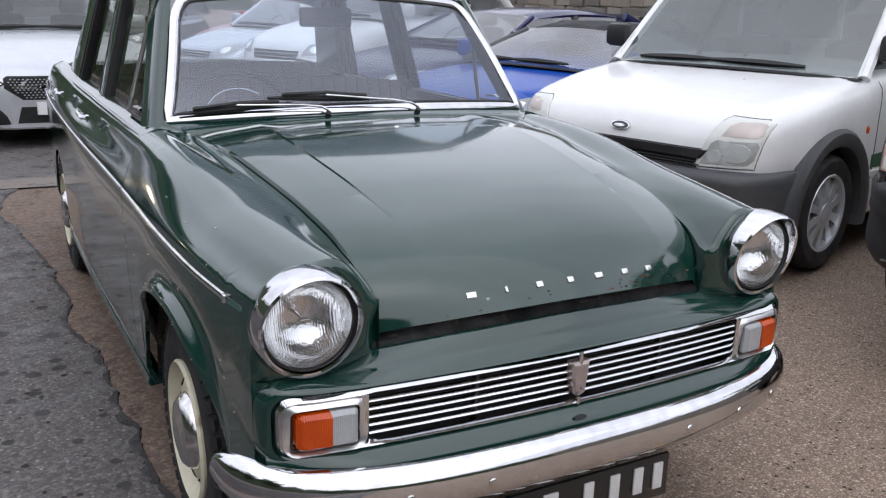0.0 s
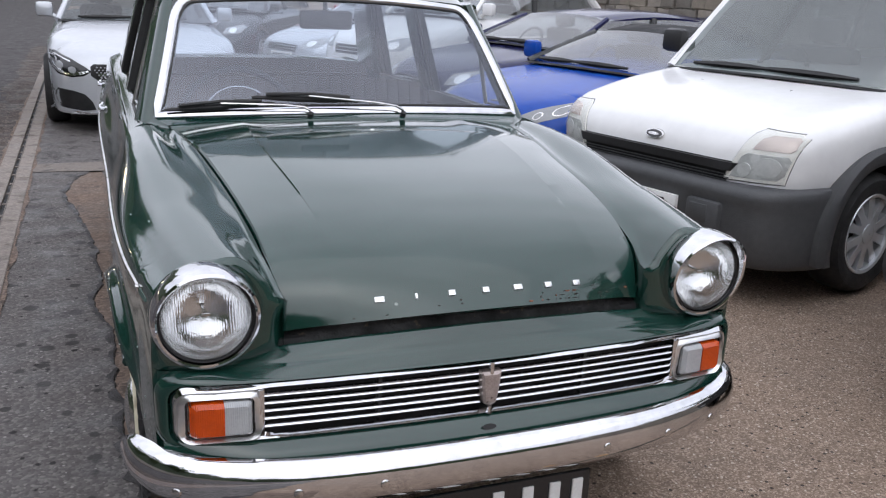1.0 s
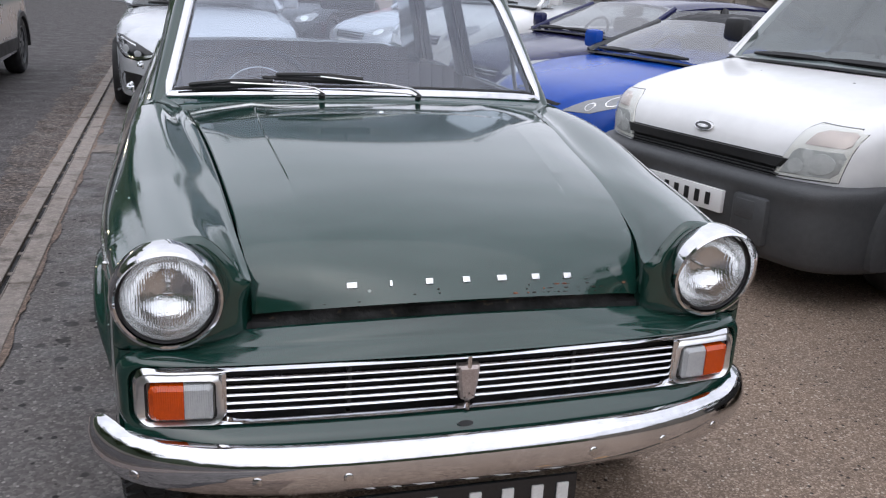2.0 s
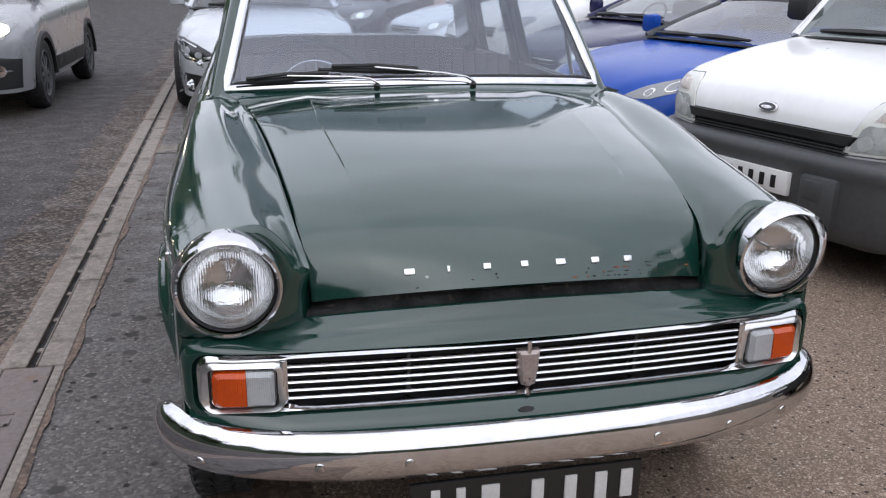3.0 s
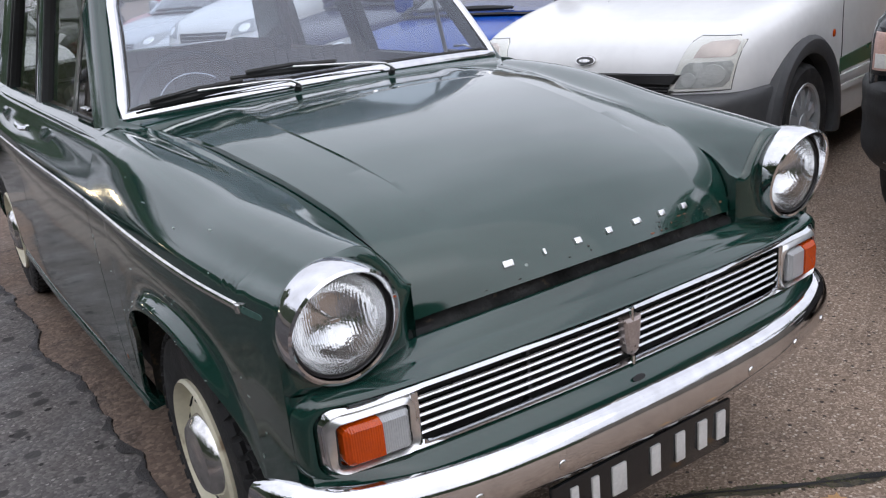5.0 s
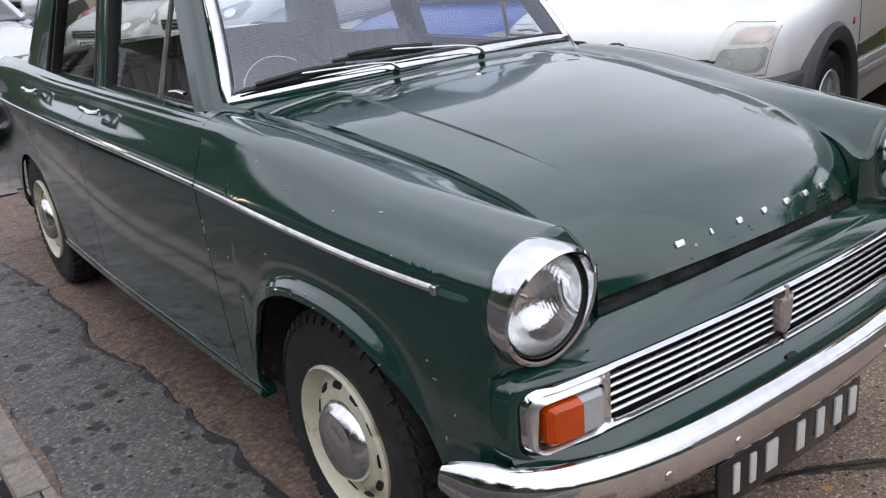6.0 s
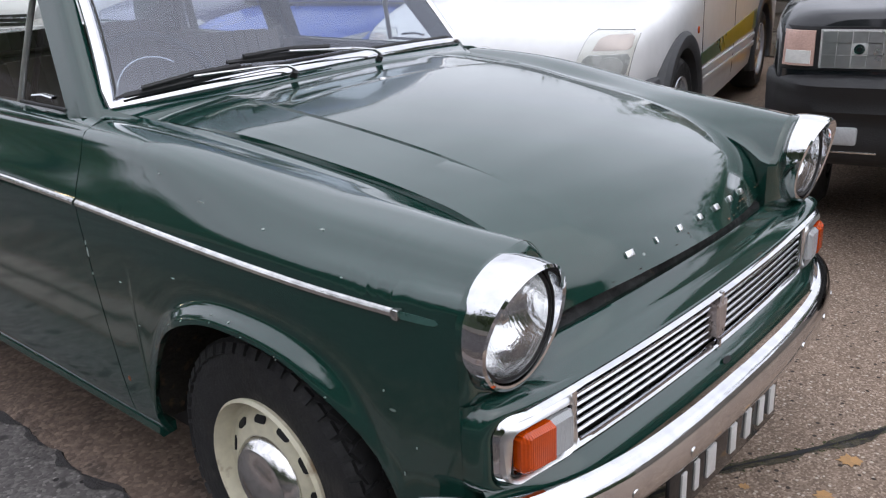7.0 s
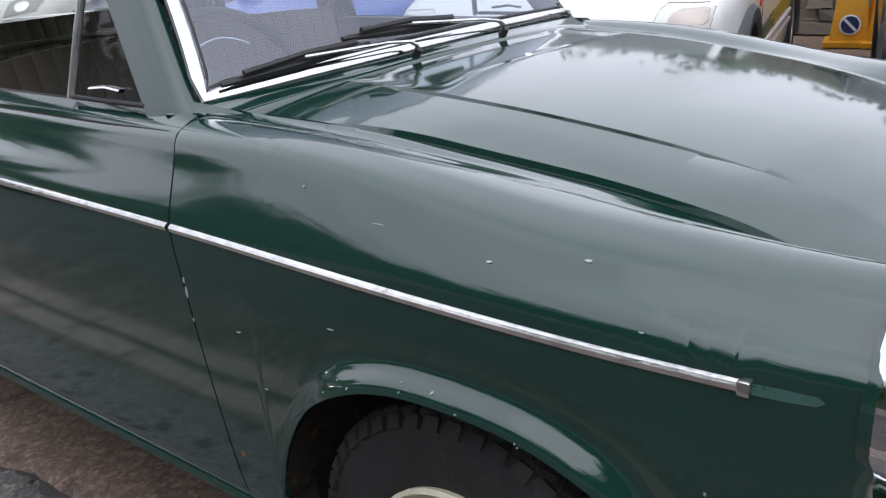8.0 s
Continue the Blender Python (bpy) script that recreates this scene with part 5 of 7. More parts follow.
# crank hole in the valance and dirt along the lower edge of the bonnet
bm = fresh()
disc(bm, 0.5, 20, Matrix.Translation((-0.008, nose_y(0) - 0.0325, 0.4575)) @ Matrix.Rotation(radians(50), 4, "X") @ Matrix.Diagonal((0.034, 0.013, 1, 1)))
bmesh.ops.recalc_face_normals(bm, faces=bm.faces)
part("crank_hole", bm, DARK, car, "dark hole below the grille badge")
for k in range(34):
    x = (0.13 + 0.22 * flake_rng.random()) if k < 24 else flake_rng.uniform(-0.40, 0.40)
    m = on_bonnet(x, 0.004 + 0.022 * flake_rng.random() ** 2)
    bm = fresh()
    w, h = 0.002 + 0.007 * flake_rng.random() ** 2, 0.0008 + 0.0014 * flake_rng.random()
    cap(bm, [bm.verts.new(m @ Vector((u, v, 0.0008))) for u, v in flake(w, h, 8)])
    part("rust_flake", bm, GRIME if k % 7 else RUST, wear)
# a small orange fleck on the bonnet's edge
for x, up, w in ((0.40, 0.020, 0.006),):
    m = on_bonnet(x, up)
    bm = fresh()
    cap(bm, [bm.verts.new(m @ Vector((u, v, 0.001))) for u, v in flake(w, w * 0.35, 8)])
    part("leaf_scrap", bm, RUST, wear, "small orange fleck")

# ---- other vehicles: built nose first along +y, then turned into place ----
from mathutils.bvhtree import BVHTree


def lower_edge(y, sill, arches, r):
    z = sill
    for c in arches:
        d = y - c
        if abs(d) < r:
            z = max(z, 0.30 + math.sqrt(r * r - d * d))
    return z


def loft(width, top, sill, arches, r, length, round_=0.10, crown=0.03, n=70):
    """A car's lower body from its half width and top line along y."""
    ys = [length * k / n for k in range(n + 1)] + [0.004, 0.012, 0.02, 0.03, 0.04, 0.05, 0.065, 0.08, 0.1, 0.14, 0.16, 0.2, 0.22, 0.26, 0.28, 0.32, length - 0.02, length - 0.06]
    for c in arches:
        for d in (0.0005, 0.003, 0.01, 0.022, 0.04):
            ys += [c - r + d, c + r - d]
    rows = []
    for y in sorted(y for y in set(ys) if 0 <= y <= length):
        w, t, lo = along(width, y), along(top, y), lower_edge(y, along(sill, y), arches, r)
        q = min(round_, (t - lo) * 0.35)
        half = [(0, t), (w * 0.35, t - crown * 0.12), (w * 0.62, t - crown * 0.4), (max(w * 0.7, w - q * 1.4), t - crown * 0.75), (w - q * 0.45, t - crown - q * 0.35), (w - q * 0.08, t - crown - q),
                (w, t - crown - q - (t - lo - crown - q) * 0.25), (w, lo + (t - lo) * 0.25), (w - 0.012, lo + 0.03), (w - 0.02, lo)]
        pts = spline(half, 26)
        rows.append([Vector((-p.x, y, p.y)) for p in reversed(pts[1:])] + [Vector((p.x, y, p.y)) for p in pts])
    return rows


class Shape:
    """The lower body of one vehicle: its mesh and a way to lay pieces on it."""

    def __init__(self, root, rows, mat, name="body", label=""):
        bm = fresh()
        vs = sheet(bm, rows)
        mid = len(rows[0]) // 2
        for row, flip in ((vs[0], True), (vs[-1], False)):
            for k in range(mid):
                q = (row[k], row[k + 1], row[-2 - k], row[-1 - k]) if k < mid - 1 else (row[k], row[k + 1], row[-1 - k])
                bm.faces.new(q if flip else q[::-1])
        self.tree = BVHTree.FromBMesh(bm)
        self.root = root
        self.body = part(name, bm, mat, root, label, angle=45)

    def lay(self, name, outline, mat, side="front", proud=0.006, label="", parent=None, rings=5, sharp=35, deep=0.03):
        """A piece with the outline (across, up) that follows the body's surface, seen from the front or from one side."""
        bm = fresh()
        pts = dense_ring(outline, 0.025)
        ca, cb = sum(p[0] for p in pts) / len(pts), sum(p[1] for p in pts) / len(pts)
        ways = {"front": Vector((0, 1, 0)), "near": Vector((-1, 0, 0)), "off": Vector((1, 0, 0)), "top": Vector((0, 0, -1))}
        way = ways[side]

        def on(a, b, lift):
            start = {"front": Vector((a, -2, b)), "near": Vector((4, a, b)), "off": Vector((-4, a, b)), "top": Vector((a, b, 5))}[side]
            hit = self.tree.ray_cast(start, way)[0]
            if hit is None:
                hit = start + way * 2.3
            return hit - way * lift

        rows = [[on(a, b, -deep) for a, b in pts], [on(a, b, proud * 0.5) for a, b in pts]]
        for k in range(rings):
            f = 1 - (k + (0.12 if k == 0 else 0)) / rings
            rows.append([on(ca + (a - ca) * f, cb + (b - cb) * f, proud) for a, b in pts])
        vs = sheet(bm, rows, wrap=True)
        bm.faces.new(vs[-1])
        bmesh.ops.recalc_face_normals(bm, faces=bm.faces)
        return part(name, bm, mat, parent or self.root, label, angle=sharp)


def plain_wheel(parent, x, y, s, R, mat, spokes=9, width=0.2, label="alloy wheel with dark tyre"):
    m = Matrix.Translation((x, y, R)) @ Matrix.Rotation(s * math.pi / 2, 4, "Y")
    hub = part("wheel", bmesh.new(), mat, parent, label)
    h, r = width / 2, R * 0.66
    bm = fresh()
    lathe(bm, [(r, -h), (R * 0.9, -h), (R - 0.01, -h * 0.8), (R, -h * 0.5), (R, h * 0.5), (R - 0.01, h * 0.8), (R * 0.9, h), (R * 0.78, h * 1.02), (r, h * 0.9), (r, -h)], 40, m)
    bmesh.ops.recalc_face_normals(bm, faces=bm.faces)
    part("tyre", bm, TYRE, hub)
    bm = fresh()
    lathe(bm, [(r * 1.02, h * 0.9), (r * 1.0, h * 0.96), (r * 0.93, h * 0.9), (r * 0.9, h * 0.3), (r * 0.9, -h)], 40, m)
    bmesh.ops.recalc_face_normals(bm, faces=bm.faces)
    part("rim", bm, mat, hub)
    bm = fresh()
    disc(bm, r * 0.9, 32, m, h * 0.25)
    part("brake_shadow", bm, DARK, hub)
    for k in range(spokes):
        a = 2 * math.pi * k / spokes
        mm = m @ Matrix.Rotation(a, 4, "Z")
        bm = fresh()
        rows = []
        for q in range(5):
            rr = r * (0.14 + 0.80 * q / 4)
            w = 0.020 + 0.010 * abs(q - 2) / 2
            z = h * (0.86 - 0.12 * q / 4)
            rows.append([mm @ Vector((rr, -w, z - 0.03)), mm @ Vector((rr, -w, z)), mm @ Vector((rr, w, z)), mm @ Vector((rr, w, z - 0.03))])
        vs = sheet(bm, rows, wrap=True)
        bmesh.ops.recalc_face_normals(bm, faces=bm.faces)
        part("spoke", bm, mat, hub)
    bm = fresh()
    vs = lathe(bm, [(r * 0.26, h * 0.5), (r * 0.25, h * 0.88), (r * 0.12, h * 0.95), (0.003, h * 0.95)], 20, m)
    part("hub_cap", bm, mat, hub)
    return hub


def cabin(root, paint, base, head, tail_head, tail_base, w_base, w_roof, belt, bow=0.10, posts=(0.5,), glass=GLASS, crown=0.05, roof_mat=None):
    """Windows, pillars and roof. base, head: (y, z) at the foot and head of the windscreen; tail_head, tail_base: at the rear."""
    def foot(q):
        return Vector((w_base * q, base[0] + bow * q * q, base[1] - 0.02 * q * q))

    def brow(q):
        return Vector((w_roof * q, head[0] + bow * 0.6 * q * q, head[1] - crown * 0.6 * q * q))

    bm = fresh()
    sheet(bm, [[foot(k / 8 * 0.97).lerp(brow(k / 8 * 0.97), r / 6) + Vector((0, -0.02 * math.sin(math.pi * r / 6), 0.01)) for k in range(-8, 9)] for r in range(7)])
    g = part("windscreen", bm, glass, root)
    g.visible_shadow = False
    bm = fresh()
    rows = []
    for i in range(17):
        q = i / 16
        y = head[0] + (tail_head[0] - head[0]) * q
        zc = head[1] + (tail_head[1] - head[1]) * q + crown * 1.2 * math.sin(math.pi * min(1, q * 0.9 + 0.05))
        rows.append([Vector((w_roof * math.sin(t), y + (bow * 0.6 * math.sin(t) ** 2) * (1 - q), zc - crown * 0.6 * math.sin(t) ** 2 - 0.03 * max(0, abs(math.sin(t)) - 0.8) * 5)) for t in (math.pi / 2 * k / 10 for k in range(-10, 11))])
    sheet(bm, rows)
    shell(bm, 0.025)
    part("roof", bm, roof_mat or paint, root)
    for s in (-1, 1):
        a0, a1 = foot(s * 1.0), brow(s * 1.0)
        c1 = Vector((s * w_roof, tail_head[0], tail_head[1] - crown * 0.6))
        c0 = Vector((s * w_base, tail_base[0], tail_base[1]))
        bm = fresh()
        tube(bm, [a0.lerp(a1, k / 6) for k in range(7)], 0.036, 8, flat=0.8, up=(0, 1, 0))
        part("front_pillar", bm, paint, root)
        bm = fresh()
        tube(bm, [c0.lerp(c1, k / 6) for k in range(7)], 0.055, 8)
        part("rear_pillar", bm, paint, root)
        bm = fresh()
        ytop0, ytop1, yb0, yb1 = a1.y, c1.y, a0.y, c0.y
        rows = []
        for r in range(5):
            q = r / 4
            ya, yb = yb0 + (ytop0 - yb0) * q, yb1 + (ytop1 - yb1) * q
            x = w_base + (w_roof - w_base) * q
            z0, z1 = belt + (a1.z - belt) * q, belt + (c1.z - belt) * q
            rows.append([Vector((s * (x - 0.01), ya + (yb - ya) * k / 10, z0 + (z1 - z0) * k / 10)) for k in range(11)])
        sheet(bm, rows)
        g = part("side_glass", bm, glass, root)
        g.visible_shadow = False
        for q in posts:
            bm = fresh()
            f, t = Vector((s * w_base, yb0 + (yb1 - yb0) * q, belt)), Vector((s * w_roof, ytop0 + (ytop1 - ytop0) * q, a1.z + (c1.z - a1.z) * q))
            tube(bm, [f, f.lerp(t, 0.5), t], 0.035, 8)
            part("door_pillar", bm, BLACK, root)
    bm = fresh()
    sheet(bm, [[Vector((w_base * 0.96 * k / 6, tail_base[0], tail_base[1])).lerp(Vector((w_roof * 0.96 * k / 6, tail_head[0], tail_head[1])), r / 3) for k in range(-6, 7)] for r in range(4)])
    g = part("rear_glass", bm, glass, root)
    g.visible_shadow = False
    bm = fresh()
    rows = []
    for k in range(-6, 7):
        q = k / 6
        f = foot(q * 0.96)
        rows.append(spline([f + Vector((0, 0.02, -0.01)), f + Vector((0, 0.28, 0.0)), f + Vector((0, 0.42, -0.05)), f + Vector((0, 0.44, -0.25))], 8))
    sheet(bm, rows)
    part("dashboard", bm, BLACK, root)
    for s in (-1, 1):
        y = head[0] + 0.35
        bm = fresh()
        box(bm, (s * 0.36 - 0.23, y, 0.35), (s * 0.36 + 0.23, y + 0.14, belt + 0.12), 0.05)
        box(bm, (s * 0.36 - 0.13, y + 0.03, belt + 0.13), (s * 0.36 + 0.13, y + 0.12, belt + 0.30), 0.04)
        part("front_seat", bm, BLACK, root)
    m = Matrix.Translation((-0.36 if w_base > 0 else 0.36, base[0] + 0.62, base[1] - 0.02)) @ Matrix.Rotation(radians(60), 4, "X")
    bm = fresh()
    tube(bm, [m @ Vector((0.18 * math.cos(t), 0.18 * math.sin(t), 0)) for t in (2 * math.pi * k / 24 for k in range(24))], 0.014, 6, closed=True)
    part("steering_wheel", bm, BLACK, root)
    # wipers lying at the foot of the windscreen
    for q0, q1 in ((0.62, -0.1), (-0.05, -0.75)):
        bm = fresh()
        pts = [foot(q0 + (q1 - q0) * k / 6) + Vector((0, 0.015, 0.035)) for k in range(7)]
        tube(bm, pts, lambda q: 0.010 + 0.012 * math.sin(math.pi * q), 6)
        part("wiper", bm, BLACK, root)
    bm = fresh()
    rows = [[foot(k / 10) + Vector((0, dy, dz)) for k in range(-10, 11)] for dy, dz in ((-0.06, -0.006), (-0.02, 0.004), (0.04, -0.02))]
    sheet(bm, rows)
    part("scuttle", bm, DARK, root)


def mirrors(root, x, y, z, mat):
    for s in (-1, 1):
        bm = fresh()
        box(bm, (s * (x + 0.10) - 0.085, y - 0.05, z - 0.07), (s * (x + 0.10) + 0.085, y + 0.04, z + 0.08), 0.035)
        tube(bm, [(s * (x - 0.02), y, z - 0.08), (s * (x + 0.06), y, z - 0.04)], 0.025, 8)
        part("door_mirror", bm, mat, root)


def oval(ca, cb, ra, rb, n=20):
    return [(ca + ra * math.cos(2 * math.pi * k / n), cb + rb * math.sin(2 * math.pi * k / n)) for k in range(n)]


def mirrored(outline):
    return [(-a, b) for a, b in reversed(outline)]


def place(root, x, y, turn):
    root.matrix_basis = pose(x, y, 0, 0, 0, turn)


def bars(shape, plate, c, w, z, n, mat, side="front"):
    for k in range(n):
        a = c - w / 2 + w * (k + 0.5) / n
        h = w / n * 0.32
        shape.lay("plate_bar", [(a - h, z - 0.032), (a + h, z - 0.032), (a + h, z + 0.032), (a - h, z + 0.032)], mat, side, 0.022, parent=plate, rings=2)


# white delivery van with grey plastic bumper
van = thing("delivery_van", label="white delivery van with grey plastic bumper, parked on tarmac", category="van")
W = [(0, 0.50), (0.03, 0.62), (0.08, 0.72), (0.14, 0.77), (0.22, 0.80), (0.5, 0.845), (1.0, 0.86), (4.0, 0.86), (4.28, 0.82)]
T = [(0, 0.668), (0.008, 0.702), (0.03, 0.752), (0.08, 0.808), (0.2, 0.868), (0.35, 0.902), (0.65, 0.957), (0.96, 1.0), (1.15, 1.03), (4.2, 1.05), (4.28, 1.03)]
vs_ = Shape(van, loft(W, T, [(0, 0.50), (0.4, 0.50), (0.45, 0.26), (4.28, 0.30)], (0.70, 3.36), 0.37, 4.28, 0.075, 0.025), WHITE, "body", "glossy white van body")
# grey bumper and wheel-arch mouldings
bm = fresh()
rows = []
for k in range(-24, 25):
    q = k / 24
    a = q * 1.5
    x = 0.845 * math.copysign(min(1, abs(math.sin(a))) ** 0.85, q) if k else 0.0
    y = -0.075 + 0.40 * max(0.0, abs(q) - 0.55) ** 1.6 / 0.45 ** 1.6 * 0.8 + 0.05 * q * q
    rows.append(spline([(x * 0.97, y + 0.10, 0.575), (x, y + 0.02, 0.560), (x, y, 0.52), (x, y + 0.012, 0.475), (x, y + 0.014, 0.36), (x, y + 0.02, 0.27), (x * 0.99, y + 0.05, 0.19), (x * 0.97, y + 0.14, 0.165)], 18))
sheet(bm, rows)
shell(bm, 0.02)
vb = part("front_bumper", bm, GREY_PLASTIC, van, "scuffed grey plastic front bumper", angle=45)
for s in (-1, 1):
    bm = fresh()
    box(bm, (s * 0.42 - 0.10, -0.085, 0.25), (s * 0.42 + 0.10, 0.0, 0.475), 0.02)
    part("bumper_block", bm, GREY_PLASTIC, vb)
    bm = fresh()
    box(bm, (s * 0.40 - 0.055, -0.090, 0.365), (s * 0.40 + 0.055, -0.07, 0.455), 0.008)
    part("fog_blank", bm, GREY_PLASTIC, vb)
    for c in (0.70, 3.36):
        bm = fresh()
        rows = []
        for k in range(25):
            t = math.pi * (-0.10 + 1.20 * k / 24)
            ra, rb = 0.365, 0.455
            rows.append([Vector((s * xx, c + r * math.cos(t) * (1.03 if r == rb else 1), max(0.2, 0.30 + r * math.sin(t)))) for xx, r in ((0.80, ra), (0.872, ra), (0.884, ra + 0.02), (0.884, rb - 0.02), (0.862, rb), (0.82, rb))])
        sheet(bm, rows)
        part("arch_moulding", bm, GREY_PLASTIC, van)
        plain_wheel(van, s * 0.76, c, s, 0.31, SILVER if c < 1 else SILVER, 10)
# black slot grille
gr_ = vs_.lay("grille", [(-0.46, 0.565), (0.46, 0.565), (0.52, 0.612), (0.545, 0.668), (-0.545, 0.668), (-0.52, 0.612)], DARK, "front", 0.006, "black plastic slot grille")
vs_.lay("grille_lip", [(-0.50, 0.622), (0.50, 0.622), (0.53, 0.664), (-0.53, 0.664)], BLACK, "front", 0.022, parent=gr_)
bm = fresh()
for r in range(3):
    for k in range(-15, 16):
        x = 0.485 * (k + 0.5 * (r % 2)) / 15.5
        hit = vs_.tree.ray_cast(Vector((x, -2, 0.58 + r * 0.014)), Vector((0, 1, 0)))[0]
        y = hit.y if hit else 0.02
        box(bm, (x - 0.012, y - 0.014, 0.574 + r * 0.014), (x + 0.012, y, 0.578 + r * 0.014))
tagged(part("grille_mesh", bm, GREY_PLASTIC, van, smooth=False), kind="stuff")
LAMP_RIM = material("yellowed_lamp_plastic", (0.80, 0.79, 0.73), 0.2, 0.0, 0.1, 10.0)
LAMP_GREY = material("cloudy_lamp_bowl", (0.52, 0.53, 0.51), 0.25, 0.15, 0.25, 9.0, 0.25, 30)
LAMP_MID = material("cloudy_lamp_dome", (0.60, 0.61, 0.59), 0.22, 0.1, 0.2, 20.0, 0.25, 60)
LAMP_PINK = material("faded_indicator_bowl", (0.58, 0.50, 0.45), 0.22, 0.2, 0.3, 12.0, 0.25, 30)
lampo = [(0.465, 0.582), (0.735, 0.590), (0.768, 0.80), (0.738, 0.822), (0.575, 0.828), (0.545, 0.805)]
for s, side in ((1, lampo), (-1, mirrored(lampo))):
    rim_ = [(0.61 + (x - 0.61) * 1.012, 0.705 + (z - 0.705) * 1.03) for x, z in lampo]
    vs_.lay("lamp_gap", rim_ if s > 0 else mirrored(rim_), GREY_PLASTIC, "front", 0.003)
    shell_ = vs_.lay("headlamp", side, LAMP_RIM, "front", 0.008, "cloudy clear headlamp")
    inner = [(0.495, 0.598), (0.71, 0.605), (0.735, 0.63), (0.748, 0.70), (0.735, 0.722), (0.56, 0.720), (0.535, 0.70)]
    upper = [(0.575, 0.738), (0.735, 0.738), (0.75, 0.752), (0.752, 0.795), (0.735, 0.808), (0.64, 0.808), (0.60, 0.79)]
    for o, mat in ((inner, LAMP_GREY), (upper, LAMP_PINK)):
        vs_.lay("lamp_bowl", o if s > 0 else mirrored(o), mat, "front", 0.011, parent=shell_, rings=3)
    vs_.lay("lamp_bowl", oval(s * 0.665, 0.662, 0.058, 0.048, 18), LAMP_MID, "front", 0.014, parent=shell_, rings=4)
    vs_.lay("lamp_bowl", oval(s * 0.565, 0.640, 0.034, 0.034, 16), LAMP_MID, "front", 0.014, parent=shell_, rings=4)
    g_ = vs_.lay("lamp_cover", [(0.61 * s + (x - 0.61 * s) * 0.98, 0.705 + (z - 0.705) * 0.98) for x, z in side], LENS_GLASS, "front", 0.020, parent=shell_, rings=4)
    g_.visible_shadow = False
bm = fresh()
vs_.lay("maker_badge", oval(0.0, 0.728, 0.060, 0.024), CHROME_WORN, "front", 0.012, "oval metal badge")
vs_.lay("badge_field", oval(0.0, 0.728, 0.052, 0.019), GREY_PLASTIC, "front", 0.015, rings=3)
vs_.lay("badge_mark", oval(0.0, 0.728, 0.036, 0.008), CHROME_WORN, "front", 0.018, rings=2)
pl = part("number_plate", box(fresh(), (-0.26, -0.085, 0.35), (0.26, -0.06, 0.46), 0.003), WHITE, van, "white number plate with dark bars")
for k in range(6):
    a = -0.21 + 0.42 * (k + 0.5) / 6
    part("plate_bar", box(fresh(), (a - 0.015, -0.089, 0.375), (a + 0.015, -0.083, 0.435), 0.002), DARK, pl)
cabin(van, WHITE, (0.93, 1.005), (1.62, 1.68), (4.0, 1.76), (4.26, 1.05), 0.80, 0.70, 1.03, 0.10, (0.30, 0.62), VAN_GLASS, 0.05)
bm = fresh()
for s in (-1, 1):
    box(bm, (s * 0.80 - 0.02, 2.55, 1.0), (s * 0.80 + 0.02, 4.2, 1.72), 0.02)
part("load_side", bm, WHITE, van)
mirrors(van, 0.80, 1.16, 1.14, BLACK)
for x in (-0.28, 0.30):
    bm = fresh()
    lathe(bm, [(0.012, 0.0), (0.010, 0.008), (0.0, 0.010)], 10, Matrix.Translation((x, 0.70, 0.953)))
    part("washer_jet", bm, BLACK, van)
for s, sd in ((1, "near"), (-1, "off")):
    vs_.lay("stripe", [(1.14, 0.505), (3.0, 0.52), (3.0, 0.66), (1.14, 0.58)], material("van_stripe_%d" % (s + 1), (0.05, 0.13, 0.07), 0.3, 0.0, 0.2, 3.0, spots=((0.42, 0.33, 0.03), 0.5, 0.02), spot_scale=1.6), sd, 0.004, "green and yellow side stripe")
    for z in (0.40, 0.46):
        vs_.lay("side_moulding", [(1.12, z), (2.95, z), (2.95, z + 0.03), (1.12, z + 0.03)], WHITE, sd, 0.014, rings=2)
    vs_.lay("side_repeater", oval(1.03, 0.725, 0.012, 0.02, 10), AMBER, sd, 0.008, rings=2)
    vs_.lay("door_gap", [(1.16, 0.30), (1.166, 0.30), (1.166, 1.0), (1.16, 1.0)], DARK, sd, 0.002, rings=1)
    vs_.lay("door_gap", [(2.13, 0.30), (2.136, 0.30), (2.136, 1.0), (2.13, 1.0)], DARK, sd, 0.002, rings=1)
place(van, 1.891, 2.271, -76)

# bright blue convertible
LAMP_SMOKE = material("smoky_lamp", (0.28, 0.29, 0.30), 0.15, 0.1, 0.2, 9.0)
blue = thing("convertible_car", label="bright blue convertible with dark fabric roof, parked on tarmac", category="car")
W = [(0, 0.40), (0.03, 0.52), (0.12, 0.66), (0.3, 0.765), (0.7, 0.825), (3.0, 0.835), (3.85, 0.70)]
T = [(0, 0.55), (0.04, 0.61), (0.15, 0.68), (0.35, 0.74), (0.7, 0.805), (1.05, 0.86), (1.3, 0.90), (2.8, 0.93), (3.7, 0.90), (3.85, 0.80)]
bs = Shape(blue, loft(W, T, [(0, 0.20), (3.85, 0.25)], (0.78, 3.18), 0.34, 3.85, 0.14, 0.05), BLUE, "body", "glossy bright blue body")
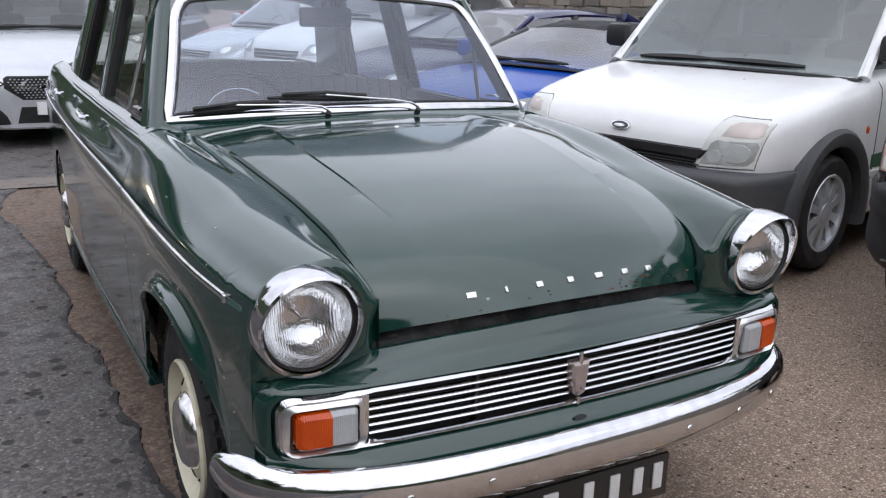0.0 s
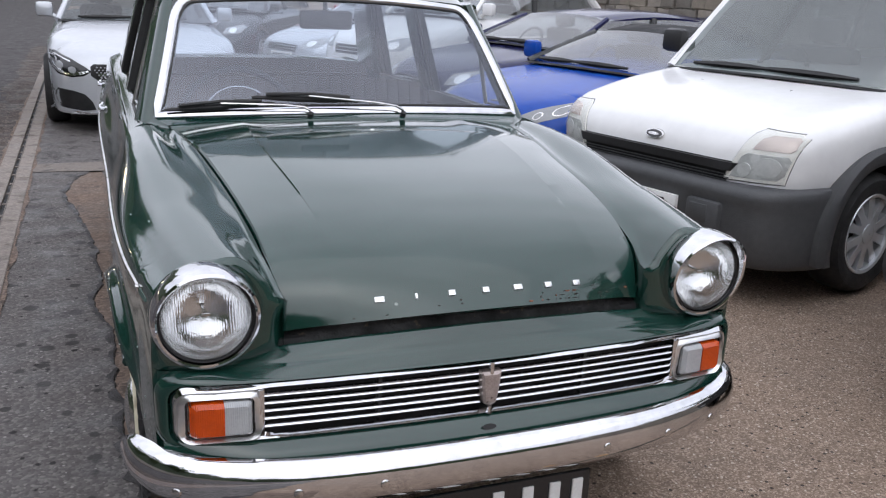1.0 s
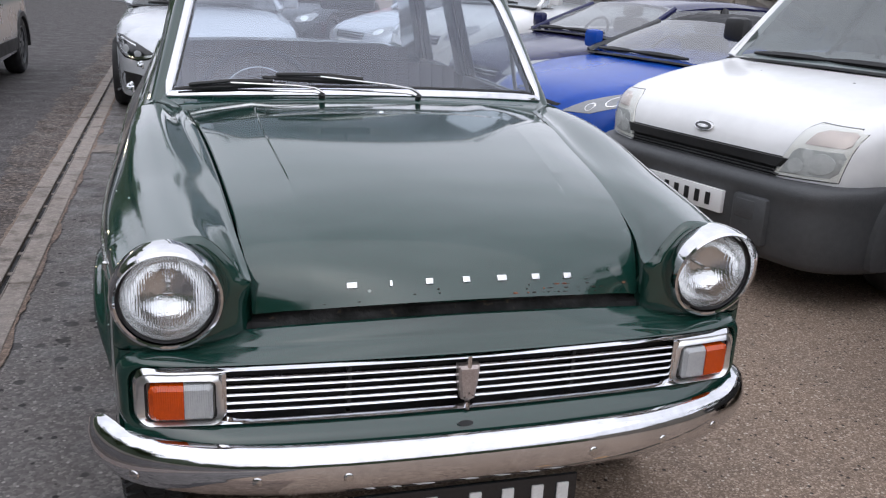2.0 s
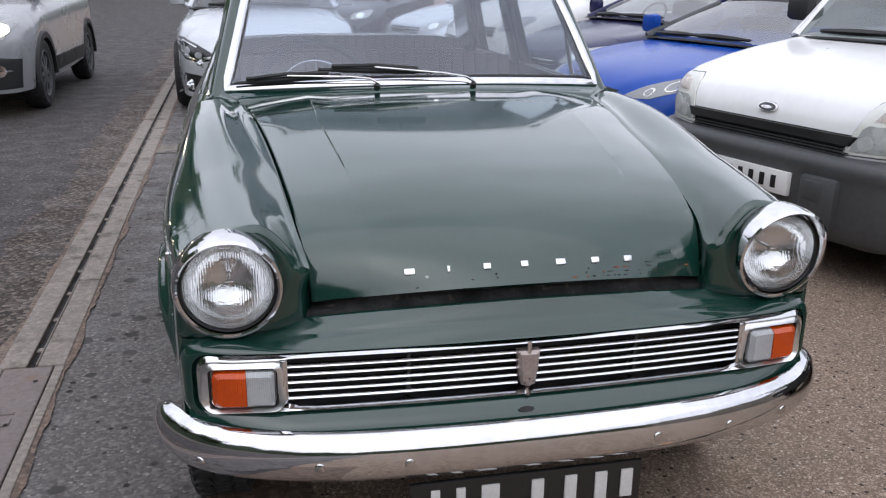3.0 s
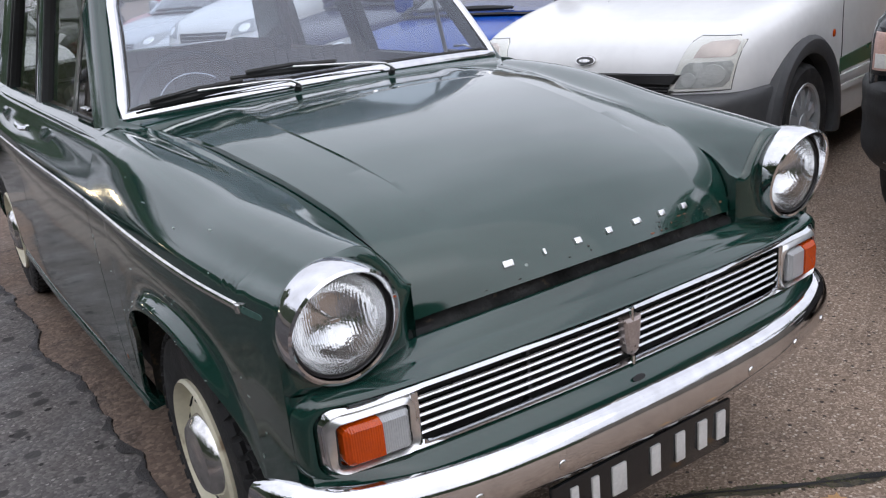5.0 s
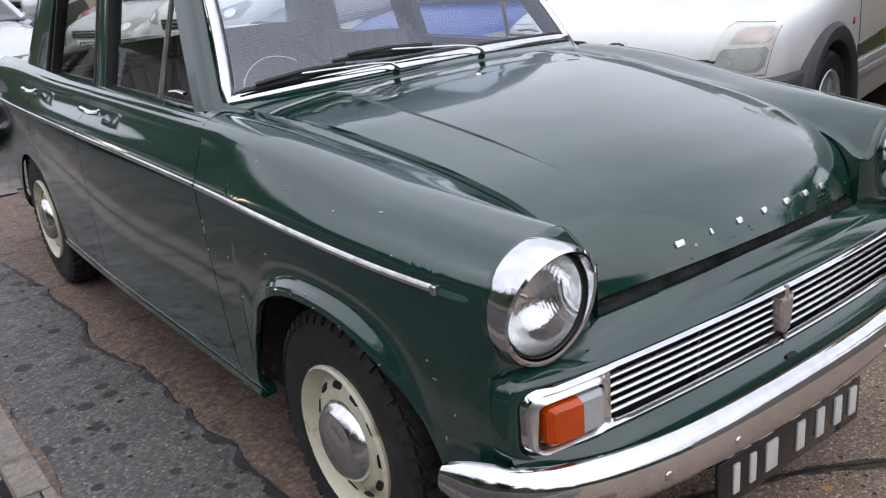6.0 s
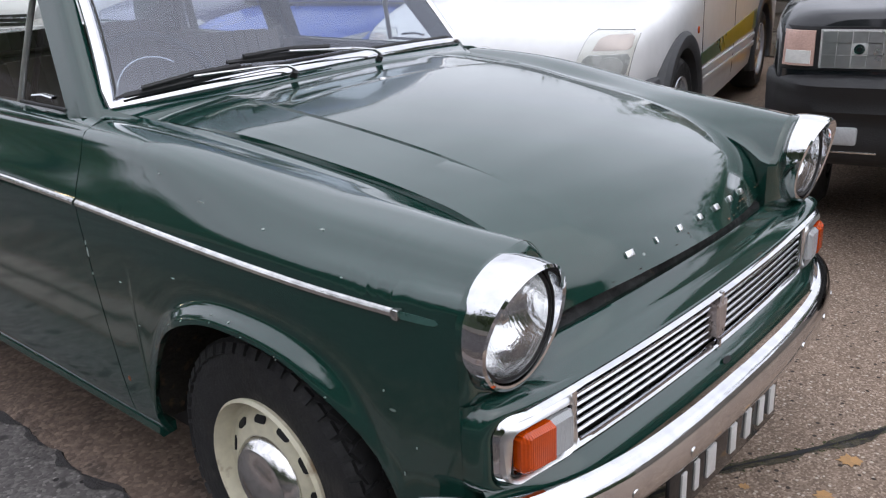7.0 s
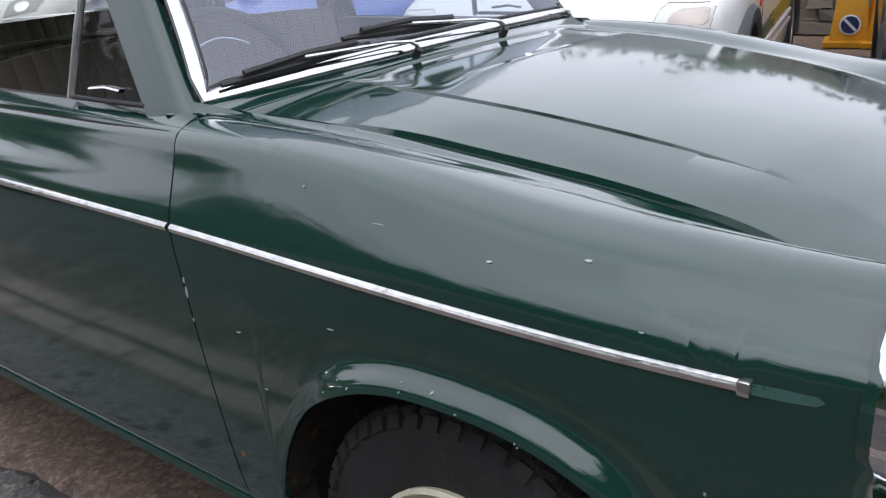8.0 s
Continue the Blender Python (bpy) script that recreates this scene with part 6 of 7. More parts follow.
for s in (-1, 1):
    o = [(0.40, 0.555), (0.60, 0.560), (0.74, 0.625), (0.765, 0.72), (0.66, 0.70), (0.52, 0.635)]
    lam = bs.lay("headlamp", o if s > 0 else mirrored(o), LAMP_SMOKE, "front", 0.006, "pointed clear headlamp")
    for a, b, r in ((0.575, 0.602, 0.026), (0.665, 0.645, 0.036)):
        bs.lay("lamp_bowl", oval(s * a, b, r, r, 16), CHROME_WORN, "front", 0.010, parent=lam, rings=3)
        bs.lay("lamp_pupil", oval(s * a, b, r * 0.82, r * 0.82, 16), LAMP_SMOKE, "front", 0.012, parent=lam, rings=2)
    for z in (0.592, 0.555):
        o = [(0.16, z - 0.006), (0.35, z - 0.012), (0.37, z + 0.004), (0.20, z + 0.016)]
        bs.lay("nose_vent", o if s > 0 else mirrored(o), DARK, "front", 0.004, rings=2)
    for y in (0.78, 3.18):
        plain_wheel(blue, s * 0.735, y, s, 0.30, SILVER, 7)
bs.lay("lower_grille", [(-0.42, 0.25), (0.42, 0.25), (0.40, 0.36), (-0.40, 0.36)], DARK, "front", 0.004)
FABRIC = material("black_roof_fabric", (0.014, 0.014, 0.016), 0.8, 0.0, 0.2, 8.0, 0.3, 120)
cabin(blue, BLACK_PAINT, (1.02, 0.87), (1.66, 1.135), (2.45, 1.15), (3.0, 0.94), 0.74, 0.56, 0.90, 0.14, (), SKY_GLASS, 0.05, FABRIC)
mirrors(blue, 0.76, 1.30, 0.94, BLUE)
place(blue, 1.72, 4.28, -76)

# navy hatchback
def hatchback(name, paint, label, x, y, turn, lamp=CLEAR_LENS, grow=1.0, grille=True, roof=1.40):
    root = thing(name, label=label, category="car", group="cars in the row")
    W = [(0, 0.45), (0.03, 0.56), (0.12, 0.69), (0.3, 0.785), (0.7, 0.84), (3.2, 0.84), (3.9, 0.76)]
    T = [(0, 0.60 * grow), (0.04, 0.66 * grow), (0.15, 0.73 * grow), (0.4, 0.80 * grow), (0.8, 0.87 * grow), (1.1, 0.92 * grow), (1.3, 0.95 * grow), (3.6, 0.98 * grow), (3.9, 0.93 * grow)]
    sh_ = Shape(root, loft(W, T, [(0, 0.20), (3.9, 0.26)], (0.80, 3.28), 0.34, 3.9, 0.14, 0.05), paint)
    for s in (-1, 1):
        o = [(0.42, 0.575 * grow), (0.68, 0.60 * grow), (0.73, 0.70 * grow), (0.66, 0.735 * grow), (0.46, 0.68 * grow)]
        la = sh_.lay("headlamp", o if s > 0 else mirrored(o), lamp, "front", 0.006, "clear headlamp")
        sh_.lay("lamp_bowl", oval(s * 0.57, 0.645 * grow, 0.06, 0.045, 14), REFLECTOR, "front", 0.010, parent=la, rings=3)
        for yy in (0.80, 3.28):
            plain_wheel(root, s * 0.745, yy, s, 0.30, SILVER, 6)
    if grille:
        g = sh_.lay("grille", [(-0.34, 0.53 * grow), (0.34, 0.53 * grow), (0.38, 0.62 * grow), (-0.38, 0.62 * grow)], DARK, "front", 0.005, "dark grille")
        for k in range(2):
            z = (0.555 + 0.035 * k) * grow
            sh_.lay("grille_bar", [(-0.36, z), (0.36, z), (0.36, z + 0.010), (-0.36, z + 0.010)], CHROME, "front", 0.012, parent=g, rings=2)
    sh_.lay("lower_grille", [(-0.5, 0.26), (0.5, 0.26), (0.46, 0.37), (-0.46, 0.37)], DARK, "front", 0.005)
    p = sh_.lay("number_plate", [(-0.26, 0.40), (0.26, 0.40), (0.26, 0.51), (-0.26, 0.51)], WHITE, "front", 0.016, "white number plate with dark bars")
    bars(sh_, p, 0.0, 0.44, 0.455, 6, DARK)
    cabin(root, paint, (1.05, 0.925 * grow), (1.75, roof * grow), (3.35, (roof + 0.02) * grow), (3.82, 0.99 * grow), 0.76, 0.60, 0.95 * grow, 0.12, (0.45,), SKY_GLASS, 0.05)
    mirrors(root, 0.78, 1.35, 1.0 * grow, paint)
    place(root, x, y, turn)
    return root


hatchback("hatchback_car", NAVY, "dark navy hatchback with clear headlamps, parked on tarmac", 2.0, 6.28, -76, roof=1.22)
hatchback("hatchback_car", SILVER, "pale silver blue hatchback parked on tarmac", 1.6, 10.7, -70)
hatchback("hatchback_car", RED, "red hatchback parked behind other cars", 2.4, 13.2, -70)
hatchback("hatchback_car", BLACK_PAINT, "dark hatchback facing the road, parked", 0.75, 13.4, -28)
hatchback("estate_car", WHITE, "white off-road estate car with large grille, parked", 2.05, 8.6, -66, CLEAR_LENS, 1.2)

# silver coupe parked behind the saloon
coupe = thing("coupe_car", label="pale silver coupe with studded grille, parked on tarmac", category="car")
W = [(0, 0.46), (0.03, 0.58), (0.10, 0.71), (0.25, 0.805), (0.6, 0.87), (1.3, 0.90), (3.6, 0.90), (4.65, 0.80)]
T = [(0, 0.62), (0.03, 0.665), (0.12, 0.72), (0.35, 0.79), (0.8, 0.875), (1.3, 0.945), (1.6, 0.97), (4.2, 1.0), (4.65, 0.9)]
cs = Shape(coupe, loft(W, T, [(0, 0.17), (4.65, 0.26)], (0.83, 3.62), 0.36, 4.65, 0.15, 0.05), SILVER, "body", "pale silver body")
for s in (-1, 1):
    o = [(0.49, 0.555), (0.56, 0.515), (0.66, 0.500), (0.78, 0.525), (0.86, 0.60), (0.885, 0.715), (0.80, 0.712), (0.66, 0.66), (0.55, 0.60)]
    la = cs.lay("headlamp", o if s > 0 else mirrored(o), BLACK_PAINT, "front", 0.005, "narrow dark headlamp")
    for oo in (oval(0.655, 0.565, 0.035, 0.030, 14), oval(0.765, 0.600, 0.036, 0.034, 14), [(0.515, 0.553), (0.56, 0.528), (0.66, 0.512), (0.77, 0.536), (0.85, 0.606), (0.838, 0.612), (0.765, 0.549), (0.66, 0.526), (0.565, 0.541), (0.525, 0.562)], [(0.86, 0.69), (0.80, 0.690), (0.67, 0.645), (0.67, 0.633), (0.80, 0.678), (0.855, 0.678)]):
        cs.lay("lamp_unit", oo if s > 0 else mirrored(oo), LAMP_SMOKE if len(oo) == 14 else REFLECTOR, "front", 0.011, parent=la, rings=2)
    o = [(0.47, 0.215), (0.58, 0.205), (0.76, 0.225), (0.83, 0.265), (0.85, 0.33), (0.835, 0.385), (0.79, 0.40), (0.66, 0.385), (0.56, 0.355), (0.50, 0.29)]
    cs.lay("air_intake", o if s > 0 else mirrored(o), DARK, "front", 0.004, "black lower intake")
    o = [(0.0, 0.165), (0.5, 0.165), (0.86, 0.20), (0.86, 0.222), (0.5, 0.188), (0.0, 0.185)]
    cs.lay("front_lip", o if s > 0 else mirrored(o), CHROME, "front", 0.014, rings=2)
    for y in (0.83, 3.62):
        plain_wheel(coupe, s * 0.815, y, s, 0.335, GREY_PLASTIC, 10)
cs.lay("centre_intake", [(-0.42, 0.22), (0.42, 0.22), (0.38, 0.36), (-0.38, 0.36)], DARK, "front", 0.004)
g = cs.lay("grille", [(-0.36, 0.42), (0.36, 0.42), (0.50, 0.52), (0.50, 0.60), (0.47, 0.622), (-0.47, 0.622), (-0.50, 0.60), (-0.50, 0.52)], DARK, "front", 0.004, "black grille with bright studs")
cs.lay("grille_blade", [(-0.44, 0.515), (0.44, 0.515), (0.44, 0.545), (-0.44, 0.545)], CHROME, "front", 0.016, parent=g, rings=2)
bm = fresh()
for r in range(8):
    for k in range(-14, 15):
        x, z = 0.033 * (k + 0.5 * (r % 2)), 0.440 + 0.022 * r
        if abs(x) < 0.34 + (z - 0.43) * 1.2 and abs(x) < 0.47:
            hit = cs.tree.ray_cast(Vector((x, -2, z)), Vector((0, 1, 0)))[0]
            if hit:
                box(bm, (x - 0.0075, hit.y - 0.014, z - 0.005), (x + 0.0075, hit.y, z + 0.005))
tagged(part("grille_studs", bm, SILVER, g, smooth=False), kind="stuff")
p = cs.lay("number_plate", [(-0.26, 0.29), (0.26, 0.29), (0.26, 0.40), (-0.26, 0.40)], WHITE, "front", 0.024, "white number plate with dark bars")
bars(cs, p, 0.0, 0.44, 0.345, 6, DARK)
cabin(coupe, SILVER, (1.42, 0.955), (2.15, 1.36), (3.2, 1.38), (4.2, 1.0), 0.79, 0.60, 0.96, 0.14, (0.5,), DARK_GLASS, 0.05)
mirrors(coupe, 0.82, 1.75, 1.03, SILVER)
place(coupe, -0.335, 7.02, 0)

# silver sport-utility car on the road, headlamps lit
suv = thing("sport_utility_car", label="silver sport-utility car with lit headlamps on the road", category="car")
W = [(0, 0.50), (0.03, 0.62), (0.12, 0.75), (0.3, 0.84), (0.7, 0.88), (3.6, 0.88), (4.25, 0.8)]
T = [(0, 0.80), (0.03, 0.86), (0.12, 0.92), (0.4, 0.99), (0.9, 1.06), (1.2, 1.10), (4.0, 1.14), (4.25, 1.05)]
ss = Shape(suv, loft(W, T, [(0, 0.24), (4.25, 0.32)], (0.86, 3.40), 0.39, 4.25, 0.16, 0.05), DULL_SILVER)
HEADLIGHT = glowing("lit_headlamp", (1.0, 0.80, 0.50), 22.0)
for s in (-1, 1):
    o = [(0.47, 0.70), (0.70, 0.715), (0.80, 0.85), (0.74, 0.90), (0.56, 0.83)]
    la = ss.lay("headlamp", o if s > 0 else mirrored(o), CLEAR_LENS, "front", 0.006, "lit headlamp")
    ss.lay("lit_bowl", oval(s * 0.655, 0.80, 0.085, 0.055, 18), HEADLIGHT, "front", 0.012, parent=la, rings=3)
    o = [(0.40, 0.27), (0.79, 0.28), (0.81, 0.54), (0.64, 0.56), (0.50, 0.46)]
    ss.lay("lower_cladding", o if s > 0 else mirrored(o), BUMPER_BLACK, "front", 0.006)
    ss.lay("fog_lamp", oval(s * 0.645, 0.44, 0.055, 0.055, 16), CHROME, "front", 0.014, rings=3)
    ss.lay("fog_bezel", [(s * 0.55, 0.435), (s * 0.74, 0.435), (s * 0.74, 0.45), (s * 0.55, 0.45)], CHROME, "front", 0.016, rings=2)
    for y in (0.86, 3.40):
        plain_wheel(suv, s * 0.775, y, s, 0.34, GREY_PLASTIC, 8)
        bm = fresh()
        rows = []
        for k in range(21):
            t = math.pi * k / 20
            rows.append([Vector((s * xx, y + r * math.cos(t), 0.30 + r * math.sin(t))) for xx, r in ((0.84, 0.385), (0.896, 0.385), (0.896, 0.44), (0.87, 0.455))])
        sheet(bm, rows)
        part("arch_moulding", bm, BUMPER_BLACK, suv)
for sd in ("near", "off"):
    ss.lay("sill_cladding", [(1.30, 0.325), (2.95, 0.325), (2.95, 0.47), (1.30, 0.47)], BUMPER_BLACK, sd, 0.012)
ss.lay("skid_plate", [(-0.45, 0.27), (0.45, 0.27), (0.45, 0.315), (-0.45, 0.315)], BUMPER_BLACK, "front", 0.016)
ss.lay("lower_grille", [(-0.5, 0.33), (0.5, 0.33), (0.44, 0.42), (-0.44, 0.42)], DARK, "front", 0.006)
g = ss.lay("grille", [(-0.40, 0.60), (0.40, 0.60), (0.46, 0.76), (-0.46, 0.76)], DARK, "front", 0.006)
ss.lay("grille_bar", [(-0.43, 0.67), (0.43, 0.67), (0.43, 0.70), (-0.43, 0.70)], CHROME, "front", 0.016, parent=g, rings=2)
p = ss.lay("number_plate", [(-0.26, 0.45), (0.26, 0.45), (0.26, 0.56), (-0.26, 0.56)], WHITE, "front", 0.018, "white number plate with dark bars")
bars(ss, p, 0.0, 0.44, 0.505, 6, DARK)
cabin(suv, DULL_SILVER, (1.1, 1.085), (1.85, 1.60), (3.7, 1.62), (4.15, 1.15), 0.80, 0.64, 1.10, 0.12, (0.4, 0.75), DARK_GLASS, 0.05)
mirrors(suv, 0.82, 1.4, 1.16, DULL_SILVER)
place(suv, -3.36, 7.03, 0)

# black off-road car beside the van
ORANGE_LENS = material("pale_orange_lens", (0.60, 0.40, 0.34), 0.2, 0.0, 0.2, 20.0, 0.15, 150)
offr = thing("off_road_car", label="black off-road car with square headlamps, parked on tarmac", category="car")
W = [(0, 0.70), (0.02, 0.76), (0.08, 0.81), (0.25, 0.845), (0.8, 0.86), (4.0, 0.86), (4.4, 0.82)]
T = [(0, 0.955), (0.02, 0.975), (0.08, 0.99), (0.3, 1.02), (1.2, 1.08), (4.3, 1.10), (4.4, 1.05)]
os_ = Shape(offr, loft(W, T, [(0, 0.58), (0.3, 0.50), (0.34, 0.42), (4.4, 0.42)], (0.80, 3.4), 0.44, 4.4, 0.07, 0.03), BLACK_PAINT, "body", "glossy black body")
bm = fresh()
rows = []
for k in range(-20, 21):
    q = k / 20
    x = 0.86 * math.copysign(abs(q) ** 0.9, q)
    y = -0.10 + 0.26 * max(0.0, abs(q) - 0.7) ** 2 / 0.09
    rows.append(spline([(x * 0.98, y + 0.10, 0.735), (x, y + 0.02, 0.725), (x, y, 0.69), (x, y + 0.02, 0.655), (x, y + 0.005, 0.62), (x, y + 0.03, 0.585), (x, y + 0.03, 0.46), (x * 0.98, y + 0.08, 0.40), (x * 0.96, y + 0.3, 0.38)], 20))
sheet(bm, rows)
shell(bm, 0.02)
ob = part("front_bumper", bm, BUMPER_BLACK, offr, "black plastic front bumper", angle=45)
for s in (-1, 1):
    o = [(0.38, 0.762), (0.655, 0.762), (0.655, 0.905), (0.38, 0.905)]
    frame_ = [(0.37, 0.752), (0.80, 0.752), (0.80, 0.915), (0.37, 0.915)]
    os_.lay("lamp_recess", frame_ if s > 0 else mirrored(frame_), DARK, "front", 0.003)
    la = os_.lay("headlamp", o if s > 0 else mirrored(o), LAMP_BACK, "front", 0.007, "square clear headlamp")
    # stepped facets of the reflector round a small dark bulb
    for j in range(5):
        x0 = 0.388 + 0.052 * j
        for z0, z1 in ((0.768, 0.812), (0.812, 0.856), (0.856, 0.900)):
            if j == 2 and z0 == 0.812:
                continue
            oo = [(x0, z0), (x0 + 0.0515, z0), (x0 + 0.0515, z1), (x0, z1)]
            f_ = os_.lay("facet", oo if s > 0 else mirrored(oo), SATIN, "front", 0.010 + 0.002 * ((j + int(z0 * 100)) % 3), parent=la, rings=2)
    os_.lay("lamp_pupil", oval(s * 0.518, 0.834, 0.020, 0.020, 14), CHROME, "front", 0.016, parent=la, rings=3)
    os_.lay("lamp_pupil", oval(s * 0.518, 0.834, 0.010, 0.010, 10), DARK, "front", 0.019, parent=la, rings=2)
    g_ = os_.lay("lamp_cover", o if s > 0 else mirrored(o), LENS_GLASS, "front", 0.024, parent=la, rings=3)
    g_.visible_shadow = False
    o = [(0.672, 0.768), (0.79, 0.768), (0.785, 0.900), (0.672, 0.900)]
    ind = os_.lay("indicator", o if s > 0 else mirrored(o), ORANGE_LENS, "front", 0.012, "pale orange indicator")
    oo = [(0.682, 0.776), (0.780, 0.776), (0.778, 0.828), (0.682, 0.828)]
    os_.lay("indicator_bowl", oo if s > 0 else mirrored(oo), LAMP_BACK, "front", 0.015, parent=ind, rings=2)
    bm = fresh()
    box(bm, (s * 0.56 - 0.07, -0.085, 0.485), (s * 0.56 + 0.07, 0.0, 0.555), 0.012)
    fl = part("fog_lamp", bm, CLEAR_LENS, ob, "clear fog lamp")
    bm = fresh()
    box(bm, (s * 0.70, -0.07, 0.455), (s * 0.42, -0.045, 0.462), 0.001)
    part("fog_frame", bm, CHROME_WORN, ob)
    for y in (0.80, 3.4):
        plain_wheel(offr, s * 0.75, y, s, 0.36, SILVER, 6, 0.24)
bm = fresh()
os_.lay("grille", [(-0.36, 0.78), (0.36, 0.78), (0.36, 0.90), (-0.36, 0.90)], DARK, "front", 0.006, "black grille")
cabin(offr, BLACK_PAINT, (1.2, 1.075), (1.75, 1.62), (4.1, 1.64), (4.36, 1.1), 0.78, 0.66, 1.09, 0.08, (0.35, 0.68), DARK_GLASS, 0.05)
mirrors(offr, 0.80, 1.4, 1.15, BLACK)
place(offr, 2.00, -0.06, -76)

# ---- ground: yard, dark tarmac strip, drain channel, road ----
def slab(name, outline, z, mat, label, category):
    bm = fresh()
    bm.faces.new([bm.verts.new((x, y, z)) for x, y in outline])
    bmesh.ops.triangulate(bm, faces=bm.faces)
    bm.normal_update()
    for f in bm.faces:
        if f.normal.z < 0:
            f.normal_flip()
    return tagged(part(name, bm, mat, smooth=False), label, category, kind="structure")


slab("ground", [(-120, -120), (120, -120), (120, 160), (-120, 160)], -0.012, YARD, "brown worn tarmac yard with fine stones", "ground")


def drain_x(y):
    return -1.333 - 0.012 * (y - 1.5)


slab("road", [(-9.5, -70), (drain_x(-70) - 0.10, -70), (drain_x(110) - 0.10, 110), (-9.5, 110)], 0.0, ROAD, "grey coarse asphalt road", "road")
bm = fresh()
rows = []
for k in range(600):
    y = -4.0 + 22.0 * k / 599
    w = 0.30 + 0.16 * noise.noise(Vector((y * 0.8, 3, 9))) + 0.08 * noise.noise(Vector((y * 5, 3, 9))) + 0.04 * noise.noise(Vector((y * 19, 3, 9)))
    rows.append([(drain_x(y) - 0.10 - w, y, 0.0022), (drain_x(y) - 0.10, y, 0.0022)])
sheet(bm, rows, flip=True)
tagged(part("road_margin", bm, MARGIN, smooth=False), "gritty brown margin of the road beside the drain", "road", kind="structure")
rng = random.Random(5)
edge = []
for k in range(900):
    y = -8.0 + 19.0 * k / 899
    base = along([(-4, -0.70), (0.5, -0.72), (1.6, -0.775), (2.3, -0.815), (3.2, -0.84), (5.32, -0.87), (5.5, 0.2), (6.6, 0.6), (11, 0.7)], y)
    edge.append((base + 0.050 * noise.noise(Vector((y * 2.3, 0, 5))) + 0.022 * noise.noise(Vector((y * 7, 2, 5))) + 0.012 * noise.noise(Vector((y * 24, 4, 5))), y))
bm = fresh()
sheet(bm, [[(drain_x(y) + 0.09, y, -0.002), (x, y, -0.002)] for x, y in edge], flip=True)
sheet(bm, [[(x, y, -0.002), (x + 0.006, y, -0.012)] for x, y in edge], flip=True)
tagged(part("tarmac_strip", bm, PATCH, smooth=False), "dark patched tarmac strip with damp spots", "pavement", kind="structure")
bm = fresh()
sheet(bm, [[(x - max(0.003, 0.020 + 0.055 * noise.noise(Vector((y * 2.7, 9, 2))) + 0.035 * noise.noise(Vector((y * 11, 9, 4))) + 0.018 * noise.noise(Vector((y * 37, 9, 4)))), y, 0.0012), (x - 0.002, y, 0.0012)] for x, y in edge if y < 5.25], flip=True)
tagged(part("tarmac_seam", bm, SEAM, smooth=False), "black tarry seam along the tarmac strip", "pavement", kind="structure")
bm = fresh()
sheet(bm, [[(x - 0.01, y, -0.008), (-0.42 + 0.05 * noise.noise(Vector((y * 2, 7, 1))), y, -0.008)] for x, y in edge if -0.5 < y < 5.3], flip=True)
tagged(part("silted_strip", bm, BROWN, smooth=False), "brown silted tarmac beside the saloon", "pavement", kind="structure")
slab("tarmac_strip", [(drain_x(5.30) + 0.09, 5.32), (-0.5, 5.28), (-0.5, 5.66), (drain_x(5.6) + 0.09, 5.62)], 0.003, PALE, "pale worn concrete patch in the tarmac", "pavement")

# silt and grit lying along both edges of the drain channel
for x_off, side, seed in ((0.108, 1, 3), (-0.108, -1, 8)):
    bm = fresh()
    rows = []
    for k in range(700):
        y = -3.5 + 13.5 * k / 699
        w = 0.012 + 0.030 * max(0.0, noise.noise(Vector((y * 3.3, seed, 1))) + 0.25) + 0.010 * noise.noise(Vector((y * 17, seed, 2)))
        a = drain_x(y) + x_off - side * 0.004
        b = drain_x(y) + x_off + side * max(0.002, w)
        rows.append([(min(a, b), y, 0.0045), (max(a, b), y, 0.0045)])
    sheet(bm, rows, flip=True)
    tagged(part("silt_edge", bm, BROWN, smooth=False), "brown silt and grit along the drain channel", "dirt", kind="structure")

# drain channel: two rows of concrete blocks with a slot between
channel = thing("drain_channel", label="slotted concrete drain channel along the road edge", category="drain", kind="structure")
bm = fresh()
sheet(bm, [[(drain_x(-8) - 0.10, -8, -0.007), (drain_x(-8) + 0.10, -8, -0.007)], [(drain_x(40) - 0.10, 40, -0.007), (drain_x(40) + 0.10, 40, -0.007)]], flip=True)
part("channel_bed", bm, DARK, channel)
y = 1.50
k = 0
rng = random.Random(9)


def block(x0, x1, y0, y1, dz, name="drain_block", mat=CONCRETE):
    bm = fresh()
    box(bm, (x0, y0, -0.06), (x1, y1, 0.010 + dz), 0.005)
    for v in bm.verts:
        v.co.x -= 0.012 * (v.co.y - (y0 + y1) / 2)
    return part(name, bm, mat, channel, smooth=False)


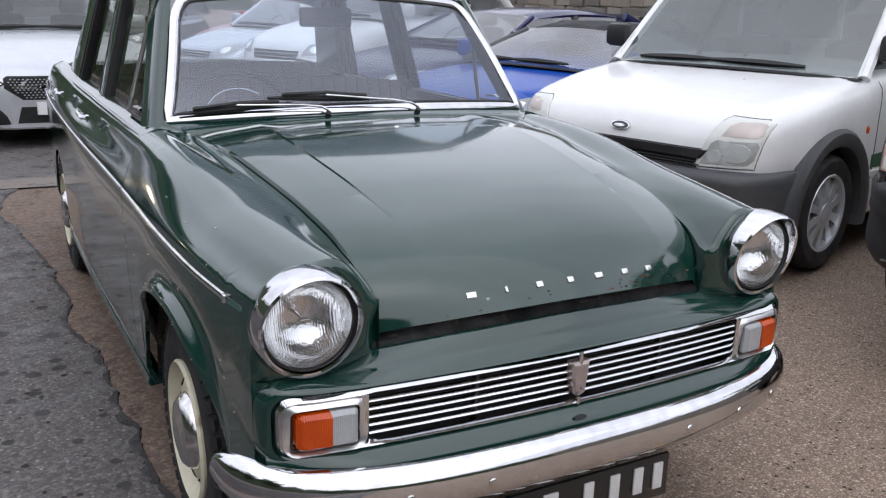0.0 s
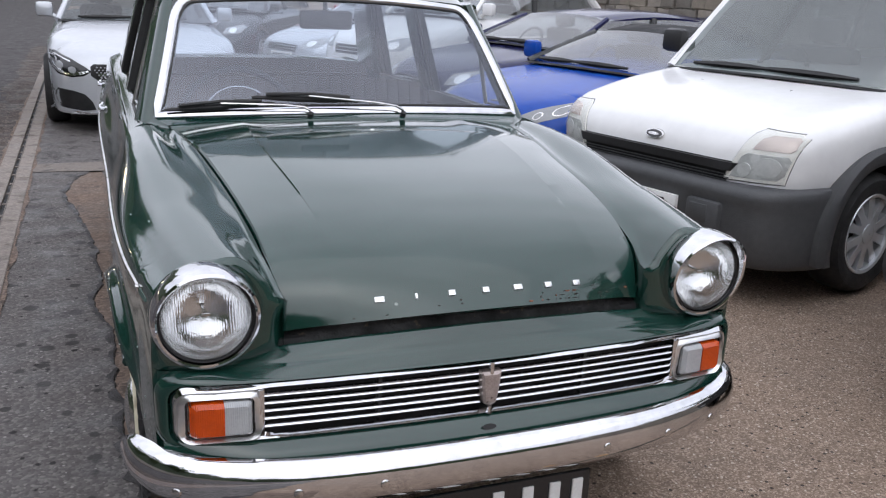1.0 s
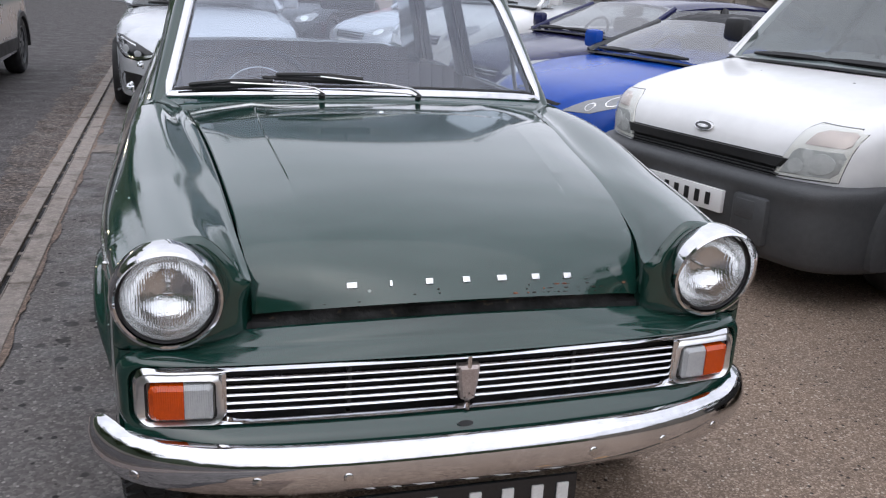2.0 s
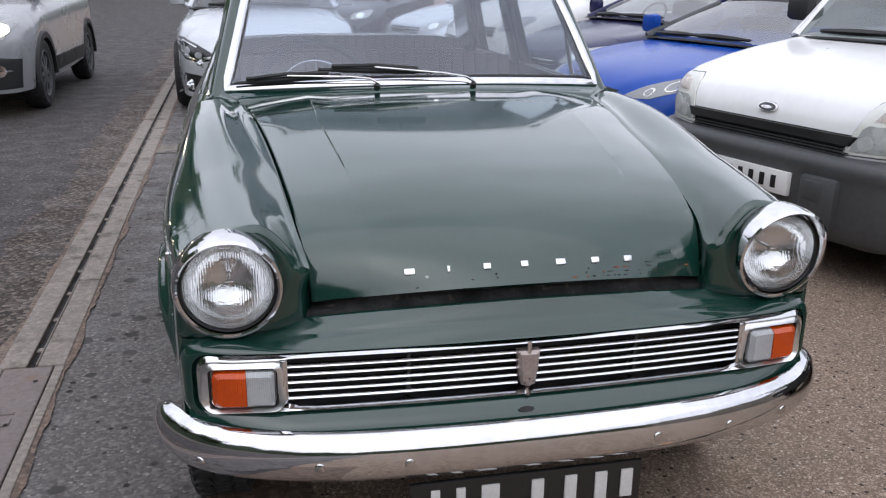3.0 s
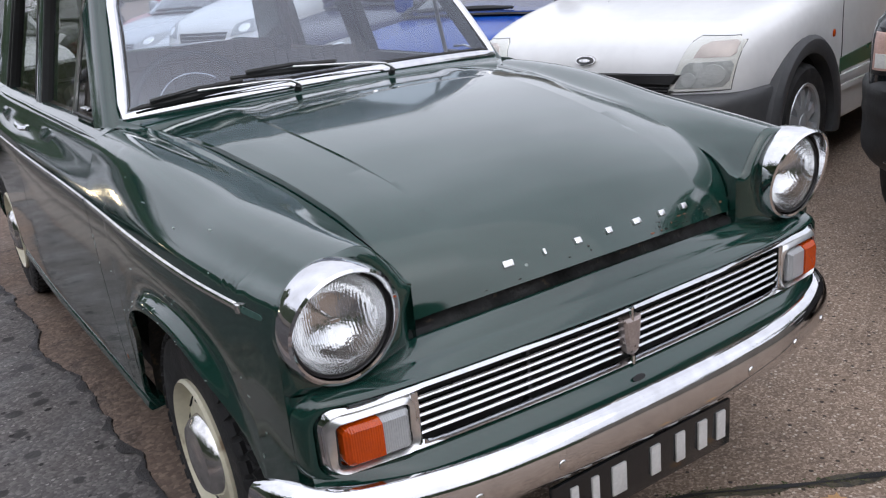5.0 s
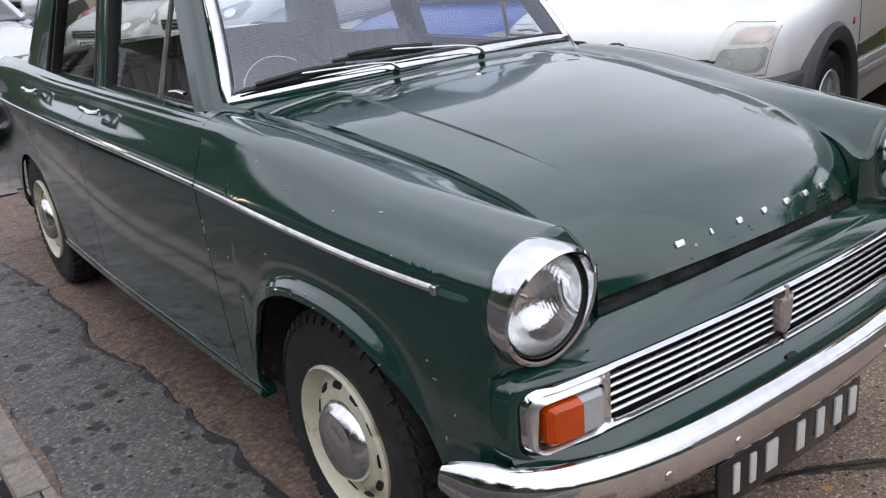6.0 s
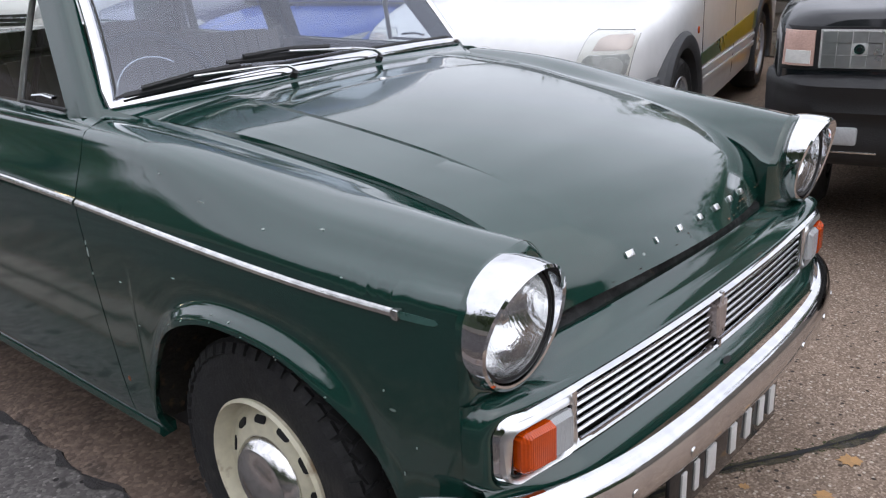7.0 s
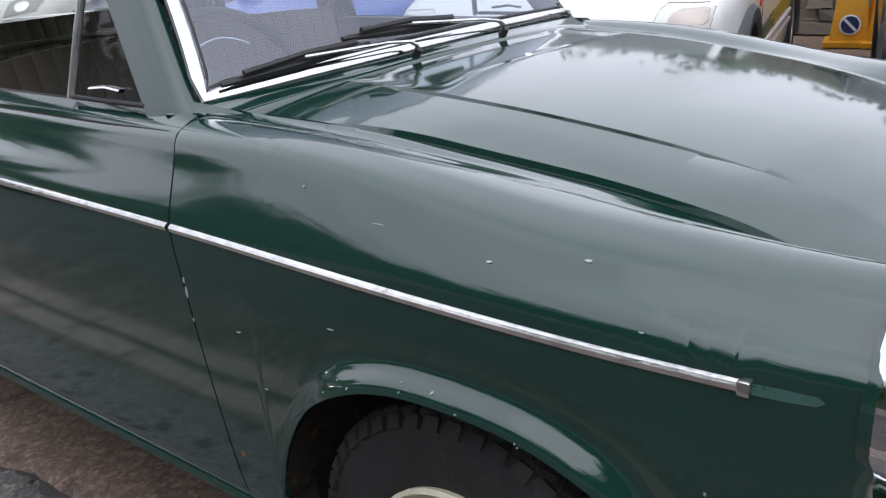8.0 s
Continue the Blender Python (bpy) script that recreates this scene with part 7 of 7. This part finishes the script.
EDGE_STEEL = material("worn_steel_edge", (0.15, 0.125, 0.105), 0.6, 0.3, 0.4, 20.0, 0.2, 60)
for k in range(-4, 40):
    y0, y1 = 1.50 + 0.90 * k, 1.50 + 0.90 * (k + 1) - 0.008
    if k < 0:
        continue
    xm = drain_x((y0 + y1) / 2)
    block(xm - 0.108, xm - 0.014, y0, y1, rng.uniform(-0.002, 0.002))
    for j in range(3):
        if y0 < 9:
            bar = fresh()
            box(bar, (xm - 0.014, y0 + 0.15 + 0.3 * j, -0.03), (xm + 0.016, y0 + 0.18 + 0.3 * j, -0.001))
            part("slot_bar", bar, CONCRETE, channel, smooth=False)
    for x0 in (xm - 0.018, xm + 0.014):
        bar = fresh()
        box(bar, (x0, y0, -0.03), (x0 + 0.006, y1, 0.0135), 0.001)
        for v in bar.verts:
            v.co.x -= 0.012 * (v.co.y - (y0 + y1) / 2)
        part("slot_edge", bar, EDGE_STEEL, channel, smooth=False)
    block(xm + 0.016, xm + 0.110, y0, y1, rng.uniform(-0.002, 0.002))
IRON = material("worn_iron_cover", (0.17, 0.138, 0.128), 0.6, 0.25, 0.3, 6.0, 0.4, 50, spots=((0.17, 0.11, 0.08), 0.55, 0.15), spot_scale=8)
for k in range(-1, -10, -1):
    y0, y1 = 1.50 + 1.0 * k, 1.50 + 1.0 * (k + 1) - 0.01
    xm = drain_x((y0 + y1) / 2)
    cover = block(xm - 0.085, xm + 0.075, y0, y1, 0.0, "iron_cover", IRON)
    block(xm + 0.079, xm + 0.112, y0, y1, 0.0)
    block(xm - 0.112, xm - 0.089, y0, y1, 0.0)
    bm = fresh()
    disc(bm, 0.009, 12, Matrix.Translation((xm + 0.035, y1 - 0.12, 0.0112)))
    part("key_hole", bm, DARK, cover)
    # raised maker's mark: plain worn bars down the middle of the cover
    for j in range(7):
        a = y0 + 0.16 + 0.075 * j + (0.03 if j > 4 else 0.0)
        bm = fresh()
        box(bm, (xm - 0.040, a, 0.008), (xm + 0.020, a + 0.014, 0.0135), 0.002)
        box(bm, (xm - 0.040 + 0.045 * (j % 2), a, 0.008), (xm - 0.025 + 0.045 * (j % 2), a + 0.045, 0.0135), 0.002)
        part("raised_bar", bm, IRON, cover, smooth=False)

# crack with moss and leaves in front of the saloon
rng = random.Random(3)
bm = fresh()
line_ = spline([(-0.5, 0.52), (-0.1, 0.33), (0.26, 0.18), (0.45, 0.06), (0.72, -0.09), (1.1, -0.22), (1.6, -0.30)], 60)
rows = []
for p in line_:
    w = 0.002 + 0.006 * abs(noise.noise(Vector((p.x * 9, p.y * 9, 0)))) * 2
    rows.append([Vector((p.x - w * 0.5, p.y - w, -0.009)), Vector((p.x + w * 0.5, p.y + w, -0.009))])
sheet(bm, rows)
tagged(part("ground_crack", bm, DARK, smooth=False), "dark crack across the yard tarmac", "crack", kind="structure")
bm = fresh()
rows = []
for p in spline(line_, 240):
    w = 0.010 + 0.016 * max(0.0, noise.noise(Vector((p.x * 11, p.y * 11, 4))) + 0.3) + 0.006 * noise.noise(Vector((p.x * 60, p.y * 60, 2)))
    rows.append([Vector((p.x - w * 0.5, p.y - w, -0.0105)), Vector((p.x + w * 0.4, p.y + w * 0.8, -0.0105))])
sheet(bm, rows)
CRACK_SILT = material("mossy_silt", (0.055, 0.046, 0.028), 0.95, 0.0, 0.5, 20.0, 0.6, 90, spots=((0.028, 0.024, 0.018), 0.52, 0.1), spot_scale=45)
tagged(part("crack_silt", bm, CRACK_SILT, smooth=False), "dark mossy silt along the crack", "dirt", kind="structure")
MOSS = material("moss", (0.06, 0.07, 0.025), 0.9, 0.0, 0.5, 20.0)
bm = fresh()
for _ in range(420):
    p = line_[rng.randrange(10, 50)]
    x, y = p.x + rng.gauss(0, 0.018), p.y + rng.gauss(0, 0.012)
    s = rng.uniform(0.002, 0.006)
    h = rng.uniform(0.001, 0.004)
    vv = [bm.verts.new((x + s * math.cos(a), y + s * math.sin(a), -0.011)) for a in (0, 2.1, 4.2)]
    t = bm.verts.new((x, y, -0.011 + h))
    for j in range(3):
        bm.faces.new((vv[j], vv[(j + 1) % 3], t))
tagged(part("moss_tufts", bm, MOSS, smooth=False), "thin moss growing in the crack", "moss", kind="stuff")
DRY = material("dry_leaf", (0.42, 0.24, 0.10), 0.7, 0.0, 0.3, 40.0)


def fallen_leaf(x, y, size, turn):
    bm = fresh()
    pts = [(0, -1), (0.25, -0.75), (0.62, -0.62), (0.5, -0.25), (0.95, 0.05), (0.55, 0.2), (0.5, 0.6), (0.2, 0.55), (0, 1.05), (-0.2, 0.55), (-0.5, 0.6), (-0.55, 0.2), (-0.95, 0.05), (-0.5, -0.25), (-0.62, -0.62), (-0.25, -0.75)]
    c = bm.verts.new((0, 0, 0.004))
    ring_ = [bm.verts.new((a * size, b * size, 0.002 + 0.10 * size * (a * a + 0.5 * b * b) * (1 if i % 2 else 0.5))) for i, (a, b) in enumerate(pts)]
    for j in range(len(ring_)):
        bm.faces.new((c, ring_[j], ring_[(j + 1) % len(ring_)]))
    ob_ = part("fallen_leaf", bm, DRY)
    ob_.matrix_basis = pose(x, y, -0.012, 0, 0, turn)
    return tagged(ob_, "dry orange brown fallen leaf on tarmac", "leaf", "fallen leaves")


fallen_leaf(0.505, -0.062, 0.034, 30)
fallen_leaf(0.315, -0.066, 0.030, 110)
fallen_leaf(0.24, 0.10, 0.016, 200)

# ---- stone wall, bank and trees around the yard ----
STONES = [material("wall_stone_a", (0.24, 0.21, 0.17), 0.85, 0.0, 0.35, 3.0, 0.8, 20), material("wall_stone_b", (0.17, 0.155, 0.135), 0.85, 0.0, 0.35, 3.0, 0.8, 20), material("wall_stone_c", (0.30, 0.27, 0.23), 0.85, 0.0, 0.35, 3.0, 0.8, 20)]
MORTAR = material("dark_joint", (0.05, 0.045, 0.04), 0.95, 0.0, 0.4, 6.0)
WX, WY0, WY1, WH = 7.1, -12.0, 26.0, 2.3


wall = thing("wall_east", label="rough grey stone wall behind the parked cars", category="wall", kind="structure")
part("wall_core", box(fresh(), (WX + 0.06, WY0, 0), (WX + 0.5, WY1, WH)), MORTAR, wall, smooth=False)
rng = random.Random(21)
shapes = []
for k in range(14):
    bm = fresh()
    box(bm, (-0.5, -0.5, -0.5), (0.5, 0.5, 0.5), 0.07)
    for v in bm.verts:
        v.co += Vector((rng.uniform(-0.06, 0.06), rng.uniform(-0.05, 0.05), rng.uniform(-0.09, 0.09)))
    me = bpy.data.meshes.new("stone")
    bm.to_mesh(me)
    bm.free()
    me.materials.append(STONES[k % 3])
    shapes.append(me)
count = 0
rest = fresh()
z = 0.0
while z < WH - 0.05:
    h = rng.uniform(0.11, 0.20)
    y = WY0
    while y < WY1:
        w = rng.uniform(0.18, 0.46)
        c = Vector((WX + rng.uniform(-0.02, 0.03), y + w / 2, z + h / 2))
        sc = (0.2, w * 0.97, h * 0.94)
        seen = (1.6 < y < 3.4 and z < 0.9) or (7.5 < y < 13.5 and z > 0.75 and z < 1.9)
        if seen and count < 300:
            so = new("stone", rng.choice(shapes))
            so.matrix_basis = Matrix.LocRotScale(c, None, sc)
            so.parent = wall
            count += 1
        else:
            box(rest, c - Vector(sc) / 2, c + Vector(sc) / 2)
        y += w
    z += h
tagged(part("stone_courses", rest, STONE, wall, smooth=False), kind="stuff")


def tree(x, y, height, spread, seed, leaves=2600, label="leafy green tree beyond the road"):
    r = random.Random(seed)
    root = thing("tree", (x, y, 0), 0, label, "tree", "trees around the yard")
    bm = fresh()
    tube(bm, [(0, 0, 0), (0.05, 0.02, height * 0.25), (0.0, 0.08, height * 0.5), (0.1, 0.05, height * 0.75)], lambda q: 0.03 * height * (1 - 0.75 * q), 8)
    tips = []
    for k in range(9):
        a, e = r.uniform(0, 6.28), r.uniform(0.3, 1.0)
        z0 = height * r.uniform(0.28, 0.6)
        L = spread * r.uniform(0.6, 1.0)
        tip = Vector((L * math.cos(a) * math.cos(e), L * math.sin(a) * math.cos(e), z0 + L * math.sin(e)))
        base = Vector((0.03, 0.04, z0))
        tube(bm, [base, base.lerp(tip, 0.5) + Vector((0, 0, 0.1 * L)), tip], lambda q: 0.010 * height * (1 - 0.8 * q), 6)
        tips += [tip, base.lerp(tip, 0.6)]
    trunk = part("trunk", bm, BARK, root)
    bm = fresh()
    clumps = [(t, r.uniform(0.25, 0.45) * spread) for t in tips] + [(Vector((r.gauss(0, spread * 0.35), r.gauss(0, spread * 0.35), height * r.uniform(0.45, 0.95))), spread * r.uniform(0.25, 0.4)) for _ in range(10)]
    for _ in range(leaves):
        c, rad = r.choice(clumps)
        p = c + Vector((r.gauss(0, 0.5), r.gauss(0, 0.5), r.gauss(0, 0.4))) * rad
        s = r.uniform(0.06, 0.14) * (height / 6)
        n1 = Vector((r.uniform(-1, 1), r.uniform(-1, 1), r.uniform(-1, 1))).normalized()
        n2 = n1.orthogonal().normalized()
        bm.faces.new([bm.verts.new(p + n1 * s), bm.verts.new(p + n2 * s * 0.6), bm.verts.new(p - n1 * s), bm.verts.new(p - n2 * s * 0.6)])
    part("crown", bm, LEAF, root, smooth=False)
    for o in root.children:
        o.matrix_parent_inverse = Matrix.Identity(4)
    return root


LEAF_DARK = material("hedge_leaves", (0.035, 0.055, 0.022), 0.65, 0.0, 0.5, 1.2)


def hedge(x, y0, y1, depth, height, seed, label, turn=0.0):
    """A dense belt of shrubs: an uneven core under many leaves."""
    r = random.Random(seed)

    def crest(y):
        return height * (0.80 + 0.35 * noise.noise(Vector((y * 0.21, seed, 0))) + 0.14 * noise.noise(Vector((y * 0.9, seed, 3))))

    root = thing("tree_belt", (0, 0, 0), turn, label, "trees", kind="stuff")
    bm = fresh()
    n = int((y1 - y0) / 0.7)
    rows = []
    for i in range(n + 1):
        y = y0 + (y1 - y0) * i / n
        h = crest(y) * 0.93
        rows.append([Vector((x + depth * 0.5 * a + r.uniform(-0.15, 0.15), y, h * b + r.uniform(-0.1, 0.1) * (b > 0))) for a, b in ((-1, 0), (-1.05, 0.5), (-0.6, 0.92), (0, 1), (0.6, 0.92), (1.05, 0.5), (1, 0))])
    sheet(bm, rows)
    part("foliage_mass", bm, LEAF_DARK, root)
    bm = fresh()
    for _ in range(int((y1 - y0) * 230)):
        y = r.uniform(y0, y1)
        h = crest(y)
        a = r.uniform(-1, 1)
        b = r.random() ** 0.6
        p_ = Vector((x + depth * 0.56 * math.copysign(max(abs(a), 0.2 + 0.8 * (1 - b) ** 0.4), a), y, h * b * 1.02 + r.gauss(0, 0.08)))
        s = r.uniform(0.07, 0.17)
        n1 = Vector((r.uniform(-1, 1), r.uniform(-1, 1), r.uniform(-1, 1))).normalized()
        n2 = n1.orthogonal().normalized()
        bm.faces.new([bm.verts.new(p_ + n1 * s), bm.verts.new(p_ + n2 * s * 0.6), bm.verts.new(p_ - n1 * s), bm.verts.new(p_ - n2 * s * 0.6)])
    part("leaves", bm, LEAF, root, smooth=False)
    for o in root.children:
        o.matrix_parent_inverse = Matrix.Identity(4)


hedge(-12.5, -34, 9, 2.4, 8.4, 3, "dense dark green trees along the far side of the road")
hedge(-12.5, 9, 84, 2.4, 6.5, 4, "dense dark green shrubs along the far side of the road")
# unseen tall belt, added to block sky from the door and wing reflections
hedge(-16.0, 34, 96, 3.0, 17.0, 5, "unseen tall trees added to darken the reflections on the doors")
hedge(9.4, -22, 6.5, 2.0, 3.9, 8, "dense green shrubs above the stone wall")
# two unseen belts, added to hide low sky from the paint and chrome
hedge(85, -34, 34, 3.0, 11.0, 14, "unseen trees added at the far road end to darken reflections", 90)
hedge(-27, -26, 26, 2.6, 5.5, 17, "unseen trees added behind the viewpoint to darken reflections", 90)
for i, (x, y, h, s) in enumerate([(-11.6, -7, 8.6, 2.9), (-11.8, 4, 8.2, 2.8), (-11.7, -1, 8.2, 2.6), (10.4, -3, 5.6, 2.2)]):
    tree(x, y, h, s, 40 + i, label="leafy green tree beyond the road" if x < 0 else "leafy green tree behind the stone wall")
# low stone wall across the road
bm = fresh()
box(bm, (-10.4, -30, 0), (-10.0, 40, 1.1), 0.03)
tagged(part("wall_west", bm, STONE, smooth=False), "low stone wall across the road", "wall", kind="structure")

# yellow no-parking cones by the wall
YELLOW = material("yellow_cone_plastic", (0.75, 0.36, 0.02), 0.45, 0.0, 0.12, 6.0, 0.1, 40)
SIGN_BLUE = material("sign_blue", (0.012, 0.03, 0.12), 0.4, 0.0, 0.1, 6.0)
SIGN_RED = material("sign_red", (0.5, 0.05, 0.09), 0.4, 0.0, 0.1, 6.0)


def cone(x, y, turn, rim):
    root = thing("no_parking_cone", (x, y, 0), turn, "yellow plastic no-parking cone with round sign, by the wall", "cone", "no-parking cones")
    bm = fresh()
    rows = []
    for z, w in ((0.0, 0.20), (0.04, 0.20), (0.05, 0.155), (0.75, 0.075), (0.78, 0.05), (0.78, 0.001)):
        rows.append([Vector((a * w, b * w, z)) for a, b in ((-1, -1), (1, -1), (1, 1), (-1, 1))])
    sheet(bm, rows, wrap=True)
    body = part("cone_body", bm, YELLOW, root)
    m = Matrix.Translation((0, -0.147, 0.18)) @ Matrix.Rotation(math.pi / 2 - 0.115, 4, "X")
    for r, h, mat in ((0.085, 0.004, WHITE if not rim else SIGN_RED), (0.070, 0.008, SIGN_BLUE)):
        bm = fresh()
        vs = lathe(bm, [(r, 0.0), (r, h), (r * 0.98, h + 0.001)], 28, m)
        bm.faces.new(vs[-1])
        part("sign_disc", bm, mat, body)
    bm = fresh()
    box(bm, (-0.066, -0.011, 0.009), (0.066, 0.011, 0.013), 0, m @ Matrix.Rotation(radians(-45), 4, "Z"))
    part("sign_slash", bm, WHITE if not rim else SIGN_RED, body, smooth=False)
    for o in root.children:
        o.matrix_parent_inverse = Matrix.Identity(4)
    return root


cone(6.52, 2.14, -76, False)
cone(6.55, 1.86, -70, True)
